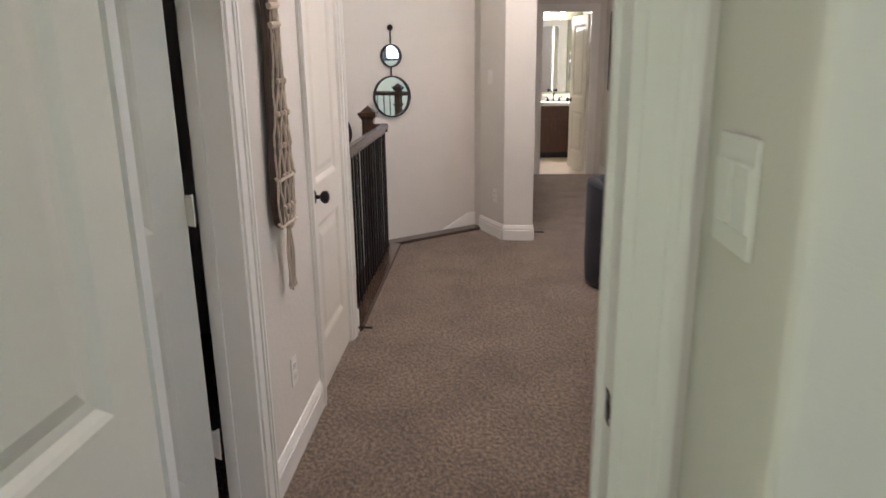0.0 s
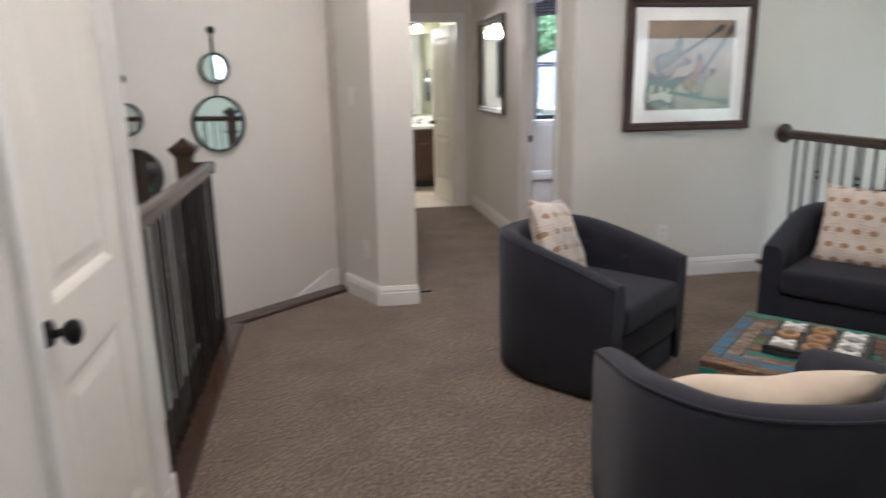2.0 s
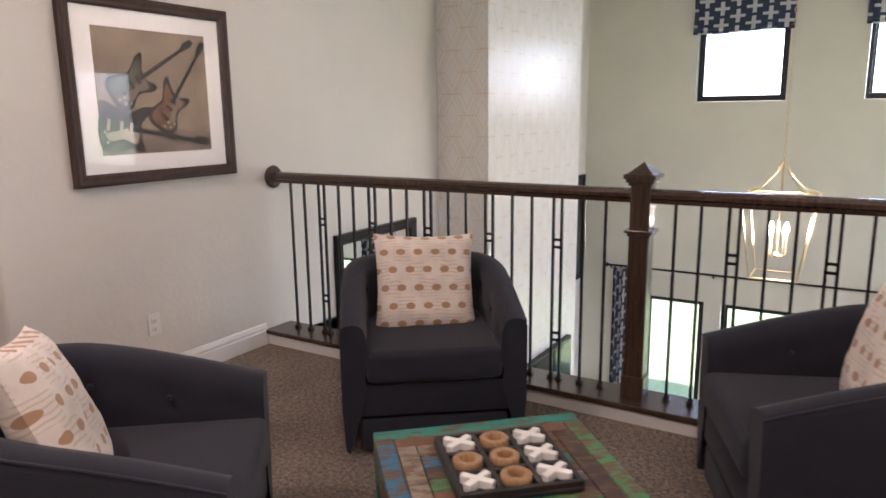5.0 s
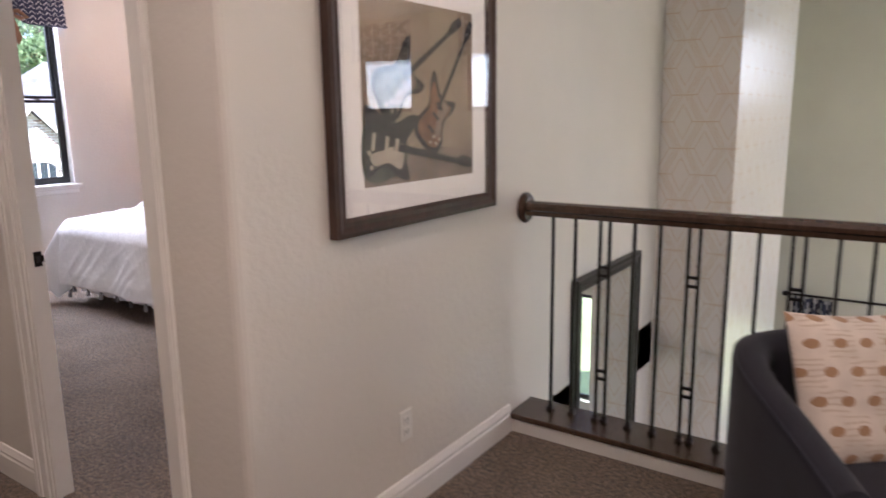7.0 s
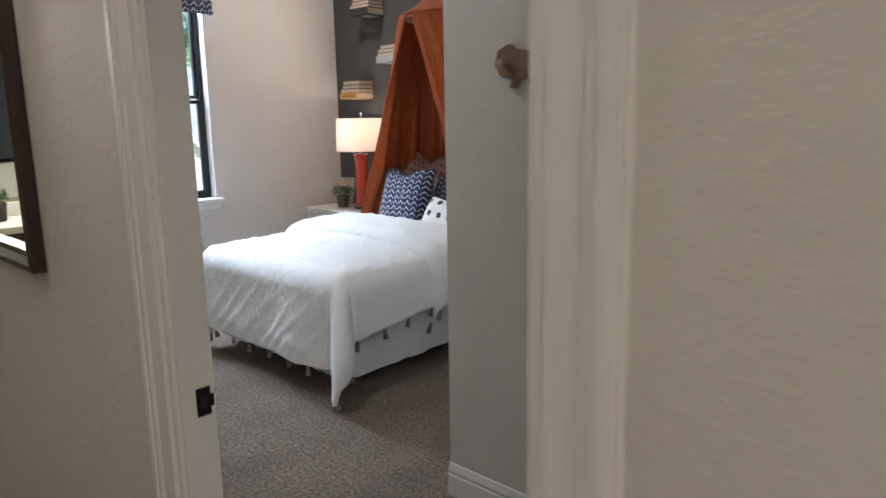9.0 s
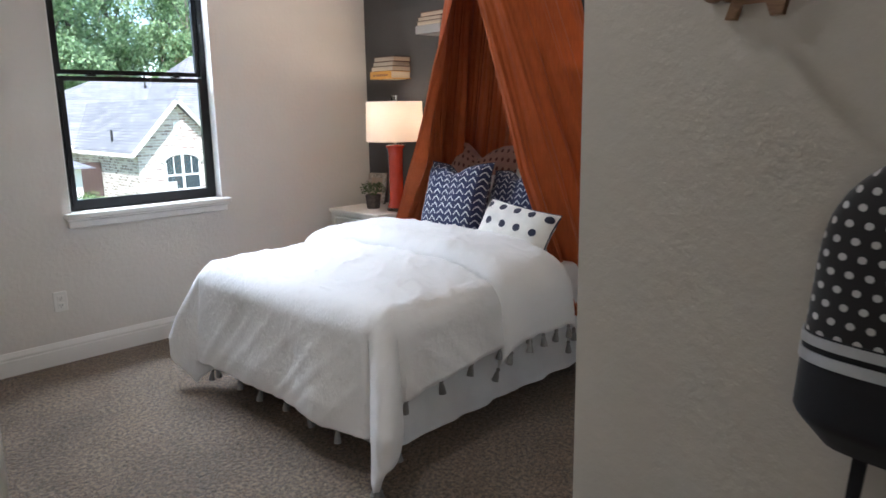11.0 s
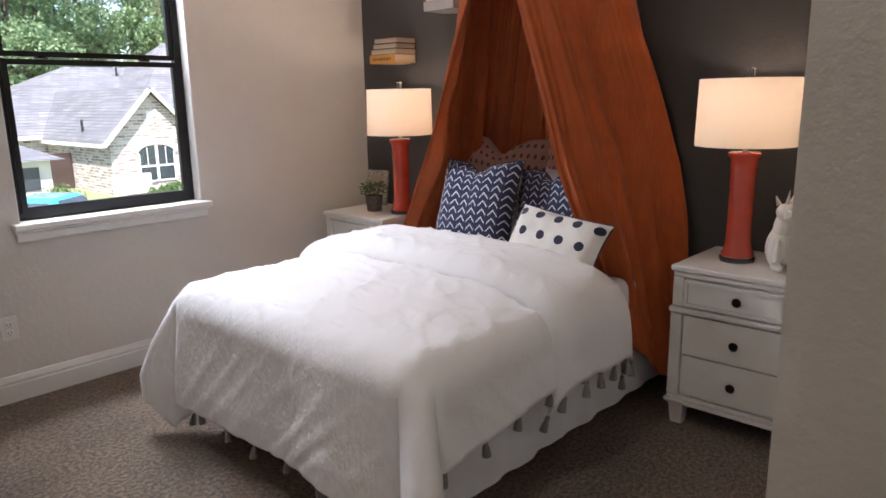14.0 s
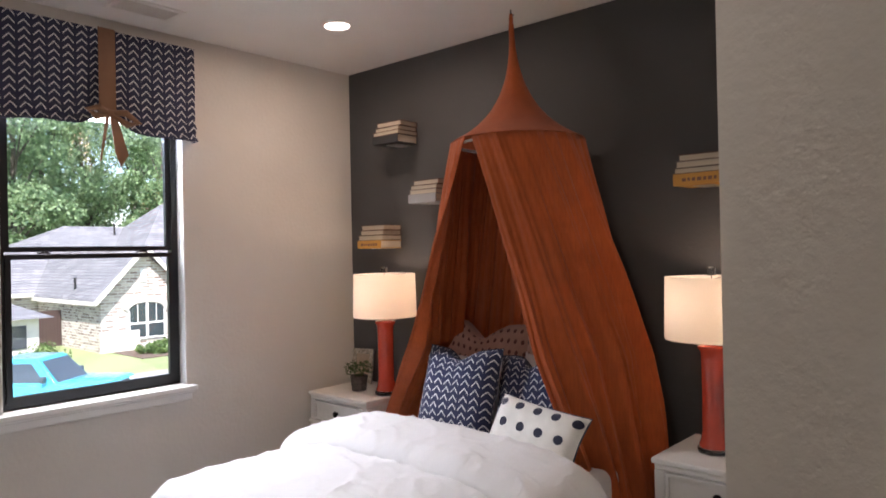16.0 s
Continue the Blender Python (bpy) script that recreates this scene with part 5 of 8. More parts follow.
def draped(x0, x1, side, base_lift, nx, ny, seed, thick, fold_amp=0.034, xs_noise=0.0, roll=0.0, taper=False):
    bm = bmesh.new()
    grid = []
    yw1 = MY1 + side
    for i in range(nx + 1):
        x = x0 + (x1 - x0) * i / nx
        for j in range(ny + 1):
            near = side * (1.12 - 0.42 * (x - x0) / (x1 - x0)) if taper else side
            y = MY0 - near + (yw1 - MY0 + near) * j / ny
            xx = x + xs_noise * noise.noise(Vector((seed, y * 3, 0))) * (i / nx)
            q = min(1.0, i / nx / 0.22, (1 - i / nx) / 0.30) if roll else 1.0
            lift = base_lift + roll * math.sqrt(max(0.0, 1 - (1 - q) ** 2))
            p, d = over_bed(xx, y, lift)
            wr = noise.noise(Vector((x * 3.1 + seed, y * 3.1, 0.3)))
            fine = noise.noise(Vector((x * 7.3 + y * 3 + seed, y * 9.1 - x * 2, 1.3)))
            long = math.sin((x * 1.4 + y * 1.1) * 9 + 3.2 * noise.noise(Vector((x * 1.6, y * 1.6, seed)))) * noise.noise(Vector((x * 2, y * 2, 5.0 + seed)))
            ridge = 1 - abs(noise.noise(Vector((x * 2.6 - y * 1.9 + seed, y * 4.4 + x, 9.0))))
            crease = (1 - abs(noise.noise(Vector((x * 3.2 - y * 5.5 + seed, y * 2.0 + x * 3.0, 2.0))))) ** 14
            crease2 = (1 - abs(noise.noise(Vector((x * 9.0 + y * 4.0 + seed, y * 4.5 - x * 5.0, 6.0))))) ** 16
            p.z += (0.006 * wr + 0.0015 * fine + 0.005 * long + 0.003 * ridge ** 6 + 0.010 * crease + 0.006 * crease2) * (1 if d < 0.05 else 0.5)
            if d > 0.10:
                out = Vector((p.x - min(max(p.x, MX0), MX1), p.y - min(max(p.y, MY0), MY1), 0))
                n = out.normalized() if out.length > 1e-6 else Vector((0, 0, 0))
                run = x * 1.0 if abs(n.y) > abs(n.x) else y
                ang = math.atan2(n.y, n.x)
                hang = min(1.0, (d - 0.10) / 0.35)
                wave = math.sin(run * 7 + seed * 2 + 1.8 * noise.noise(Vector((run * 2.4, seed, 0)))) * 0.5
                p += n * hang * (fold_amp * wave + 0.024 + 0.02 * noise.noise(Vector((run * 4, d * 3, seed))))
                # the spare cloth of a corner stands out in one cone between two hollows
                if abs(n.x * n.y) > 0.02:
                    th = math.degrees(math.atan2(abs(n.y), abs(n.x)))
                    cone = 0.170 * math.exp(-((th - 50) / 13) ** 2) - 0.085 * math.exp(-((th - 20) / 10) ** 2) - 0.055 * math.exp(-((th - 76) / 9) ** 2)
                    p += n * cone * hang
                slant = (1 - abs(noise.noise(Vector((x * 5.0 + y * 5.0, d * 1.5 + seed, 4.0))))) ** 10
                p += n * 0.010 * slant * hang
            p.z = max(p.z, 0.035 + 0.004 * fine)
            grid.append(bm.verts.new(p))
    for i in range(nx):
        for j in range(ny):
            a = i * (ny + 1) + j
            bm.faces.new((grid[a], grid[a + ny + 1], grid[a + ny + 2], grid[a + 1]))
    bmesh.ops.recalc_face_normals(bm, faces=bm.faces)
    return bm, grid


# skirt panels under the duvet
for k, (p0, p1) in enumerate((((MX0 + 0.03, MY0 + 0.02), (MX1, MY0 + 0.02)), ((MX0 + 0.03, MY0 + 0.02), (MX0 + 0.03, MY1 - 0.02)), ((MX0 + 0.03, MY1 - 0.02), (MX1, MY1 - 0.02)))):
    p0, p1 = Vector((*p0, 0)), Vector((*p1, 0))
    u = (p1 - p0).normalized()
    out = (Vector((0, -1, 0)), Vector((-1, 0, 0)), Vector((0, 1, 0)))[k]
    n = 90
    bm = bmesh.new()
    cols = []
    for i in range(n + 1):
        q = p0 + (p1 - p0) * i / n
        wv = 0.010 * math.sin(i * 0.55 + 2 * noise.noise(Vector((i * 0.1, k, 0)))) + 0.008 * noise.noise(Vector((i * 0.3, k, 2)))
        cols.append([bm.verts.new(q + out * (0.012 + (wv + 0.05) * (1 - zz / 0.36)) + Vector((0, 0, zz + (0.02 * noise.noise(Vector((i * 0.07, k, 7))) if zz < 0.2 else 0)))) for zz in (0.36, 0.28, 0.20, 0.085)])
    for a, b in zip(cols, cols[1:]):
        for j in range(3):
            bm.faces.new((a[j], b[j], b[j + 1], a[j + 1]))
    part("bed_skirt", bm, SKIRT, bed, "pale grey cotton bed skirt", True)

duvet = thing("duvet", "white cotton duvet with grey tassels hanging over the bed", "duvet")
bm, grid = draped(MX0 - 0.54, 3.86, 0.41, 0.012, 150, 130, 3, 0.0, 0.024, taper=True)
hem = [v.co.copy() for v in grid[0:131]] + [grid[i * 131].co.copy() for i in range(0, 151)]
cloth = part("cloth", bm, LINEN, duvet, "", True)
sol = cloth.modifiers.new("thickness", "SOLIDIFY")
sol.thickness = 0.022
sol.offset = 1.0
bm, grid2 = draped(3.62, 4.12, 0.43, 0.016, 60, 130, 8, 0.0, 0.022, 0.05, 0.085)
hem2 = [grid2[i * 131].co.copy() for i in range(0, 61)]
turn = part("turned_back_edge", bm, LINEN, duvet, "", True)
sol = turn.modifiers.new("thickness", "SOLIDIFY")
sol.thickness = 0.012
sol.offset = 0.0
TAS = lathe([(0.004, 0.0), (0.010, -0.006), (0.013, -0.016), (0.009, -0.024), (0.013, -0.034), (0.018, -0.058), (0.021, -0.082), (0.012, -0.080), (0, -0.076)], 9)
TASME = to_mesh("tassel", TAS, TASSEL)


def hang_tassels(points, gap, zmin=0.10):
    last = None
    for p in points:
        if last is None or (p - last).length > gap:
            last = p
            t = new("tassel", TASME)
            t.parent = duvet
            t.location = (p.x, p.y, max(p.z, 0.070))
            t.scale = (0.78, 0.78, 0.78)
            t.rotation_euler = (random.uniform(-0.25, 0.25), random.uniform(-0.25, 0.25), random.uniform(0, 6))


hang_tassels(hem[0:131], 0.19)
hang_tassels(hem[131:], 0.19)
hang_tassels(hem2, 0.09)

# -- pillows --
PINK = pattern_mat("blush_brushstroke_cotton", "dots", (0.52, 0.30, 0.23), (0.16, 0.055, 0.045), 24, 16)
DOTS = pattern_mat("white_cotton_navy_dots", "dots", (0.78, 0.77, 0.72), (0.018, 0.022, 0.05), 10.0, 11.0)
NAVYPIPE = fabric("navy_piping", (0.02, 0.025, 0.06), 500, 0.1, 0.1)


def bed_pillow(w, h, t, mat, label, y, x, z, lean, turn, roll, seed, chop=0.0, pipe=None):
    throw_pillow(w, h, t, mat, label, pose(x, y, z, 0, 0, -90 + turn) @ pose(0, 0, 0, 0, roll, 0) @ pose(0, 0, 0, -lean), seed, chop, pipe, "bed_pillow")


bed_pillow(0.62, 0.58, 0.16, PINK, "blush pillow with dark brush marks", 9.86, 4.70, 0.93, 14, 6, 4, 11, 0.10)
bed_pillow(0.62, 0.58, 0.16, PINK, "blush pillow with dark brush marks", 9.27, 4.70, 0.93, 14, -4, -3, 12, 0.10)
bed_pillow(0.60, 0.42, 0.17, LINEN, "plain white sleeping pillow", 9.82, 4.55, 0.83, 24, 4, 0, 13)
bed_pillow(0.50, 0.42, 0.15, LINEN, "plain white sleeping pillow", 9.30, 4.60, 0.86, 24, -4, 0, 14)
bed_pillow(0.46, 0.47, 0.17, CHEV, "navy pillow printed with white arrows", 9.68, 4.30, 0.885, 20, 4, -1, 15, 0.06, NAVYPIPE)
bed_pillow(0.45, 0.45, 0.16, CHEV, "navy pillow printed with white arrows", 9.33, 4.47, 0.885, 26, 2, -10, 16, 0.09, NAVYPIPE)
bed_pillow(0.48, 0.27, 0.14, DOTS, "white lumbar pillow with navy dots", 9.11, 4.14, 0.795, 30, -4, 6, 17, 0, NAVYPIPE)

# -- canopy --
def muslin(name, color):
    """Crinkled gauze: fine upright creases over soft blotches, a little light through it."""
    m, nt, b = node_mat(name)
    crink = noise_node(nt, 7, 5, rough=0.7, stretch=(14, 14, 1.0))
    blotch = noise_node(nt, 9, 4)
    weave = noise_node(nt, 500, 2)
    col = ramp(nt, blotch, [(0.3, shade(color, 0.90)), (0.7, shade(color, 1.08))])
    # Crease shade is painted into the colour, from the bump's own noise.
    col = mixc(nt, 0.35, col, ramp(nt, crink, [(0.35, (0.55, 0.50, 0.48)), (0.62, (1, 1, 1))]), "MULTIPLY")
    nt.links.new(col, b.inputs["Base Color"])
    b.inputs["Roughness"].default_value = 0.92
    b.inputs["Sheen Weight"].default_value = 0.15
    bump(nt, b, math_node(nt, "ADD", crink, math_node(nt, "MULTIPLY", weave, 0.1)), 0.6, 0.008)
    tr = nt.nodes.new("ShaderNodeBsdfTranslucent")
    nt.links.new(col, tr.inputs["Color"])
    mx = nt.nodes.new("ShaderNodeMixShader")
    mx.inputs[0].default_value = 0.12
    nt.links.new(b.outputs[0], mx.inputs[1])
    nt.links.new(tr.outputs[0], mx.inputs[2])
    nt.links.new(mx.outputs[0], nt.nodes["Material Output"].inputs["Surface"])
    return m


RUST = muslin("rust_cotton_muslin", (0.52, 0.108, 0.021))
canopy = thing("bed_canopy", "rust orange muslin bed canopy hanging from the ceiling", "canopy")
CX, CY, CZ = 4.52, 9.44, 2.15
RR = 0.335


def lerp(a, b, t):
    return a + (b - a) * t


nT = 150
bm = bmesh.new()
cone = []
for k in range(16):
    q = k / 15
    z = 2.80 + (CZ + 0.005 - 2.80) * q
    r = 0.014 + (RR - 0.014) * (q ** 2.6 * 0.72 + 0.28 * q ** 8) if q < 1 else RR
    cx, cy = lerp(4.628, CX, q), lerp(9.543, CY, q)
    cone.append([bm.verts.new((cx + r * (1 + 0.01 * math.sin(i * 9 / 60 * 6.283)) * math.cos(2 * math.pi * i / 60), cy + r * math.sin(2 * math.pi * i / 60), z)) for i in range(60)])
for a, b in zip(cone, cone[1:]):
    for i in range(60):
        bm.faces.new((a[i], a[(i + 1) % 60], b[(i + 1) % 60], b[i]))
bmesh.ops.recalc_face_normals(bm, faces=bm.faces)
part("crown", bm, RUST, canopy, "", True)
bm = bmesh.new()
ringp = [(CX + (RR - 0.03) * math.cos(2 * math.pi * i / 48), CY + (RR - 0.03) * math.sin(2 * math.pi * i / 48), CZ - 0.012) for i in range(48)]
part("hoop", tube(ringp, 0.007, 8, True), TRIM, canopy, "white hoop")
part("hanging_loop", tube([(4.628, 9.543, 2.80), (4.630, 9.545, 2.84), (4.628, 9.543, 2.856)], 0.012, 8), RUST, canopy)
part("ceiling_hook", tube([(4.628, 9.543, 2.88), (4.628, 9.543, 2.862), (4.640, 9.550, 2.850), (4.652, 9.543, 2.862)], 0.004, 8), BRONZE, canopy)
# drape: from the front slit round one side, along the wall, and round the other side
MIDS = [(0.00, 4.22, 9.93, 1.10), (0.16, 4.52, 10.02, 1.10), (0.30, 4.82, 10.0, 1.1), (0.48, 4.86, 9.55, 1.1), (0.62, 4.86, 9.06, 1.1), (0.74, 4.76, 8.87, 1.1), (0.86, 4.53, 8.95, 1.1), (1.00, 4.25, 9.17, 1.1)]
LOWS = [(0.00, 4.40, 10.30, 0.64), (0.16, 4.55, 10.38, 0.60), (0.30, 4.84, 10.28, 0.50), (0.48, 4.86, 9.55, 0.50), (0.62, 4.86, 8.92, 0.20), (0.74, 4.74, 8.74, 0.11), (0.86, 4.60, 8.79, 0.12), (1.00, 4.34, 8.88, 0.36)]


def curve(tab, s):
    for a, b in zip(tab, tab[1:]):
        if s <= b[0]:
            q = (s - a[0]) / (b[0] - a[0])
            q = q * q * (3 - 2 * q) * 0.4 + q * 0.6
            return Vector([lerp(a[i], b[i], q) for i in (1, 2, 3)])
    return Vector(tab[-1][1:])


bm = bmesh.new()
nS, nV = 420, 52
slit = radians(168)
cols = []
for i in range(nS + 1):
    s = i / nS
    ang = slit - 2 * math.pi * s * 0.985
    top = Vector((CX + RR * math.cos(ang), CY + RR * math.sin(ang), CZ))
    mid, low = curve(MIDS, s), curve(LOWS, s)
    col = []
    for j in range(nV + 1):
        v = j / nV
        z = lerp(CZ, low.z, v)
        t = (CZ - z) / (CZ - 1.1)
        if t <= 1:
            e = t ** 0.97
            p = Vector((lerp(top.x, mid.x, e), lerp(top.y, mid.y, e), z))
        else:
            q = (1.1 - z) / max(0.05, 1.1 - low.z)
            p = Vector((lerp(mid.x, low.x, q), lerp(mid.y, low.y, q), z))
        ax = Vector((p.x - CX, p.y - CY, 0))
        n = ax.normalized() if ax.length > 1e-4 else Vector((0, 0, 0))
        amp = 0.006 + 0.024 * min(1, v * 1.6)
        w = math.sin(s * 150 + 3 * noise.noise(Vector((s * 9, v * 1.2, 0)))) * 0.65 + math.sin(s * 67 + 1.7 + 2 * noise.noise(Vector((s * 5, v, 4)))) * 0.8 + 0.6 * noise.noise(Vector((s * 30, v * 5, 2))) + 0.22 * math.sin(s * 420 + 4 * noise.noise(Vector((s * 20, v * 2.5, 6))))
        p += n * amp * w
        p.x = min(p.x, 4.875)
        col.append(bm.verts.new(p))
    cols.append(col)
for a, b in zip(cols, cols[1:]):
    for j in range(nV):
        bm.faces.new((a[j], a[j + 1], b[j + 1], b[j]))
bmesh.ops.recalc_face_normals(bm, faces=bm.faces)
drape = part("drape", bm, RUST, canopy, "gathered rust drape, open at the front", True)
sol = drape.modifiers.new("thickness", "SOLIDIFY")
sol.thickness = 0.004

# -- nightstands --
FURN = surface("white_painted_furniture", (0.74, 0.72, 0.67), 0.42, scale=7, vary=0.05, fine=60, relief=0.06)


def nightstand(at):
    n = thing("nightstand", "white painted three-drawer nightstand with black knobs", "nightstand", at, "nightstands")
    w, d = 0.27, 0.235      # halves; front towards -y
    part("top", join(rbox(-w - 0.012, w + 0.012, -d - 0.012, d, 0.688, 0.712, 0.006), rbox(-w - 0.002, w + 0.002, -d - 0.002, d, 0.664, 0.687, 0.006)), FURN, n)
    part("carcass", rbox(-w + 0.02, w - 0.02, -d + 0.02, d - 0.002, 0.10, 0.664, 0.004), FURN, n)
    for sx in (-1, 1):
        part("corner_post", join(rbox(sx * (w - 0.02) - 0.024, sx * (w - 0.02) + 0.024, -d, -d + 0.05, 0.535, 0.663, 0.006), rbox(sx * (w - 0.018) - 0.026, sx * (w - 0.018) + 0.026, -d - 0.002, -d + 0.05, 0.135, 0.505, 0.006)), FURN, n)
        for sy in (-1, 1):
            x, y = sx * (w - 0.035), sy * (d - 0.035)
            bm = bmesh.new()
            lo = [bm.verts.new((x + a * 0.024, y + b * 0.024, 0)) for a, b in ((-1, -1), (1, -1), (1, 1), (-1, 1))]
            hi = [bm.verts.new((x + a * 0.033, y + b * 0.033, 0.10)) for a, b in ((-1, -1), (1, -1), (1, 1), (-1, 1))]
            bm.faces.new(lo[::-1])
            bm.faces.new(hi)
            for i in range(4):
                bm.faces.new((lo[i], lo[(i + 1) % 4], hi[(i + 1) % 4], hi[i]))
            part("foot", bm, FURN, n)
    part("waist_moulding", rbox(-w - 0.012, w + 0.012, -d - 0.014, d, 0.508, 0.533, 0.008, 3), FURN, n)
    part("plinth_moulding", join(rbox(-w - 0.014, w + 0.014, -d - 0.016, d, 0.100, 0.120, 0.006), rbox(-w - 0.004, w + 0.004, -d - 0.006, d, 0.1205, 0.136, 0.005)), FURN, n)
    for z0, z1, lip in ((0.542, 0.655, True), (0.328, 0.500, False), (0.146, 0.322, False)):
        x = w - 0.05
        dr = part("drawer", rbox(-x, x, -d - 0.001, -d + 0.03, z0, z1, 0.003), FURN, n)
        if lip:
            part("drawer_moulding", boxes((-x, x, -d - 0.010, -d - 0.0012, z0, z0 + 0.014), (-x, x, -d - 0.010, -d - 0.0012, z1 - 0.014, z1), (-x, -x + 0.014, -d - 0.010, -d - 0.0012, z0 + 0.014, z1 - 0.014), (x - 0.014, x, -d - 0.010, -d - 0.0012, z0 + 0.014, z1 - 0.014)), FURN, dr)
        part("drawer_knob", lathe([(0.008, 0), (0.008, -0.012), (0.017, -0.016), (0.019, -0.022), (0.014, -0.028), (0, -0.029)], 18, (0, -d - 0.001, (z0 + z1) / 2), "Y"), BRONZE, dr, "round black knob", True)
    return n


nightstand(pose(4.64, 8.415, 0, 0, 0, -90))
nightstand(pose(4.64, 10.775, 0, 0, 0, -90))

# -- table lamps --
CORAL = surface("coral_glazed_ceramic", (0.50, 0.060, 0.030), 0.12, scale=5, vary=0.08, fine=50, relief=0.0, Coat_Weight=0.8)
ACRYLIC = glass_mat("clear_acrylic", (0.95, 0.95, 0.93))
SHADE, _nt, _b = node_mat("white_linen_shade")
_b.inputs["Base Color"].default_value = (0.82, 0.79, 0.72, 1)
_b.inputs["Roughness"].default_value = 0.9
_tr = _nt.nodes.new("ShaderNodeBsdfTranslucent")
_tr.inputs["Color"].default_value = (0.95, 0.89, 0.82, 1)
_mx = _nt.nodes.new("ShaderNodeMixShader")
_mx.inputs[0].default_value = 0.5
_nt.links.new(_b.outputs[0], _mx.inputs[1])
_nt.links.new(_tr.outputs[0], _mx.inputs[2])
_nt.links.new(_mx.outputs[0], _nt.nodes["Material Output"].inputs["Surface"])


def table_lamp(x, y, watts):
    lp = thing("table_lamp", "lit table lamp with a coral ceramic base and white drum shade", "lamp", pose(x, y, 0.713), "bedside lamps")
    part("foot", lathe([(0.070, 0), (0.072, 0.006), (0.072, 0.018), (0.068, 0.022), (0, 0.022)], 32), ACRYLIC, lp, "clear acrylic foot", True)
    part("body", lathe([(0.064, 0.0225), (0.066, 0.034), (0.058, 0.050), (0.052, 0.09), (0.050, 0.25), (0.052, 0.40), (0.056, 0.436), (0.066, 0.446), (0.066, 0.458), (0.050, 0.464), (0, 0.464)], 32), CORAL, lp, "coral glazed ceramic column", True)
    bm = bmesh.new()
    cyl(bm, (0, 0, 0.464), (0, 0, 0.52), 0.009, n=10)
    cyl(bm, (0, 0, 0.52), (0, 0, 0.56), 0.017, n=12)
    part("socket", bm, surface("brushed_nickel", (0.5, 0.48, 0.44), 0.3, 1.0, relief=0) if "brushed_nickel" not in bpy.data.materials else bpy.data.materials["brushed_nickel"], lp)
    r, z0, z1 = 0.198, 0.487, 0.757
    sh = part("shade", lathe([(r, z0), (r + 0.002, z0 + 0.004), (r - 0.004, z1 - 0.004), (r - 0.004, z1), (r - 0.007, z1 - 0.002), (r - 0.002, z0), (r, z0)], 56), SHADE, lp, "white linen drum shade", True)
    bm = bmesh.new()
    for a in range(3):
        q = a * 2.094
        cyl(bm, (0, 0, z1 - 0.012), ((r - 0.008) * math.cos(q), (r - 0.008) * math.sin(q), z1 - 0.004), 0.002, n=6)
    part("spider", bm, IRON, lp)
    bm = bmesh.new()
    cyl(bm, (0, 0, 0.56), (0, 0, z1 + 0.004), 0.0025, n=6)
    part("stem", bm, IRON, lp)
    part("finial", rbox(-0.015, 0.015, -0.015, 0.015, z1 + 0.005, z1 + 0.040, 0.002), ACRYLIC, lp, "clear square finial")
    part("bulb", lathe([(0.012, 0.561), (0.028, 0.60), (0.030, 0.62), (0.020, 0.645), (0, 0.652)], 16), glow("lit_bulb_glass", (1.0, 0.82, 0.55), 7), lp, "", True)
    lamp("bedside_bulb", "POINT", pose(x, y, 0.713 + 0.675), watts, (1.0, 0.78, 0.57), radius=0.03)


table_lamp(4.63, 10.565, 1.25)
table_lamp(4.63, 8.512, 1.25)

# -- small things on the nightstands --
BASKET = surface("grey_woven_pot", (0.10, 0.085, 0.075), 0.8, scale=40, vary=0.4, fine=160, relief=0.6, dist=0.004)
LEAF = surface("small_green_leaf", (0.075, 0.13, 0.035), 0.55, scale=30, vary=0.35, relief=0)


def potted_plant(x, y, z, r=0.055, h=0.10, spread=0.09, seed=2, name="potted_plant", label="small bushy green plant in a dark woven pot"):
    pl = thing(name, label, "plant", pose(x, y, z))
    prof = [(r * 0.80, 0)]
    for i in range(1, 9):
        q = i / 8
        prof.append((r * (0.80 + 0.2 * q) + 0.003 * (i % 2), h * q))
    prof += [(r * 0.9, h), (r * 0.86, h * 0.85), (0, h * 0.85)]
    part("pot", lathe(prof, 26), BASKET, pl, "dark woven pot", True)
    rr = random.Random(seed)
    bm = bmesh.new()
    for k in range(230):
        a, b = rr.uniform(0, 6.283), rr.uniform(-0.25, 1.0)
        rad = spread * (0.35 + 0.65 * rr.random() ** 0.5)
        c = Vector((rad * math.cos(a) * math.cos(b), rad * math.sin(a) * math.cos(b), h + 0.03 + rad * 0.85 * max(-0.2, math.sin(b))))
        q = Euler((rr.uniform(-0.9, 0.9), rr.uniform(-0.9, 0.9), rr.uniform(0, 6.28))).to_matrix()
        L, W_ = rr.uniform(0.012, 0.021), rr.uniform(0.006, 0.010)
        vs = [bm.verts.new(c + q @ Vector(p)) for p in ((0, 0, 0), (L * 0.5, W_, 0.003), (L, 0, -0.002), (L * 0.5, -W_, 0.003))]
        bm.faces.new(vs)
    part("foliage", bm, LEAF, pl, "small green leaves")
    bm = bmesh.new()
    for k in range(14):
        a = rr.uniform(0, 6.283)
        cyl(bm, (0.01 * math.cos(a), 0.01 * math.sin(a), h * 0.8), (spread * 0.7 * math.cos(a), spread * 0.7 * math.sin(a), h + 0.05 + 0.03 * rr.random()), 0.0015, 0.001, 5)
    part("stems", bm, LEAF, pl)


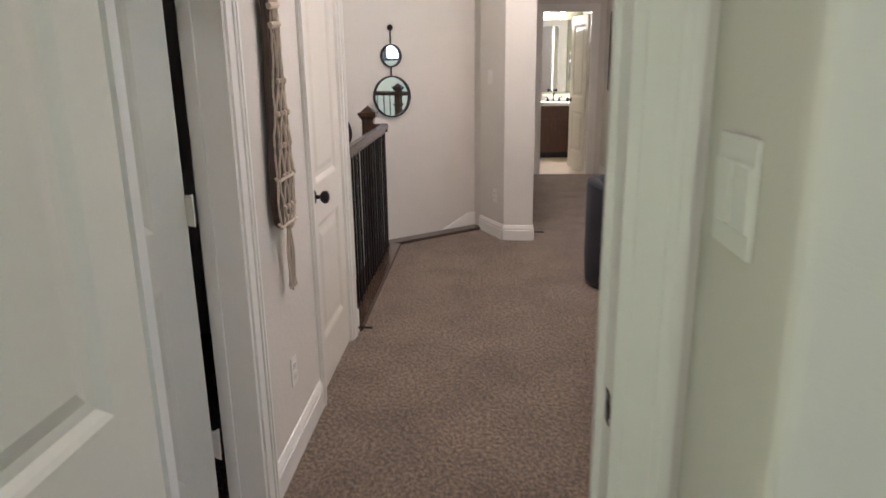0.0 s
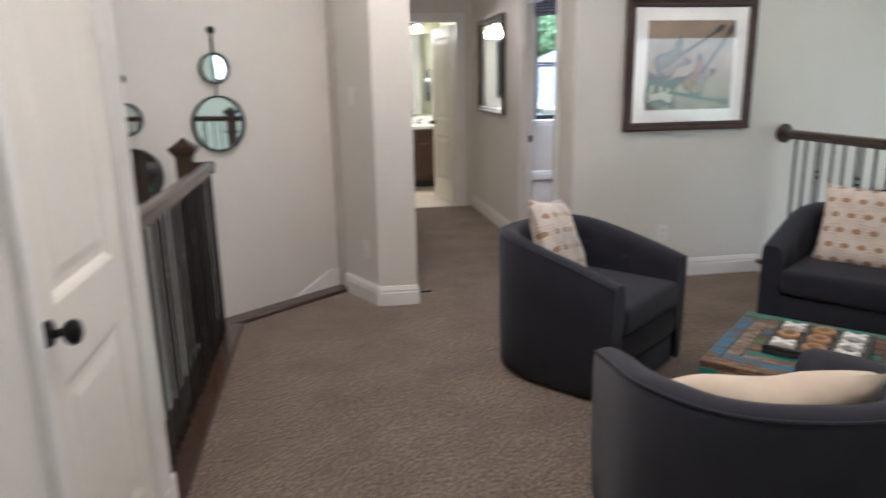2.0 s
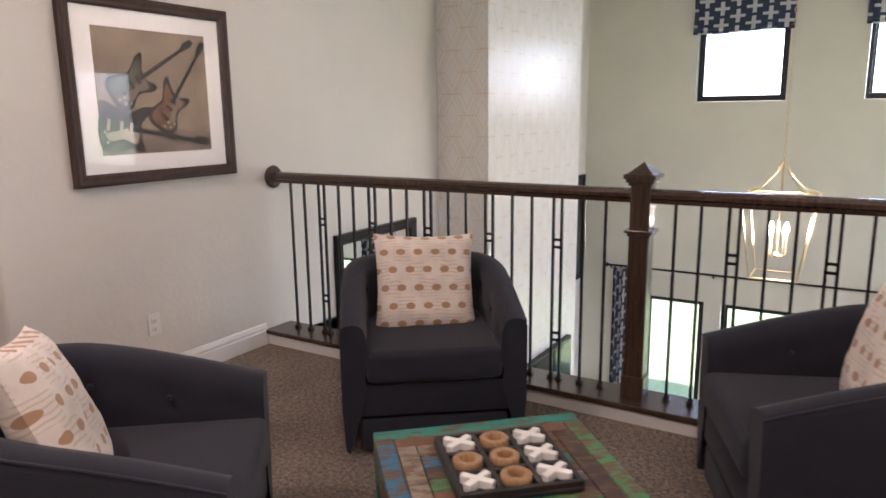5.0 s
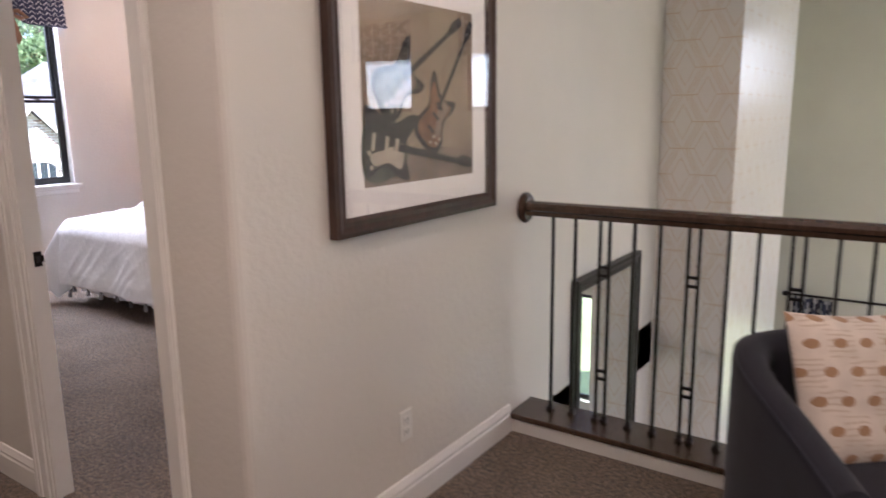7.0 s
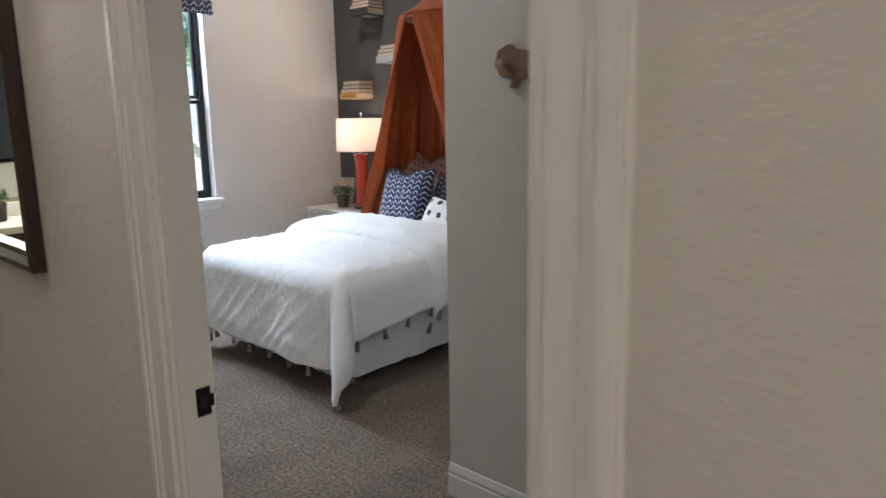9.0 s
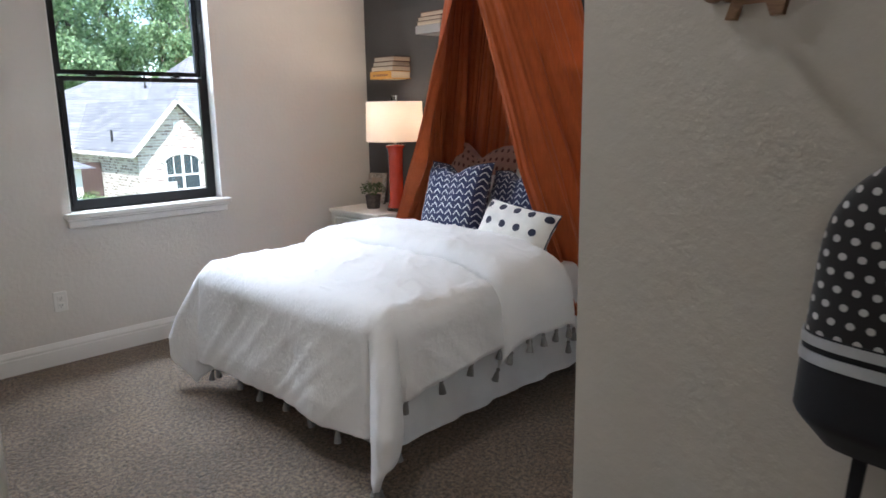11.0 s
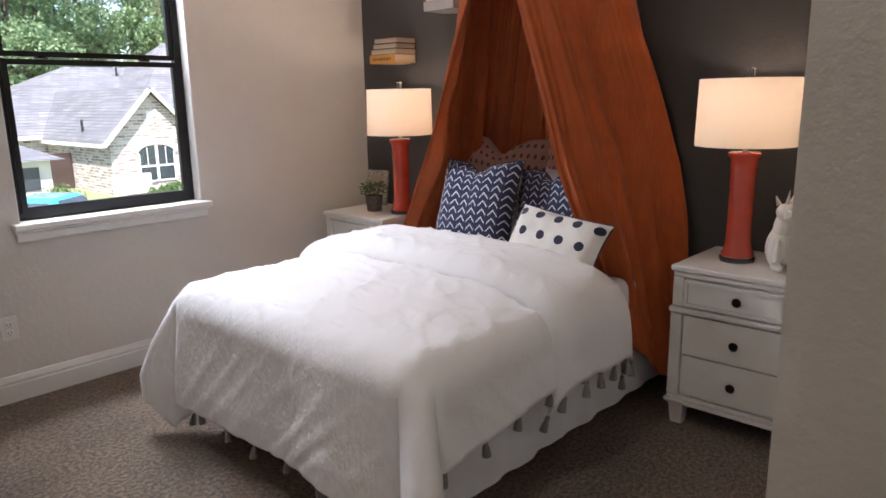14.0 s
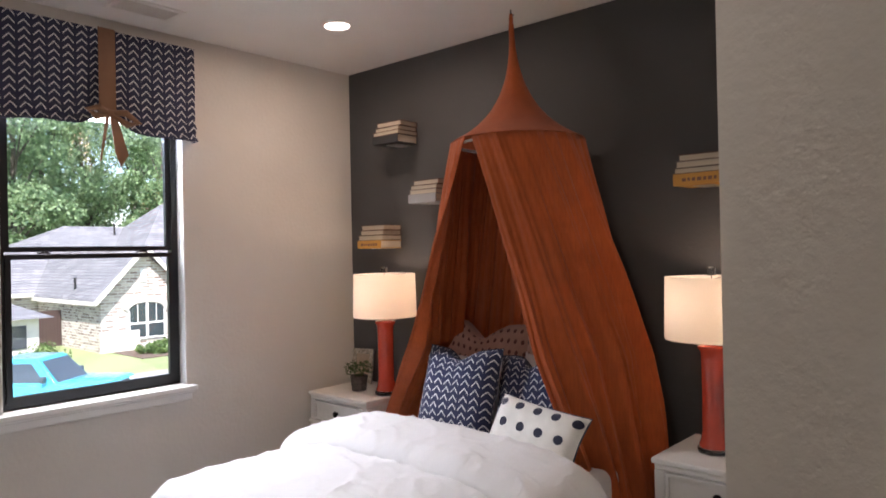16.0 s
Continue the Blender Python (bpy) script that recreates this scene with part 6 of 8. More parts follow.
potted_plant(4.60, 10.79, 0.712)
fr = thing("photo_frame", "small silver beaded photo frame on the nightstand", "photo frame", pose(4.775, 10.97, 0.712, 0, 0, -78) @ pose(0, 0, 0, -10))
part("border", boxes((-0.085, -0.055, -0.008, 0.008, 0, 0.235), (0.055, 0.085, -0.008, 0.008, 0, 0.235), (-0.055, 0.055, -0.008, 0.008, 0, 0.035), (-0.055, 0.055, -0.008, 0.008, 0.20, 0.235)), surface("silver_beaded", (0.45, 0.42, 0.36), 0.4, 0.5, 60, 0.5, 200, 0.6), fr)
part("photo", boxes((-0.055, 0.055, -0.002, 0.006, 0.035, 0.20)), PALE, fr)

fig = bmesh.new()
def blob(c, rx, ry, rz, m=None):
    q = bmesh.ops.create_uvsphere(fig, u_segments=18, v_segments=12, radius=1.0, matrix=Matrix.Translation(c) @ (m or Matrix.Identity(4)) @ Matrix.Diagonal((rx, ry, rz, 1)))
blob((0, 0, 0.085), 0.062, 0.055, 0.088)
blob((-0.012, 0, 0.17), 0.038, 0.036, 0.062)
blob((-0.03, 0, 0.235), 0.046, 0.036, 0.036)
blob((-0.072, 0, 0.226), 0.026, 0.023, 0.021)
for s in (-1, 1):
    blob((-0.055, s * 0.030, 0.018), 0.040, 0.020, 0.018)
    blob((-0.045, s * 0.026, 0.075), 0.020, 0.018, 0.055)
    cyl(fig, (-0.012, s * 0.022, 0.262), (-0.004, s * 0.034, 0.298), 0.011, 0.002, 8)
cyl(fig, (-0.036, 0, 0.265), (-0.048, 0, 0.325), 0.010, 0.001, 10)
blob((0.066, 0.0, 0.11), 0.018, 0.016, 0.05)
solo("unicorn_figurine", fig, surface("matt_white_ceramic", (0.74, 0.70, 0.62), 0.4, vary=0.04, relief=0.02), "white ceramic unicorn figurine on the nightstand", "figurine", True, pose(4.60, 8.335, 0.712, 0, 0, 38))

# -- floating book stacks --
# rose, cream and white boards are darkened to draw the gaps between books.
BOOKCOLS = {"ochre": (0.55, 0.28, 0.05), "black": (0.02, 0.02, 0.022), "grey": (0.38, 0.38, 0.40), "rose": (0.16, 0.075, 0.055), "cream": (0.12, 0.075, 0.05), "white": (0.30, 0.26, 0.22)}
BOOKM = {k: surface(k + "_book_cover", v, 0.55, scale=9, vary=0.06, relief=0.03) for k, v in BOOKCOLS.items()}
PAGES = surface("book_page_edges", (0.66, 0.58, 0.45), 0.8, scale=3, vary=0.1, fine=300, relief=0.3, stretch=(1, 1, 30))


def book(w, d, h, cover, m):
    b = thing("book", cover + " hardback book in a floating stack", "book", m, "floating book stacks")
    part("cover", boxes((-w / 2, w / 2, -d / 2, d / 2, 0, 0.0035), (-w / 2, w / 2, -d / 2, d / 2, h - 0.0035, h), (-w / 2, -w / 2 + 0.0035, -d / 2, d / 2, 0.0035, h - 0.0035)), BOOKM[cover], b)
    part("page_block", boxes((-w / 2 + 0.004, w / 2 - 0.006, -d / 2 + 0.004, d / 2 - 0.004, 0.0037, h - 0.0037)), PAGES, b)
    if cover == "ochre":
        bm = bmesh.new()
        x = -d * 0.34
        for L in (0.012, 0.018, 0.014, 0.02, 0.016, 0.012, 0.018):
            box(bm, -w / 2 - 0.0008, -w / 2 - 0.0001, x, x + L, h * 0.32, h * 0.62)
            x += L + 0.008
        part("title_bars", bm, BOOKM["rose"], b)
    return b


STACKS = [(10.61, 2.305, ["black", "rose", "cream", "rose"]), (10.285, 1.905, ["grey", "white", "cream", "rose"]), (10.77, 1.632, ["ochre", "cream", "cream", "rose"]), (8.585, 1.880, ["ochre", "cream", "white", "rose"])]
rnd = random.Random(21)
for yc, z, covers in STACKS:
    sh = thing("floating_shelf_bracket", "small hidden metal bracket under the books", "shelf", pose(4.888, yc, z))
    part("plate", boxes((-0.13, 0.0, -0.05, 0.05, -0.003, -0.0005), (-0.003, 0.0, -0.05, 0.05, -0.0005, 0.10)), surface("steel_plate", (0.5, 0.5, 0.5), 0.4, 0.8, relief=0) if "steel_plate" not in bpy.data.materials else bpy.data.materials["steel_plate"], sh)
    zz = z
    for k, cv in enumerate(covers):
        h = 0.052 if k == 0 else rnd.uniform(0.026, 0.034)
        w = 0.185 - 0.008 * k + rnd.uniform(-0.004, 0.004)
        d = 0.235 - 0.006 * k + rnd.uniform(-0.006, 0.004)
        book(w, d, h, cv, pose(4.884 - w / 2, yc + rnd.uniform(-0.008, 0.008), zz, 0, 0, rnd.uniform(-2.0, 2.0) + (0 if k == 0 else 180)))
        zz += h + 0.0006


# -- ceiling fittings --
LENS = glow("lit_lens", (1.0, 0.92, 0.80), 5)


def downlight(x, y):
    d = thing("downlight", "round recessed ceiling downlight, lit", "ceiling light", pose(x, y, H), "recessed downlights")
    part("lens", lathe([(0.0, -0.003), (0.066, -0.003), (0.066, -0.0012), (0.0, -0.0012)], 36), LENS, d, "glowing lens")
    part("trim_ring", lathe([(0.068, -0.001), (0.095, -0.001), (0.096, -0.005), (0.072, -0.011), (0.068, -0.001)], 36), WHITEPLASTIC, d, "", True)
    return d


# The fitting at (-0.2, -0.6) is likewise out of view and added.
# The fitting at (2.3, 8.6) is unseen, added with its fill lamp.
for dx, dy in DOWNLIGHTS + [(4.126, 10.371), (2.3, 8.6), (-0.2, -0.6)]:
    downlight(dx, dy)
vent = thing("ceiling_vent", "white slatted ceiling air vent", "vent", pose(3.27, 10.86, H, 0, 0, 0))
part("frame", boxes((-0.17, 0.17, -0.10, -0.075, -0.010, -0.001), (-0.17, 0.17, 0.075, 0.10, -0.010, -0.001), (-0.17, -0.145, -0.075, 0.075, -0.010, -0.001), (0.145, 0.17, -0.075, 0.075, -0.010, -0.001)), WHITEPLASTIC, vent)
for i in range(9):
    y = -0.066 + 0.0165 * i
    part("slat", boxes((-0.145, 0.145, y - 0.0015, y + 0.0015, -0.011, -0.001)), WHITEPLASTIC, vent)
part("duct", boxes((-0.144, 0.144, -0.074, 0.074, -0.0022, -0.0008)), DARKSLOT, vent)

# -- wooden animal hooks and backpack --
TOYWOOD = wood("oiled_toy_wood", (0.20, 0.11, 0.06), (0.33, 0.20, 0.11), 0.55, 5, (3, 3, 12), coat=0.05)
PEGW = wood("pale_peg_wood", (0.40, 0.28, 0.17), (0.55, 0.40, 0.26), 0.5)


def hook_shape(name, outline, peg, label, at, extra=()):
    """Cut-out animal in the xz plane, flat on the wall, front towards -y."""
    h = thing(name, label, "wall hook", at)
    part("cut_out", prism(outline, 0.016, pose(0, 0, 0, 90), 0.003), TOYWOOD, h)
    part("peg", lathe([(0.010, 0), (0.010, -0.028), (0.017, -0.034), (0.018, -0.042), (0.010, -0.048), (0, -0.048)], 18, (peg[0], -0.016, peg[1]), "Y"), PEGW, h, "round wooden peg", True)
    for pts, rad, mt in extra:
        part("cord_detail", tube(pts, rad, 6), mt, h)
    return h


mane = [(-0.035 + (0.045 + 0.010 * abs(math.sin(3.5 * (a - 1.047)))) * math.cos(a), 0.012 + (0.045 + 0.010 * abs(math.sin(3.5 * (a - 1.047)))) * math.sin(a)) for a in [radians(60 + 6 * i) for i in range(41)]]
lion = mane + [(-0.028, -0.07), (-0.008, -0.072), (0.0, -0.045), (0.045, -0.045), (0.05, -0.07), (0.072, -0.07), (0.08, -0.03), (0.098, -0.028), (0.095, -0.01), (0.07, 0.028), (0.03, 0.045)]
hook_shape("lion_hook", lion, (-0.035, 0.0), "wooden lion-shaped wall hook", pose(2.683, 7.44, 1.625, 0, 0, -90), [([(0.085, -0.01, 0.0), (0.105, -0.01, 0.01), (0.112, -0.012, 0.032)], 0.003, DARKSLOT)])
gir = rounded([(-0.115, 0.082), (-0.099, 0.062), (-0.069, 0.068), (-0.065, 0.019), (-0.081, -0.053), (-0.087, -0.144), (0.0, -0.15), (0.088, -0.144), (0.110, -0.065), (0.100, -0.031),
               (0.064, -0.011), (0.016, 0.005), (-0.011, 0.031), (-0.018, 0.089), (0.018, 0.113), (-0.018, 0.122), (-0.051, 0.128), (-0.087, 0.140), (-0.079, 0.121), (-0.099, 0.104)], 4)
ele = [(-0.10, -0.01), (-0.085, 0.03), (-0.05, 0.045), (0.02, 0.05), (0.075, 0.035), (0.098, 0.0), (0.095, -0.06), (0.06, -0.06), (0.055, -0.03), (0.02, -0.03), (0.015, -0.06), (-0.02, -0.06), (-0.025, -0.03), (-0.055, -0.04), (-0.09, -0.045)]
hook_shape("hippo_hook", ele, (0.0, 0.0), "wooden hippo-shaped wall hook", pose(2.683, 6.825, 1.665, 0, 0, -90))
hook_shape("giraffe_hook", gir, (0.005, -0.07), "wooden giraffe-shaped wall hook", pose(2.683, 7.09, 1.478, 0, 0, -90), [([(-0.044, -0.01, 0.122), (-0.034, -0.012, 0.158)], 0.0035, DARKSLOT), ([(-0.024, -0.01, 0.118), (0.006, -0.012, 0.134)], 0.0035, DARKSLOT), ([(0.104, -0.01, -0.098), (0.125, -0.012, -0.094), (0.146, -0.012, -0.074)], 0.003, DARKSLOT)])

PACKDOT = pattern_mat("black_canvas_white_dots", "dots", (0.010, 0.010, 0.013), (0.62, 0.62, 0.62), 34, 38, rough=0.75)
PACKBASE = fabric("black_canvas", (0.010, 0.012, 0.018), 600, 0.15, 0.25, 0.15)
REFLECT = surface("silver_reflective_tape", (0.55, 0.58, 0.62), 0.3, 0.5, 20, 0.1, relief=0.02)
pk = thing("backpack", "black backpack with white dots hanging from a hook", "backpack", pose(2.660, 7.108, 0.835, 0, 0, -90) @ pose(0, 0, 0, 0, 3, 0))


def pack_body(z0, z1, inset, uvs=True):
    """A slice of the bag's stuffed body: half-width, depth by height."""
    bm = bmesh.new()
    nz, na = 22, 34
    ring, quads, run_of = [], [], []
    Hh = 0.50
    for k in range(nz + 1):
        z = z0 + (z1 - z0) * k / nz
        q = z / Hh
        hw = 0.181 * (1 - 0.10 * (q - 0.25) ** 2) * min(1, math.sqrt(max(0.0, 1 - max(0, (q - 0.62) / 0.385) ** 2.6))) * (1 - 0.35 * max(0, 0.12 - q) / 0.12 * 0.8)
        dp = 0.105 * (1.0 - 0.35 * q) * min(1, math.sqrt(max(0.02, 1 - max(0, (q - 0.7) / 0.31) ** 2))) * (1 - 0.4 * max(0, 0.10 - q) / 0.10)
        row = []
        for i in range(na + 1):
            a = math.pi * i / na
            x = -(hw + inset) * math.copysign(abs(math.cos(a)) ** 0.55, math.cos(a))
            y = -(dp + inset) * abs(math.sin(a)) ** 0.55
            wob = 0.002 * noise.noise(Vector((x * 14, z * 14, 2)))
            row.append(bm.verts.new((x, y - wob * math.sin(a), z)))
        ring.append(row)
        run = [0.0]
        for p, n in zip(row, row[1:]):
            run.append(run[-1] + (n.co - p.co).length)
        run_of.append([r - run[-1] / 2 for r in run])
    for k in range(nz):
        for i in range(na):
            uvq = [(run_of[k + dk][i + di], z0 + (z1 - z0) * (k + dk) / nz) for di, dk in ((0, 0), (1, 0), (1, 1), (0, 1))]
            quads.append(([ring[k][i], ring[k][i + 1], ring[k + 1][i + 1], ring[k + 1][i]], uvq))
    uv_grid(bm, quads)
    try:
        bm.faces.new(ring[0])
        bm.faces.new(ring[-1][::-1])
    except ValueError:
        pass
    bmesh.ops.recalc_face_normals(bm, faces=bm.faces)
    return bm


part("bag_top", pack_body(0.196, 0.498, 0.0), PACKDOT, pk, "black canvas with white dots", True)
part("bag_base", pack_body(0.0, 0.1955, 0.001), PACKBASE, pk, "plain black base", True)
part("stripe", pack_body(0.148, 0.166, 0.004), REFLECT, pk, "silver reflective stripe", True)
part("stripe", pack_body(0.177, 0.193, 0.004), REFLECT, pk, "silver reflective stripe", True)
part("zip", tube([(-0.17 * math.cos(radians(a)), -0.030, 0.27 + 0.225 * math.sin(radians(a))) for a in range(0, 181, 12)], 0.005, 6), DARKSLOT, pk)
lab = part("label_patch", boxes((-0.024, 0.024, -0.094, -0.088, 0.385, 0.425)), WHITEPLASTIC, pk, "small white label")
part("label_bars", boxes((-0.016, 0.016, -0.0945, -0.0941, 0.412, 0.418), (-0.012, 0.012, -0.0945, -0.0941, 0.400, 0.404), (-0.010, 0.010, -0.0945, -0.0941, 0.392, 0.395)), REFLECT, lab)
part("carry_loop", tube([(-0.045, -0.02, 0.485), (-0.042, -0.025, 0.535), (-0.02, -0.03, 0.57), (0.005, -0.032, 0.578), (0.025, -0.03, 0.565), (0.042, -0.025, 0.53), (0.045, -0.02, 0.485)], 0.009, 8), PACKBASE, pk)
for x, L in ((-0.068, 0.215), (0.140, 0.262)):
    part("strap", prism([(-0.012, 0), (0.012, 0), (0.008, -L * 0.5), (0.012, -L), (-0.010, -L), (-0.013, -L * 0.5)], 0.006, Matrix.Translation((x, -0.018, 0.02)) @ pose(0, 0, 0, 90)), PACKBASE, pk, "dangling black strap")

# ---- bathroom ----
CHERRY = wood("cherry_vanity_wood", (0.045, 0.016, 0.009), (0.11, 0.042, 0.022), 0.35, 4)
vanity = thing("bathroom_vanity", "cherry wood vanity cabinet with panel doors", "vanity", pose(0.62, 11.2, 0))
part("carcass", rbox(-0.75, 0.66, -0.28, 0.28, 0.09, 0.80, 0.004), CHERRY, vanity)
part("toe_kick", boxes((-0.74, 0.65, -0.22, 0.27, 0, 0.09)), DARKSLOT, vanity)
for i in range(4):
    x0 = -0.74 + 0.348 * i
    d = part("door", rbox(x0 + 0.008, x0 + 0.338, -0.302, -0.281, 0.11, 0.60, 0.004), CHERRY, vanity)
    part("door_panel", rbox(x0 + 0.07, x0 + 0.276, -0.308, -0.3022, 0.175, 0.535, 0.003), CHERRY, d)
    part("drawer", rbox(x0 + 0.008, x0 + 0.338, -0.302, -0.281, 0.615, 0.785, 0.004), CHERRY, vanity)
solo("vanity_worktop", join(rbox(-0.16, 1.31, 10.89, 11.495, 0.80, 0.845, 0.006), rbox(-0.16, 1.31, 11.465, 11.495, 0.846, 0.945, 0.004)), surface("white_cultured_marble", (0.78, 0.77, 0.73), 0.18, vary=0.04, relief=0), "white moulded vanity top with a backsplash", "worktop")
fau = thing("faucet", "dark bronze two-handle bathroom faucet", "faucet", pose(0.93, 11.33, 0.846))
part("spout", tube([(0, 0, 0), (0, 0, 0.10), (0, -0.02, 0.135), (0, -0.06, 0.14), (0, -0.10, 0.115)], [0.016, 0.013, 0.012, 0.011, 0.010], 10), BRONZE, fau)
for s in (-1, 1):
    part("handle", join(lathe([(0.018, 0), (0.016, 0.03), (0.010, 0.05), (0.012, 0.06), (0, 0.064)], 14, (s * 0.09, 0, 0)), tube([(s * 0.09, 0, 0.055), (s * 0.14, -0.01, 0.07)], 0.006, 8)), BRONZE, fau)
bmir = thing("bathroom_mirror", "large frameless bathroom mirror above the vanity", "mirror", pose(0.55, 11.498, 1.58))
part("mirror_glass", boxes((-0.70, 0.78, -0.008, -0.001, -0.60, 0.50)), MIRROR, bmir)
bl = thing("vanity_light", "bathroom wall light with frosted glass shades, lit", "wall light", pose(0.80, 11.49, 2.22))
part("backplate", rbox(-0.34, 0.34, -0.03, 0.0, -0.03, 0.03, 0.004), BRONZE, bl)
for i in range(3):
    x = -0.24 + 0.24 * i
    part("arm", tube([(x, -0.03, 0), (x, -0.09, 0.01), (x, -0.10, -0.02)], 0.007, 8), BRONZE, bl)
    part("glass_shade", lathe([(0.030, 0), (0.045, -0.03), (0.055, -0.11), (0.050, -0.11), (0.0, -0.10)], 20, (x, -0.10, -0.02)), glow("frosted_glass_lit" if i == 0 else "frosted_glass_lit_b", (1.0, 0.86, 0.62), 5), bl, "", True)
lamp("vanity_light_glow", "AREA", look((0.80, 11.30, 2.05), (0.8, 10.4, 0.6)), 11, (1.0, 0.86, 0.66), size=0.7, size_y=0.15)
potted_plant(0.62, 11.25, 0.846, 0.05, 0.12, 0.08, 5)
tw = thing("towel_ring", "dark towel with white bands hanging from a bronze hook", "towel", pose(1.357, 10.55, 1.55, 0, 0, -90))
part("hook", join(lathe([(0.025, 0), (0.022, -0.012), (0.010, -0.02), (0.009, -0.06), (0, -0.062)], 14, (0, 0, 0.06), "Y"),), BRONZE, tw)
part("towel", rbox(-0.09, 0.09, -0.065, -0.012, -0.42, 0.04, 0.02, 3), fabric("black_towel", (0.012, 0.012, 0.014), 300, 0.2, 0.6), tw, "black towel")
part("band", rbox(-0.092, 0.092, -0.067, -0.010, -0.12, -0.07, 0.01, 2), LINEN, tw, "white towel band")
art2 = framed("framed_print", 0.46, 0.95, 0.03, 0.02, IRON, "tall dark framed bathroom print", "picture", pose(-0.2, 9.475, 1.6, 0, 0, 180))
part("print", boxes((-0.20, 0.20, -0.012, -0.006, -0.44, 0.44)), surface("charcoal_print", (0.03, 0.035, 0.045), 0.5, vary=0.4), art2)

# ---- living room below ----
def gold_line_tile(name):
    """White tile inlaid with gold: staggered dashes, a lozenge in every gap, three slanting lines between lozenges."""
    m, nt, b = node_mat(name)
    tc = nt.nodes.new("ShaderNodeTexCoord")
    s = nt.nodes.new("ShaderNodeSeparateXYZ")
    nt.links.new(tc.outputs["Object"], s.inputs["Vector"])
    wide, row = 0.285, 0.172
    a = math_node(nt, "MULTIPLY", math_node(nt, "ADD", s.outputs["X"], s.outputs["Y"]), 1 / wide)
    z = math_node(nt, "MULTIPLY", s.outputs["Z"], 0.5 / row)

    def fold(v):
        return math_node(nt, "ABSOLUTE", math_node(nt, "SUBTRACT", math_node(nt, "FRACT", v), 0.5))

    dx, dz = fold(a), math_node(nt, "MULTIPLY", fold(z), 2.0)
    d = math_node(nt, "ADD", math_node(nt, "MULTIPLY", dx, 1 / 0.21), math_node(nt, "MULTIPLY", dz, 1 / 0.65))
    mask = None
    for k in (1.0, 1.66, 1.96, 2.26, 2.92):
        e = math_node(nt, "LESS_THAN", math_node(nt, "ABSOLUTE", math_node(nt, "SUBTRACT", d, k)), 0.030)
        mask = e if mask is None else math_node(nt, "MAXIMUM", mask, e)
    low = math_node(nt, "MULTIPLY", math_node(nt, "LESS_THAN", dz, 0.014), math_node(nt, "GREATER_THAN", dx, 0.21))
    top = math_node(nt, "MULTIPLY", math_node(nt, "GREATER_THAN", dz, 0.986), math_node(nt, "LESS_THAN", dx, 0.29))
    mask = math_node(nt, "MAXIMUM", mask, math_node(nt, "MAXIMUM", low, top))
    nt.links.new(mixc(nt, mask, (0.76, 0.74, 0.70), (0.62, 0.50, 0.36)), b.inputs["Base Color"])
    nt.links.new(math_node(nt, "MULTIPLY", mask, 0.8), b.inputs["Metallic"])
    b.inputs["Roughness"].default_value = 0.30
    bump(nt, b, mask, 0.3, 0.001)
    return m


struct("chimney_breast", boxes((4.915, 7.0, 5.578, 6.058, G, H)), gold_line_tile("white_tile_gold_lines"), "tall chimney breast in white tile with gold geometric lines", "wall")
tv = thing("television", "large black flat television on the chimney breast", "television", pose(5.95, 5.576, -1.45))
part("housing", rbox(-0.80, 0.80, -0.06, 0.0, -0.47, 0.47, 0.006), IRON, tv)
SCREEN, _nt, _b = node_mat("dark_glossy_screen")
_b.inputs["Base Color"].default_value = (0.006, 0.007, 0.009, 1)
_b.inputs["Roughness"].default_value = 0.08
part("screen", boxes((-0.785, 0.785, -0.0615, -0.0602, -0.455, 0.455)), SCREEN, tv)
lm = framed("wall_mirror", 0.985, 1.30, 0.075, 0.04, IRON, "black framed mirror on the wall below the loft", "mirror", pose(4.02, 6.058, -0.075))
part("mirror_glass", boxes((-0.42, 0.42, -0.014, -0.006, -0.58, 0.58)), MIRROR, lm)
la = framed("framed_print", 0.74, 1.35, 0.06, 0.035, IRON, "tall black framed print near the windows", "picture", pose(8.11, 6.058, -0.075))
part("print", boxes((-0.31, 0.31, -0.014, -0.006, -0.62, 0.62)), surface("charcoal_green_print", (0.05, 0.055, 0.05), 0.4, vary=0.4), la)

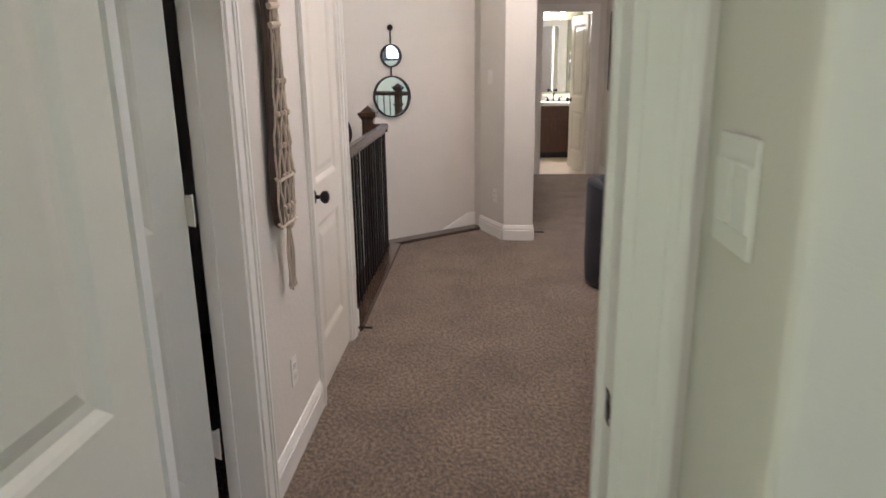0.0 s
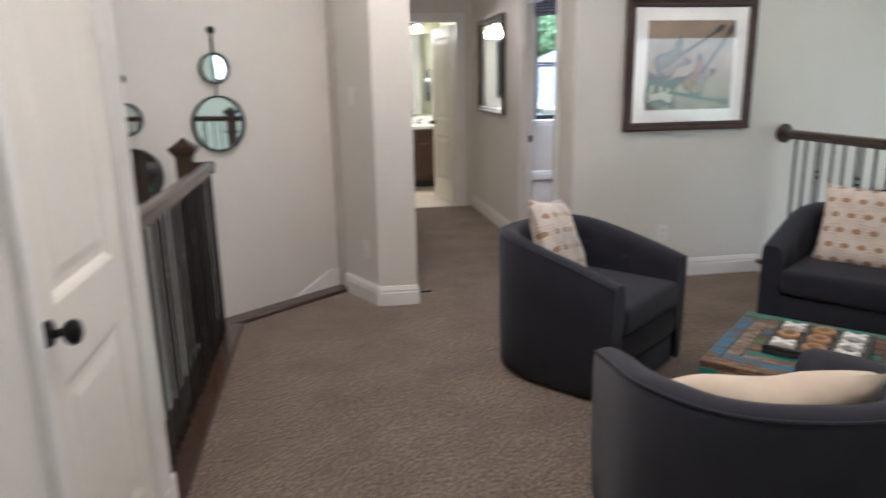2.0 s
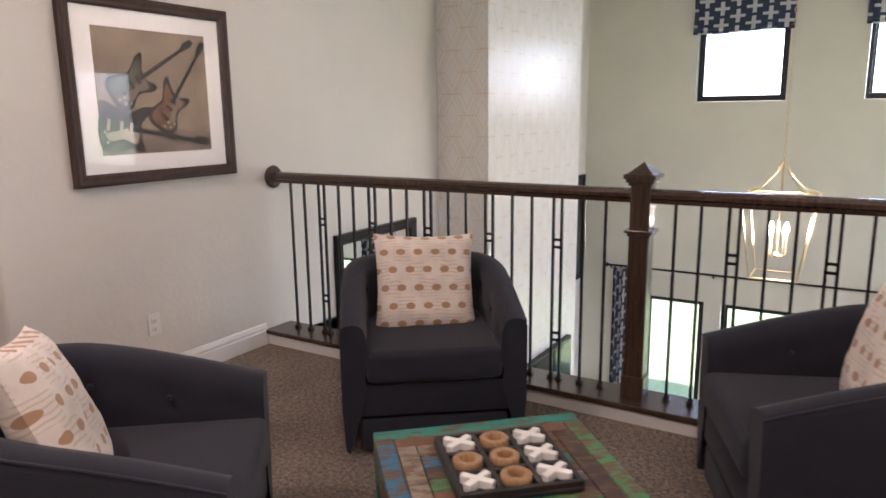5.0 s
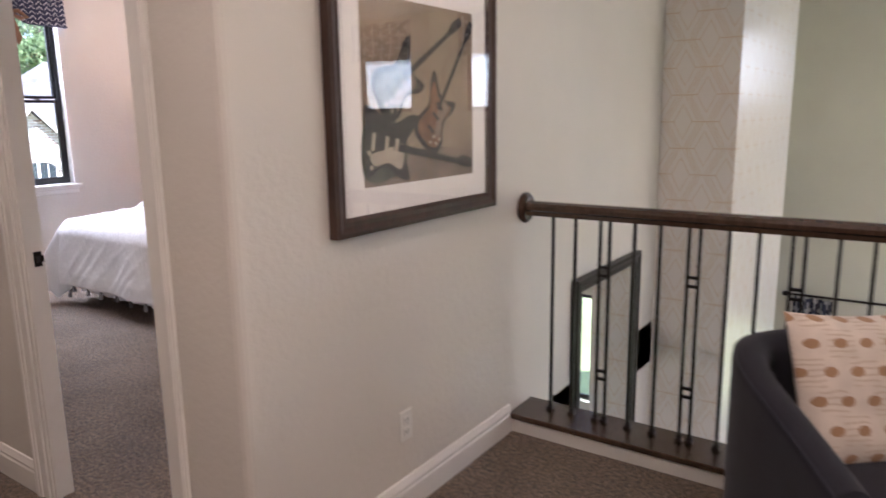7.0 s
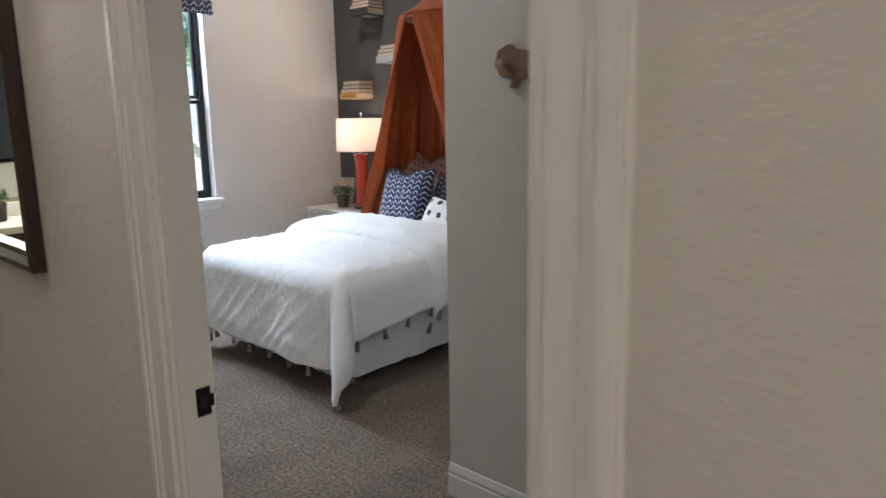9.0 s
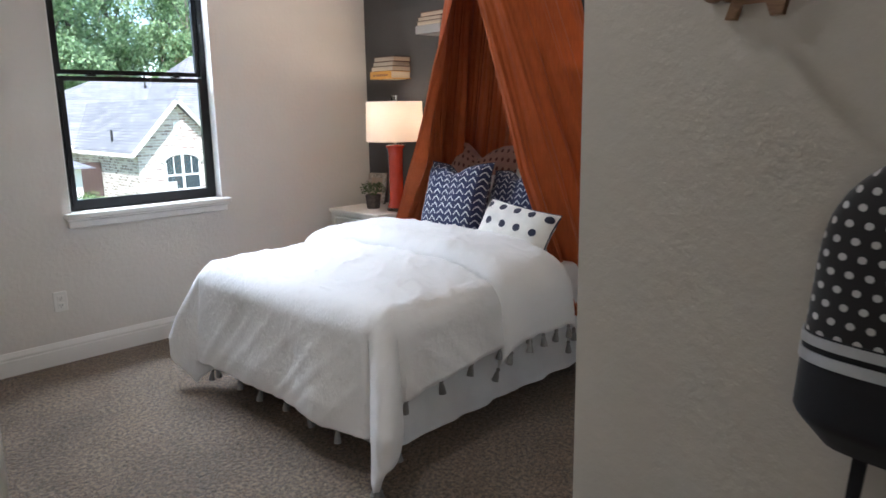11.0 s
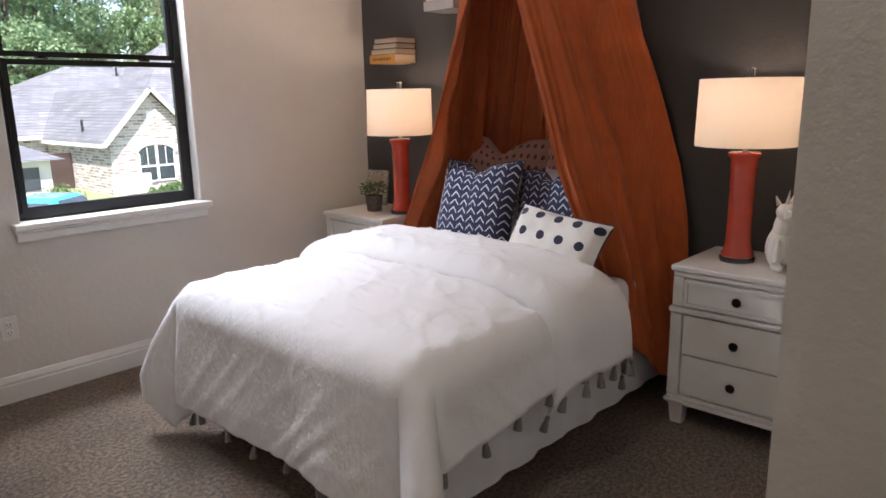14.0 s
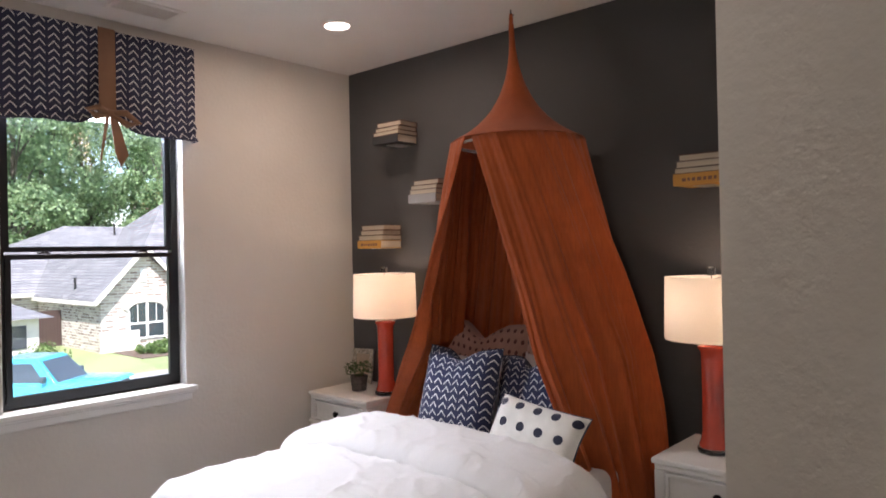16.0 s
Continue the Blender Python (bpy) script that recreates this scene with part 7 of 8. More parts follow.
DRAPE = pattern_mat("navy_link_drapery", "links", (0.022, 0.032, 0.062), (0.46, 0.47, 0.46), 7.0, 4.5)
DRAPEH = pattern_mat("navy_link_shade", "links", (0.022, 0.036, 0.070), (0.50, 0.51, 0.50), 6.0, 5.0)
for (a, b) in HW:
    w = b - a
    if a > 0:
        sash_window(pose(8.66, (a + b) / 2, 1.494, 0, 0, -90), w - 0.01, 1.25, 0, "window_2", "black framed fixed high window")
    else:
        sash_window(pose(8.66, (a + b) / 2, 0.454, 0, 0, -90), w - 0.01, 2.29, 0, "window_2", "black framed tall window")
    if a > 0:
        rs = thing("roman_shade", "navy roman shade with a pale interlocking pattern", "roman shade", group="roman shades")
        bm = bmesh.new()
        nx, nz = 12, 24
        quads, g = [], {}
        for i in range(nx + 1):
            for j in range(nz + 1):
                q = j / nz
                z = 2.80 + (2.245 - 2.80) * q
                x = 8.505 - 0.030 * max(0, q - 0.72) / 0.28 * (0.6 + 0.4 * math.sin((q - 0.72) * 55)) - 0.012 * math.sin(q * 9.0)
                g[i, j] = bm.verts.new((x, a - 0.045 + (w + 0.09) * i / nx, z + 0.008 * math.sin(i * 0.52) * q))
        for i in range(nx):
            for j in range(nz):
                ids = [(i, j), (i + 1, j), (i + 1, j + 1), (i, j + 1)]
                quads.append(([g[k] for k in ids], [((w + 0.09) * p / nx, -0.62 * q / nz) for p, q in ids]))
        uv_grid(bm, quads)
        cl = part("cloth", bm, DRAPEH, rs, "", True)
        so = cl.modifiers.new("thickness", "SOLIDIFY")
        so.thickness = 0.012
        part("headrail", boxes((8.515, 8.569, a - 0.04, b + 0.04, 2.765, 2.80)), TRIM, rs)
for (a, b) in LW:
    sash_window(pose(8.66, (a + b) / 2, -2.426, 0, 0, -90), b - a - 0.01, 1.50, 0, "window_3", "black framed tall window looking on the lawn")
rod = thing("curtain_rod", "dark iron curtain rod with finials", "curtain rod")
bm = bmesh.new()
cyl(bm, (8.49, 5.68, -0.555), (8.49, -1.0, -0.555), 0.013, n=10)
part("rod", bm, IRON, rod)
part("finial", lathe([(0.013, 0), (0.026, 0.012), (0.030, 0.03), (0.022, 0.05), (0, 0.058)], 14, (8.49, 5.68, -0.555), "Y"), IRON, rod, "", True)
for y in (5.66, 4.40, 2.3, 0.2):
    part("bracket", tube([(8.49, y, -0.57), (8.52, y, -0.60), (8.568, y, -0.60)], 0.008, 8), IRON, rod)


def curtain(y0, y1):
    c = thing("curtain", "navy curtain panel with a pale link pattern", "curtain", group="window curtains")
    bm = bmesh.new()
    n, nz = 60, 10
    g, quads = {}, []
    for i in range(n + 1):
        s = i / n
        for j in range(nz + 1):
            q = j / nz
            g[i, j] = bm.verts.new((8.49 + 0.045 * math.sin(s * 30) * (0.8 + 0.3 * q), y1 + (y0 - y1) * s, -0.585 + (G + 0.02 + 0.585) * q))
    for i in range(n):
        for j in range(nz):
            ids = [(i, j), (i + 1, j), (i + 1, j + 1), (i, j + 1)]
            quads.append(([g[k] for k in ids], [(0.9 * p / n, -2.45 * q / nz) for p, q in ids]))
    uv_grid(bm, quads)
    part("cloth", bm, DRAPE, c, "", True)
    for k in range(6):
        y = y1 + (y0 - y1) * (k + 0.5) / 6
        part("ring", tube([(8.49 + 0.02 * math.cos(t), y, -0.562 + 0.022 * math.sin(t)) for t in [i * 0.628 for i in range(10)]], 0.003, 6, True), IRON, c)


curtain(5.24, 5.62)
curtain(2.38, 2.66)

BRASS = surface("brushed_gold", (0.62, 0.50, 0.30), 0.32, 1.0, 20, 0.08, relief=0.02)
ch = thing("lantern_chandelier", "gold open lantern chandelier with candle bulbs, lit", "chandelier", pose(5.74, 3.49, 0))


def bar(p, q, r=0.008, name="frame_bar"):
    bm = bmesh.new()
    cyl(bm, p, q, r, n=8)
    part(name, bm, BRASS, ch)


s0, s1 = 0.255, 0.165
for sx, sy in ((-1, -1), (1, -1), (1, 1), (-1, 1)):
    bar((sx * s0, sy * s0, 0.75), (sx * s1, sy * s1, 0.12))
    part("crown_arm", tube([(0, 0, 1.02), (sx * 0.05, sy * 0.05, 0.92), (sx * 0.15, sy * 0.15, 0.80), (sx * s0, sy * s0, 0.752)], 0.007, 8), BRASS, ch)
for (a, b) in (((-1, -1), (1, -1)), ((1, -1), (1, 1)), ((1, 1), (-1, 1)), ((-1, 1), (-1, -1))):
    bar((a[0] * s0, a[1] * s0, 0.75), (b[0] * s0, b[1] * s0, 0.75))
    bar((a[0] * s1, a[1] * s1, 0.12), (b[0] * s1, b[1] * s1, 0.12))
bar((0, 0, 1.04), (0, 0, 0.28), 0.007, "stem")
part("hub", lathe([(0.01, 0.26), (0.03, 0.27), (0.035, 0.29), (0.012, 0.31)], 14), BRASS, ch)
CANDLE = surface("cream_candle_sleeve", (0.72, 0.66, 0.52), 0.5, relief=0)
BULB = glow("lit_candle_bulb", (1.0, 0.88, 0.62), 30)
for k in range(4):
    a = radians(45 + 90 * k)
    x, y = 0.075 * math.cos(a), 0.075 * math.sin(a)
    part("candle_arm", tube([(0, 0, 0.285), (x * 0.6, y * 0.6, 0.275), (x, y, 0.30)], 0.005, 6), BRASS, ch)
    bm = bmesh.new()
    cyl(bm, (x, y, 0.30), (x, y, 0.45), 0.012, n=10)
    part("candle_sleeve", bm, CANDLE, ch)
    part("bulb", lathe([(0.008, 0.45), (0.018, 0.475), (0.016, 0.50), (0.004, 0.535), (0, 0.54)], 12, (x, y, 0)), BULB, ch, "", True)
z = 1.04
k = 0
while z < 2.84:
    pts = [(0.011 * math.cos(t) * (1 if k % 2 else 0), 0.011 * math.cos(t) * (0 if k % 2 else 1), z + 0.022 + 0.026 * math.sin(t)) for t in [i * 0.785 for i in range(8)]]
    part("chain_link", tube(pts, 0.003, 5, True), BRASS, ch)
    z += 0.040
    k += 1
part("ceiling_canopy", lathe([(0.0, 2.85), (0.03, 2.85), (0.065, 2.878), (0.065, 2.88)], 20), BRASS, ch)
lamp("chandelier_glow", "POINT", pose(5.74, 3.49, 0.52), 10, (1.0, 0.84, 0.6), radius=0.07)

# ---- outside ----
def lawn():
    m, nt, b = node_mat("mown_lawn")
    a, c = noise_node(nt, 0.35, 4), noise_node(nt, 22, 3)
    col = ramp(nt, a, [(0.3, (0.24, 0.30, 0.13)), (0.7, (0.34, 0.40, 0.19))])
    nt.links.new(mixc(nt, 0.5, col, ramp(nt, c, [(0.3, (0.6, 0.62, 0.5)), (0.7, (1, 1, 1))]), "MULTIPLY"), b.inputs["Base Color"])
    b.inputs["Roughness"].default_value = 0.9
    bump(nt, b, c, 0.8, 0.05)
    return m


ground_z = -3.12
struct("ground", boxes((-600, 600, -600, 900, ground_z - 0.5, ground_z)), lawn(), "green mown lawn reaching the horizon", "ground")
road = struct("road", boxes((-60, 80, 29.0, 35.5, ground_z, ground_z + 0.012)), surface("grey_concrete_road", (0.34, 0.33, 0.30), 0.85, scale=1.2, vary=0.15), "pale concrete street", "road")


def shingle_mat(name):
    m, nt, b = node_mat(name)
    tc = nt.nodes.new("ShaderNodeTexCoord")
    sep = nt.nodes.new("ShaderNodeSeparateXYZ")
    nt.links.new(tc.outputs["Object"], sep.inputs[0])
    com = nt.nodes.new("ShaderNodeCombineXYZ")
    nt.links.new(math_node(nt, "ADD", sep.outputs[0], math_node(nt, "MULTIPLY", sep.outputs[1], 0.6)), com.inputs[0])
    nt.links.new(math_node(nt, "MULTIPLY", sep.outputs[2], 1.5), com.inputs[1])
    br = nt.nodes.new("ShaderNodeTexBrick")
    br.inputs["Scale"].default_value = 1.0
    br.inputs["Brick Width"].default_value = 0.55
    br.inputs["Row Height"].default_value = 0.24
    br.inputs["Mortar Size"].default_value = 0.02
    br.inputs["Color1"].default_value = (0.27, 0.27, 0.28, 1)
    br.inputs["Color2"].default_value = (0.18, 0.185, 0.20, 1)
    br.inputs["Mortar"].default_value = (0.09, 0.09, 0.09, 1)
    nt.links.new(com.outputs[0], br.inputs["Vector"])
    stain = ramp(nt, noise_node(nt, 0.9, 4), [(0.3, (0.78, 0.78, 0.80)), (0.7, (1, 1, 1))])
    nt.links.new(mixc(nt, 1.0, br.outputs["Color"], stain, "MULTIPLY"), b.inputs["Base Color"])
    b.inputs["Roughness"].default_value = 0.9
    return m


SHINGLE = shingle_mat("grey_roof_shingle")


def brick_mat(name):
    m, nt, b = node_mat(name)
    tc = nt.nodes.new("ShaderNodeTexCoord")
    sep = nt.nodes.new("ShaderNodeSeparateXYZ")
    nt.links.new(tc.outputs["Object"], sep.inputs[0])
    mp = nt.nodes.new("ShaderNodeCombineXYZ")
    nt.links.new(math_node(nt, "ADD", sep.outputs[0], sep.outputs[1]), mp.inputs[0])
    nt.links.new(sep.outputs[2], mp.inputs[1])
    br = nt.nodes.new("ShaderNodeTexBrick")
    br.inputs["Scale"].default_value = 1.0
    br.inputs["Brick Width"].default_value = 0.42
    br.inputs["Row Height"].default_value = 0.15
    br.inputs["Mortar Size"].default_value = 0.022
    br.inputs["Color1"].default_value = (0.64, 0.58, 0.50, 1)
    br.inputs["Color2"].default_value = (0.24, 0.18, 0.15, 1)
    br.inputs["Mortar"].default_value = (0.66, 0.64, 0.59, 1)
    nt.links.new(mp.outputs["Vector"], br.inputs["Vector"])
    nt.links.new(br.outputs["Color"], b.inputs["Base Color"])
    b.inputs["Roughness"].default_value = 0.9
    bump(nt, b, br.outputs["Fac"], -0.5, 0.01)
    return m


BRICK = brick_mat("tumbled_brick")
STONE = surface("cream_cast_stone", (0.70, 0.67, 0.60), 0.8, scale=2, vary=0.1)
HY = 43.0
house = thing("neighbour_house", "single-storey brick house with a grey shingle roof", "house", pose(0, 0, ground_z))
GX0, GX1, GAP = 15.8, 20.4, 17.95
EV = 2.80      # eaves
part("wall", prism([(GX0, 0), (GX1, 0), (GX1, EV), (GAP, 5.12), (GX0, EV)], 3.0, Matrix.Translation((0, HY + 3.0, 0)) @ pose(0, 0, 0, 90)), BRICK, house, "brick gable wall")
part("wall", boxes((GX0 + 0.02, GX0 + 0.4, HY + 3.0, HY + 9.0, 0, EV), (10.4, GX0 + 0.3, HY + 8.98, HY + 9.4, 0, EV), (GX1, GX1 + 8, HY + 3, HY + 3.4, 0, EV)), BRICK, house, "brick side wall")
part("plinth", boxes((GX0 - 0.06, GX0 + 1.9, HY - 0.07, HY + 0.02, 0, 1.02)), STONE, house, "pale stone plinth")


def roof_slab(pts, name="roof"):
    bm = bmesh.new()
    vs = [bm.verts.new(p) for p in pts]
    bm.faces.new(vs)
    r = bmesh.ops.extrude_face_region(bm, geom=bm.faces[:])
    bmesh.ops.translate(bm, vec=(0, 0, 0.14), verts=[v for v in r["geom"] if isinstance(v, bmesh.types.BMVert)])
    bmesh.ops.recalc_face_normals(bm, faces=bm.faces)
    return part(name, bm, SHINGLE, house)


o = 0.35
APEX = 5.22
roof_slab([(GX0 - o, HY - o, EV - 0.28), (GAP, HY - o, APEX), (GAP, HY + 13.2, APEX), (GX0 - o, HY + 10.0, EV - 0.28)])
roof_slab([(GAP, HY - o, APEX), (GX1 + o, HY - o, EV - 0.28), (GX1 + o, HY + 10.0, EV - 0.28), (GAP, HY + 13.2, APEX)])
# the long main roof behind, rising to its ridge, with a hipped end, and the tall hip beside it
roof_slab([(10.0, HY + 8.6, EV - 0.2), (31.0, HY + 8.6, EV - 0.2), (31.0, HY + 15.5, 6.9), (19.6, HY + 15.5, 6.9)])
roof_slab([(10.0, HY + 8.6, EV - 0.2), (19.6, HY + 15.5, 6.9), (10.0, HY + 22.5, EV - 0.2)])
roof_slab([(19.6, HY + 5.5, 3.2), (32, HY + 5.5, 3.2), (26.4, HY + 13.0, 8.5), (25.4, HY + 13.0, 8.5)])
roof_slab([(19.6, HY + 5.5, 3.2), (25.4, HY + 13.0, 8.5), (19.6, HY + 20.5, 3.2)])
part("eaves_board", boxes((GX0 - o - 0.03, GX0 - o, HY - o, HY + 9.9, EV - 0.42, EV - 0.2)), STONE, house)
part("fascia", boxes((10.0, GX0 - 0.3, HY + 8.5, HY + 8.62, EV - 0.2, EV + 0.02)), STONE, house)
for s in (-1, 1):
    q = prism([(0, 0), (3.75, 0), (3.75, 0.2), (0, 0.2)], 0.12)
    a = math.degrees(math.atan2(APEX - EV + 0.28, GAP - GX0 + o))
    m = Matrix.Translation((GX0 - o, HY - o - 0.02, EV - 0.36)) @ pose(0, 0, 0, 90) @ pose(0, 0, 0, 0, 0, a) if s < 0 else Matrix.Translation((GAP, HY - o - 0.02, APEX - 0.08)) @ pose(0, 0, 0, 90) @ pose(0, 0, 0, 0, 0, -a)
    L = math.hypot(APEX - EV + 0.28, GAP - GX0 + o)
    bmesh.ops.scale(q, vec=(L / 3.75, 1, 1), verts=q.verts)
    bmesh.ops.transform(q, matrix=m, verts=q.verts)
    part("bargeboard", q, STONE, house, "pale bargeboard")
NGLASS = surface("dark_window_glass", (0.05, 0.065, 0.07), 0.12, vary=0.1, relief=0)
WM, WH, WB, WT, RISE = 18.12, 0.92, 0.62, 2.02, 0.38      # middle, half width, foot, springing and rise of the arched window
win = part("window", boxes((WM - WH, WM + WH, HY - 0.03, HY + 0.02, WB, WT)), NGLASS, house, "wide arched window")
arch = [(WM + WH * math.cos(radians(180 - 9 * i)), WT + RISE * math.sin(radians(9 * i))) for i in range(21)]
part("arch_glass", prism(arch, 0.05, Matrix.Translation((0, HY + 0.02, 0)) @ pose(0, 0, 0, 90)), NGLASS, win)
for x0, x1, z0, z1 in ((WM - 0.07, WM + 0.07, WB, WT + RISE), (WM - WH - 0.05, WM - WH + 0.03, WB, WT), (WM + WH - 0.03, WM + WH + 0.05, WB, WT), (WM - WH, WM - 0.07, 1.30, 1.40), (WM + 0.07, WM + WH, 1.30, 1.40), (WM - WH - 0.06, WM + WH + 0.06, WB - 0.09, WB)):
    part("mullion", boxes((x0, x1, HY - 0.06, HY - 0.031, z0, z1)), WHITEPLASTIC, win, "white window bar")
for sx in (-1, 1):
    part("mullion", boxes((WM + sx * 0.49 - 0.02, WM + sx * 0.49 + 0.02, HY - 0.055, HY - 0.031, 1.40, WT + RISE * 0.8)), WHITEPLASTIC, win, "thin white glazing bar")
for i in range(23):
    a = radians(180 * i / 22)
    bm = rbox(-0.05, 0.05, -0.06, 0.02, -0.02, 0.27, 0.008, 1, pose(WM + (WH + 0.06) * math.cos(a), HY - 0.02, WT + (RISE + 0.06) * math.sin(a), 0, (90 - math.degrees(a)) * 0.6, 0))
    part("arch_brick", bm, STONE, house)
part("gable_vent", rbox(GAP - 0.16, GAP + 0.16, HY - 0.05, HY, 3.45, 4.15, 0.03), WHITEPLASTIC, house)
for x, y, z in ((14.6, HY + 10.5, 4.1), (15.9, HY + 3.5, 3.4), (22.6, HY + 14.5, 6.9)):
    bm = bmesh.new()
    cyl(bm, (x, y, z - 0.5), (x, y, z + 0.35), 0.07, n=8)
    part("roof_pipe", bm, DARKSLOT, house)
# low wing seen at the edge of the window
wing = thing("neighbour_outbuilding", "small white rendered wing with a grey hipped roof", "building", pose(0, 0, ground_z))
part("wall", boxes((8.0, 12.3, HY - 2.2, HY + 2.5, 0, 2.2)), STONE, wing)
bm = bmesh.new()
base = [bm.verts.new(p) for p in ((7.5, HY - 2.7, 2.2), (12.8, HY - 2.7, 2.2), (12.8, HY + 3, 2.2), (7.5, HY + 3, 2.2))]
top = bm.verts.new((9.6, HY + 0.2, 3.7))
for i in range(4):
    bm.faces.new((base[i], base[(i + 1) % 4], top))
bm.faces.new(base[::-1])
part("roof", bm, SHINGLE, wing)
part("window", boxes((11.1, 11.8, HY - 2.24, HY - 2.19, 0.9, 1.9)), surface("wing_window_glass", (0.06, 0.07, 0.08), 0.15, relief=0), wing)
fence = thing("garden_fence", "dark brown board fence between the houses", "fence", pose(0, 0, ground_z))
FW = wood("brown_fence_wood", (0.045, 0.026, 0.022), (0.10, 0.06, 0.05), 0.8, 1.5, coat=0)
bmb = to_mesh("board", rbox(0, 0.185, 0, 0.03, 0, 1.95, 0.004, 1), FW)
for i in range(22):
    b = new("board", bmb)
    b.parent = fence
    b.location = (11.6 + 0.19 * i, HY + 5.2, 0.03)
bm = bmesh.new()
for k in range(3):
    box(bm, 11.6, 15.8, HY + 5.235, HY + 5.285, 0.3 + 0.65 * k, 0.4 + 0.65 * k)
part("rail", bm, FW, fence)

# bushes and trees
def leaf_mat(name, lo, hi):
    m, nt, b = node_mat(name)
    g = nt.nodes.new("ShaderNodeNewGeometry")
    nt.links.new(ramp(nt, g.outputs["Random Per Island"], [(0.0, lo), (1.0, hi)]), b.inputs["Base Color"])
    b.inputs["Roughness"].default_value = 0.6
    tr = nt.nodes.new("ShaderNodeBsdfTranslucent")
    nt.links.new(b.inputs["Base Color"].links[0].from_socket, tr.inputs["Color"])
    mx = nt.nodes.new("ShaderNodeMixShader")
    mx.inputs[0].default_value = 0.4
    nt.links.new(b.outputs[0], mx.inputs[1])
    nt.links.new(tr.outputs[0], mx.inputs[2])
    nt.links.new(mx.outputs[0], nt.nodes["Material Output"].inputs["Surface"])
    return m


LEAVES = leaf_mat("tree_leaves", (0.11, 0.20, 0.09), (0.38, 0.52, 0.28))
BUSH = leaf_mat("bush_leaves", (0.07, 0.13, 0.04), (0.22, 0.34, 0.10))
BARK = surface("grey_bark", (0.16, 0.14, 0.115), 0.9, scale=4, vary=0.3, fine=30, relief=0.6, dist=0.02)


def leaf_cloud(centres, n, size, seed, squash=0.8):
    """Many small leaf sprays scattered in uneven clumps."""
    rr = np.random.RandomState(seed)
    k = rr.randint(0, len(centres), n)
    cs = np.array(centres)[k]
    d = rr.normal(size=(n, 3))
    d /= np.linalg.norm(d, axis=1)[:, None]
    rad = cs[:, 3] * (0.45 + 0.6 * rr.rand(n))
    p = cs[:, :3] + d * rad[:, None] * np.array([1, 1, squash])
    a = rr.normal(size=(n, 3))
    a /= np.linalg.norm(a, axis=1)[:, None]
    b = np.cross(a, rr.normal(size=(n, 3)))
    b /= np.linalg.norm(b, axis=1)[:, None]
    s = size * (0.6 + 0.8 * rr.rand(n))[:, None]
    v = np.concatenate([p - a * s, p + b * s * 0.55, p + a * s, p - b * s * 0.55], 1).reshape(-1, 3)
    f = np.arange(4 * n).reshape(n, 4)
    me = bpy.data.meshes.new("crown")
    me.from_pydata(v.tolist(), [], f.tolist())
    return me


def tree(x, y, h, r, seed, n=9000):
    t = thing("tree", "tall leafy green tree behind the houses", "tree", pose(x, y, ground_z), "trees behind the houses")
    rr = random.Random(seed)
    trunk = [(0, 0, 0), (rr.uniform(-.2, .2), 0, h * 0.3), (rr.uniform(-.5, .5), rr.uniform(-.4, .4), h * 0.6), (rr.uniform(-.6, .6), 0, h * 0.9)]
    part("trunk", tube(trunk, [0.36, 0.28, 0.18, 0.05], 9), BARK, t)
    cs = []
    for i in range(16):
        a, q = rr.uniform(0, 6.283), rr.uniform(0.22, 1.0)
        rad = r * (1.1 - 0.6 * abs(q - 0.5)) * rr.uniform(0.3, 0.95)
        c = (rad * math.cos(a), rad * math.sin(a), h * q)
        cs.append((*c, r * rr.uniform(0.28, 0.52)))
        part("limb", tube([(0, 0, h * q * 0.7), (c[0] * 0.5, c[1] * 0.5, h * q * 0.9), c], [0.10, 0.06, 0.02], 6), BARK, t)
    me = leaf_cloud(cs, int(n * 1.7), 0.17, seed)
    me.materials.append(LEAVES)
    cr = new("crown", me)
    cr.parent = t


rr = random.Random(5)
for i in range(17):
    tree(-6 + 3.7 * i + rr.uniform(-1, 1), 69 + rr.uniform(-3, 5), rr.uniform(15, 21), rr.uniform(3.6, 5.2), 100 + i, 7000)
tree(7.4, 50.5, 14, 3.0, 77, 9000)
for i in range(9):
    tree(9 + 5.0 * i, 82 + rr.uniform(-3, 3), rr.uniform(19, 25), 5.5, 300 + i, 5000)


def shrub(x, y, s, seed):
    b = thing("shrub", "small round green garden shrub", "shrub", pose(x, y, ground_z), "garden shrubs")
    q = random.Random(seed)
    cs = [(q.uniform(-s, s) * 0.6, q.uniform(-s, s) * 0.5, s * q.uniform(0.3, 0.9), s * q.uniform(0.35, 0.6)) for _ in range(7)]
    me = leaf_cloud(cs, 700, 0.075, seed)
    me.materials.append(BUSH)
    o = new("foliage", me)
    o.parent = b
    bm = bmesh.new()
    for c in cs:
        cyl(bm, (0, 0, 0), c[:3], 0.02, 0.008, 5)
    part("stems", bm, BARK, b)


for i, (x, y, s) in enumerate(((16.9, 40.7, 0.5), (17.5, 40.2, 0.38), (18.0, 41.0, 0.6), (18.7, 40.6, 0.5), (19.3, 41.1, 0.65), (20.0, 40.4, 0.5), (20.6, 41.0, 0.7), (12.2, 40.0, 1.0), (11.5, 39.6, 0.8), (21.2, 40.2, 0.5), (18.4, 39.8, 0.35))):
    shrub(x, y, s, 40 + i)
struct("flower_bed", rbox(16.2, 22.0, 39.3, 42.6, ground_z, ground_z + 0.05, 0.02), surface("brown_mulch", (0.14, 0.10, 0.075), 0.95, scale=8, vary=0.3, fine=60, relief=0.6, dist=0.02), "mulched flower bed", "ground")
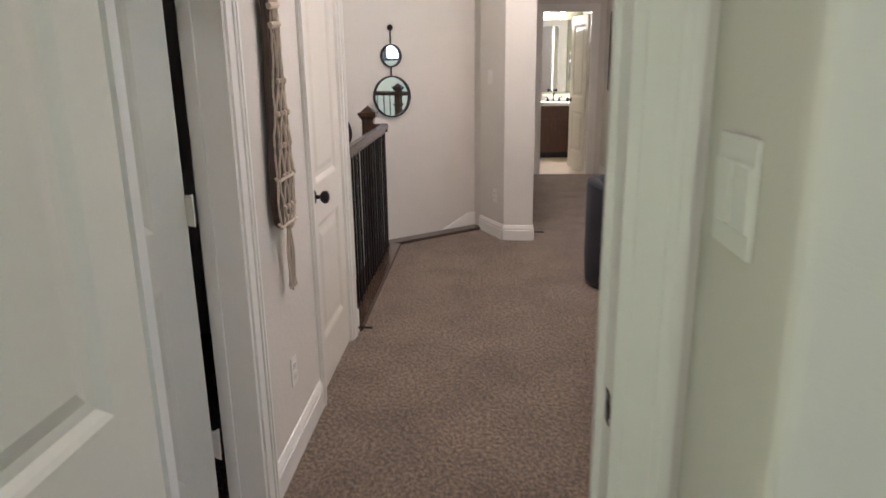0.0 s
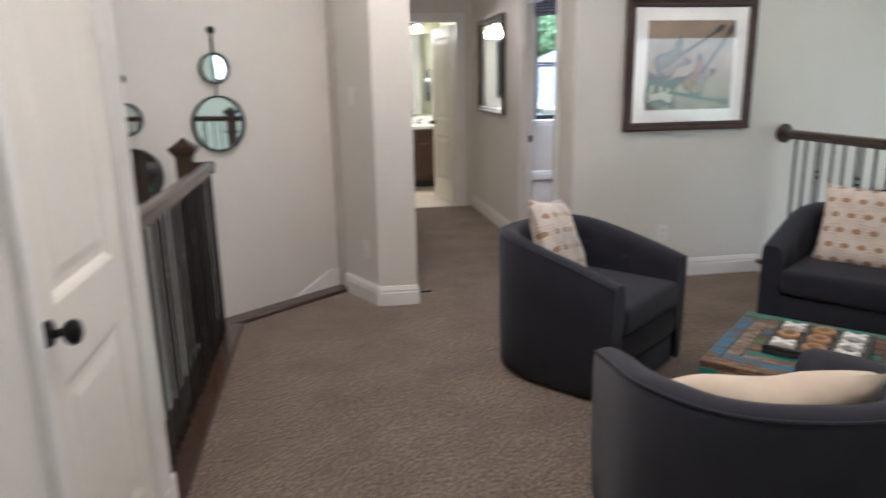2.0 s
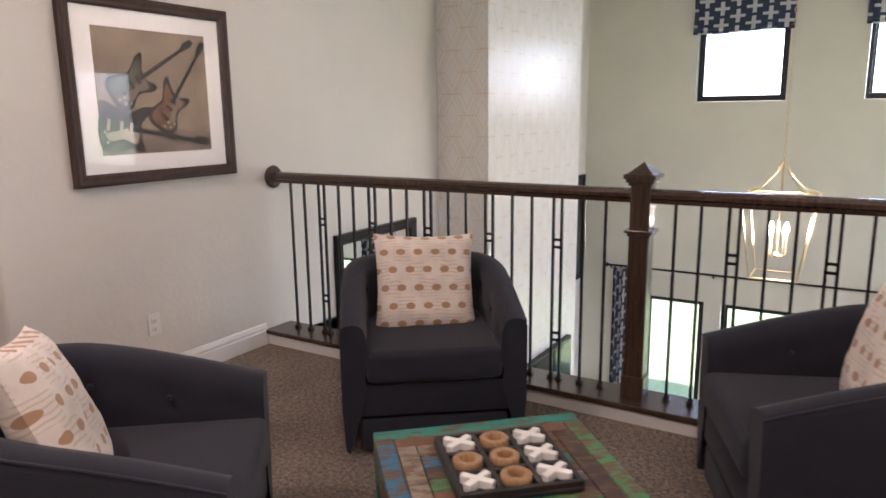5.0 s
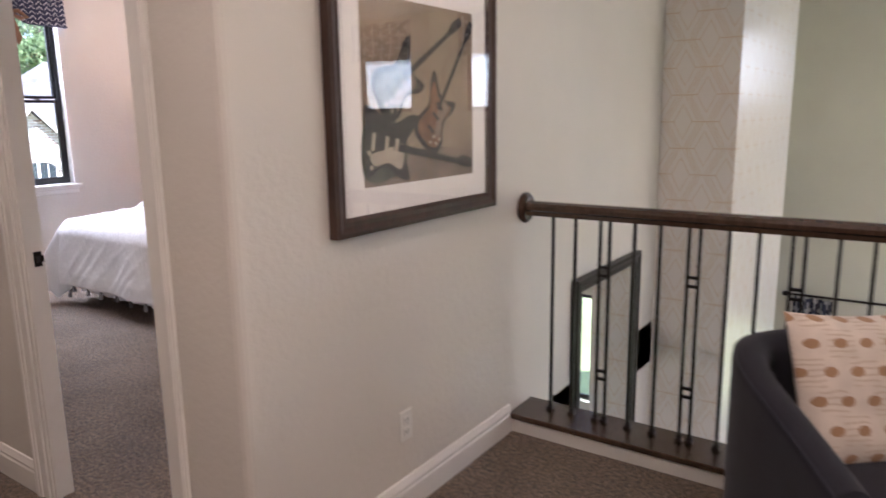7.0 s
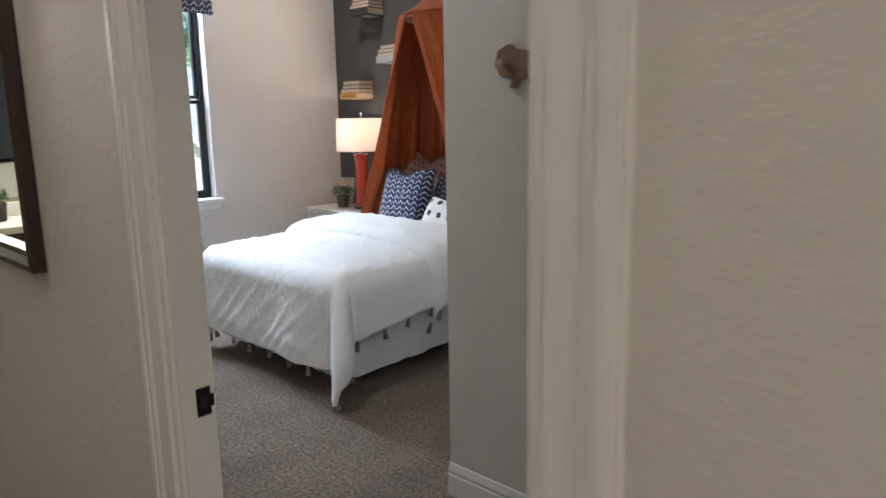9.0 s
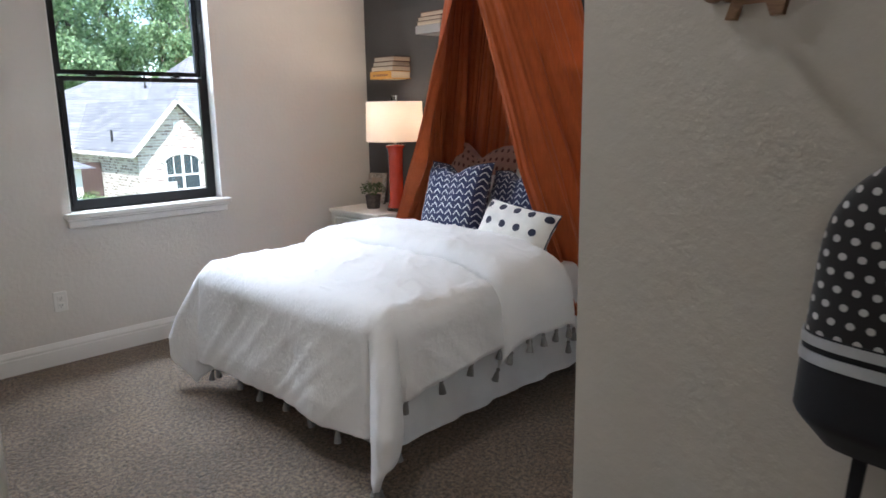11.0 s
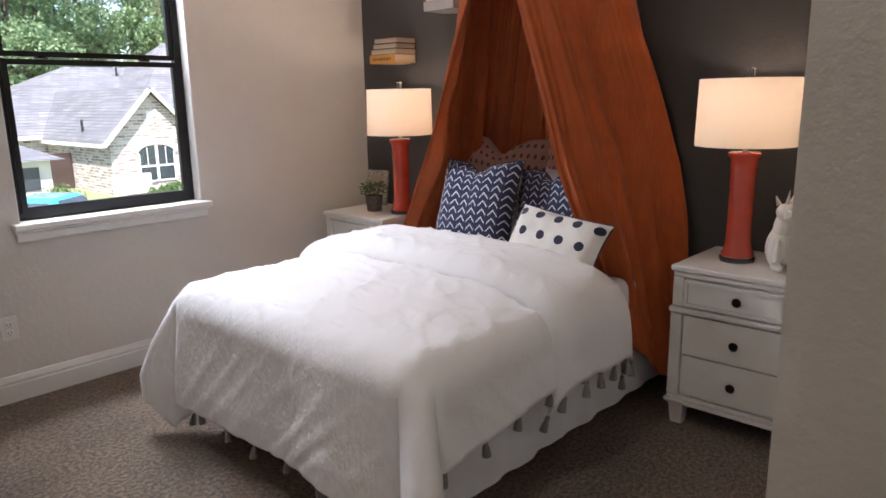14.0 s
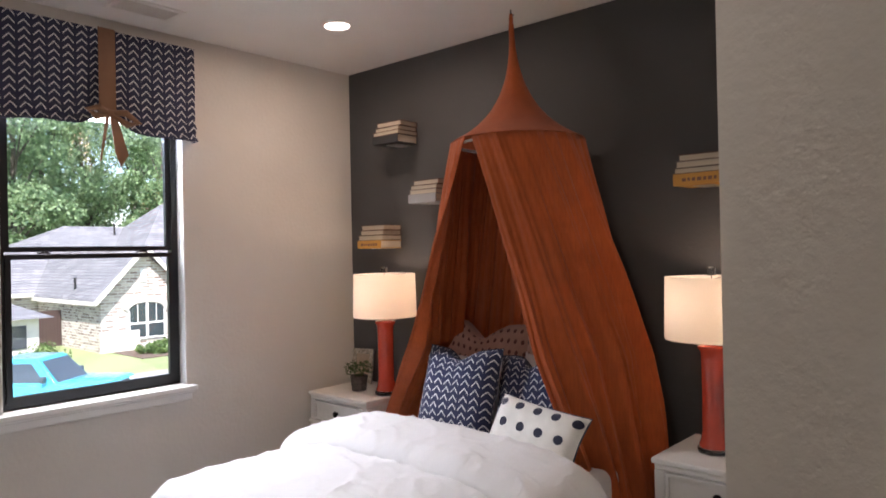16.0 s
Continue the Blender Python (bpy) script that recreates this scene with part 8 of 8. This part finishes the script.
tree(20.6, 39.2, 4.2, 0.9, 501, 1500)

# parked car
car = thing("parked_pickup", "bright blue pickup truck parked in the street", "car", pose(9.0, 30.9, ground_z + 0.012, 0, 0, 40))
CARP = surface("bright_blue_car_paint", (0.06, 0.50, 0.66), 0.18, 0.1, 3, 0.05, relief=0, Coat_Weight=1.0)
CARG = surface("dark_car_glass", (0.06, 0.08, 0.10), 0.06, vary=0.05, relief=0)
part("body", rbox(-0.95, 0.95, -2.7, 2.7, 0.42, 1.08, 0.14, 4), CARP, car, "", True)
cab = bmesh.new()
lo = [cab.verts.new(p) for p in ((-0.90, -1.25, 1.0), (0.90, -1.25, 1.0), (0.90, 1.1, 1.0), (-0.90, 1.1, 1.0))]
hi = [cab.verts.new(p) for p in ((-0.74, -0.55, 1.78), (0.74, -0.55, 1.78), (0.74, 0.75, 1.78), (-0.74, 0.75, 1.78))]
cab.faces.new(hi)
for i in range(4):
    cab.faces.new((lo[i], lo[(i + 1) % 4], hi[(i + 1) % 4], hi[i]))
bmesh.ops.bevel(cab, geom=cab.edges[:], offset=0.06, segments=3, affect="EDGES")
part("cab", cab, CARP, car, "", True)
part("windscreen", prism([(-0.76, 0.08), (0.76, 0.08), (0.64, 0.92), (-0.64, 0.92)], 0.02, Matrix.Translation((0, -1.262, 1.0)) @ pose(0, 0, 0, 48)), CARG, car)
for s in (-1, 1):
    part("side_window", prism([(-0.85, 0.10), (0.85, 0.10), (0.60, 0.66), (-0.40, 0.66)], 0.02, Matrix.Translation((s * 0.915, 0, 1.0)) @ pose(0, 0, 0, 0, 0, 90) @ pose(0, 0, 0, 78 if s > 0 else 102)), CARG, car)
    part("door_mirror", rbox(s * 1.0 - 0.1, s * 1.0 + 0.1, -0.95, -0.82, 1.1, 1.3, 0.04, 2), CARG, car)
    part("headlight", rbox(s * 0.72 - 0.16, s * 0.72 + 0.16, -2.72, -2.62, 0.78, 0.98, 0.03, 2), WHITEPLASTIC, car)
    for y in (-1.7, 1.7):
        w = part("wheel", lathe([(0.20, -0.12), (0.38, -0.12), (0.40, -0.08), (0.40, 0.08), (0.38, 0.12), (0.20, 0.12)], 24, (s * 0.86, y, 0.40), "X"), DARKSLOT, car, "", True)
        part("rim", lathe([(0.0, s * 0.10), (0.22, s * 0.125), (0.22, s * 0.10)], 20, (s * 0.86, y, 0.40), "X"), REFLECT, w)
part("grille", rbox(-0.5, 0.5, -2.73, -2.64, 0.62, 0.98, 0.03, 2), IRON, car)
part("bumper", rbox(-0.92, 0.92, -2.82, -2.60, 0.42, 0.60, 0.05, 2), REFLECT, car)
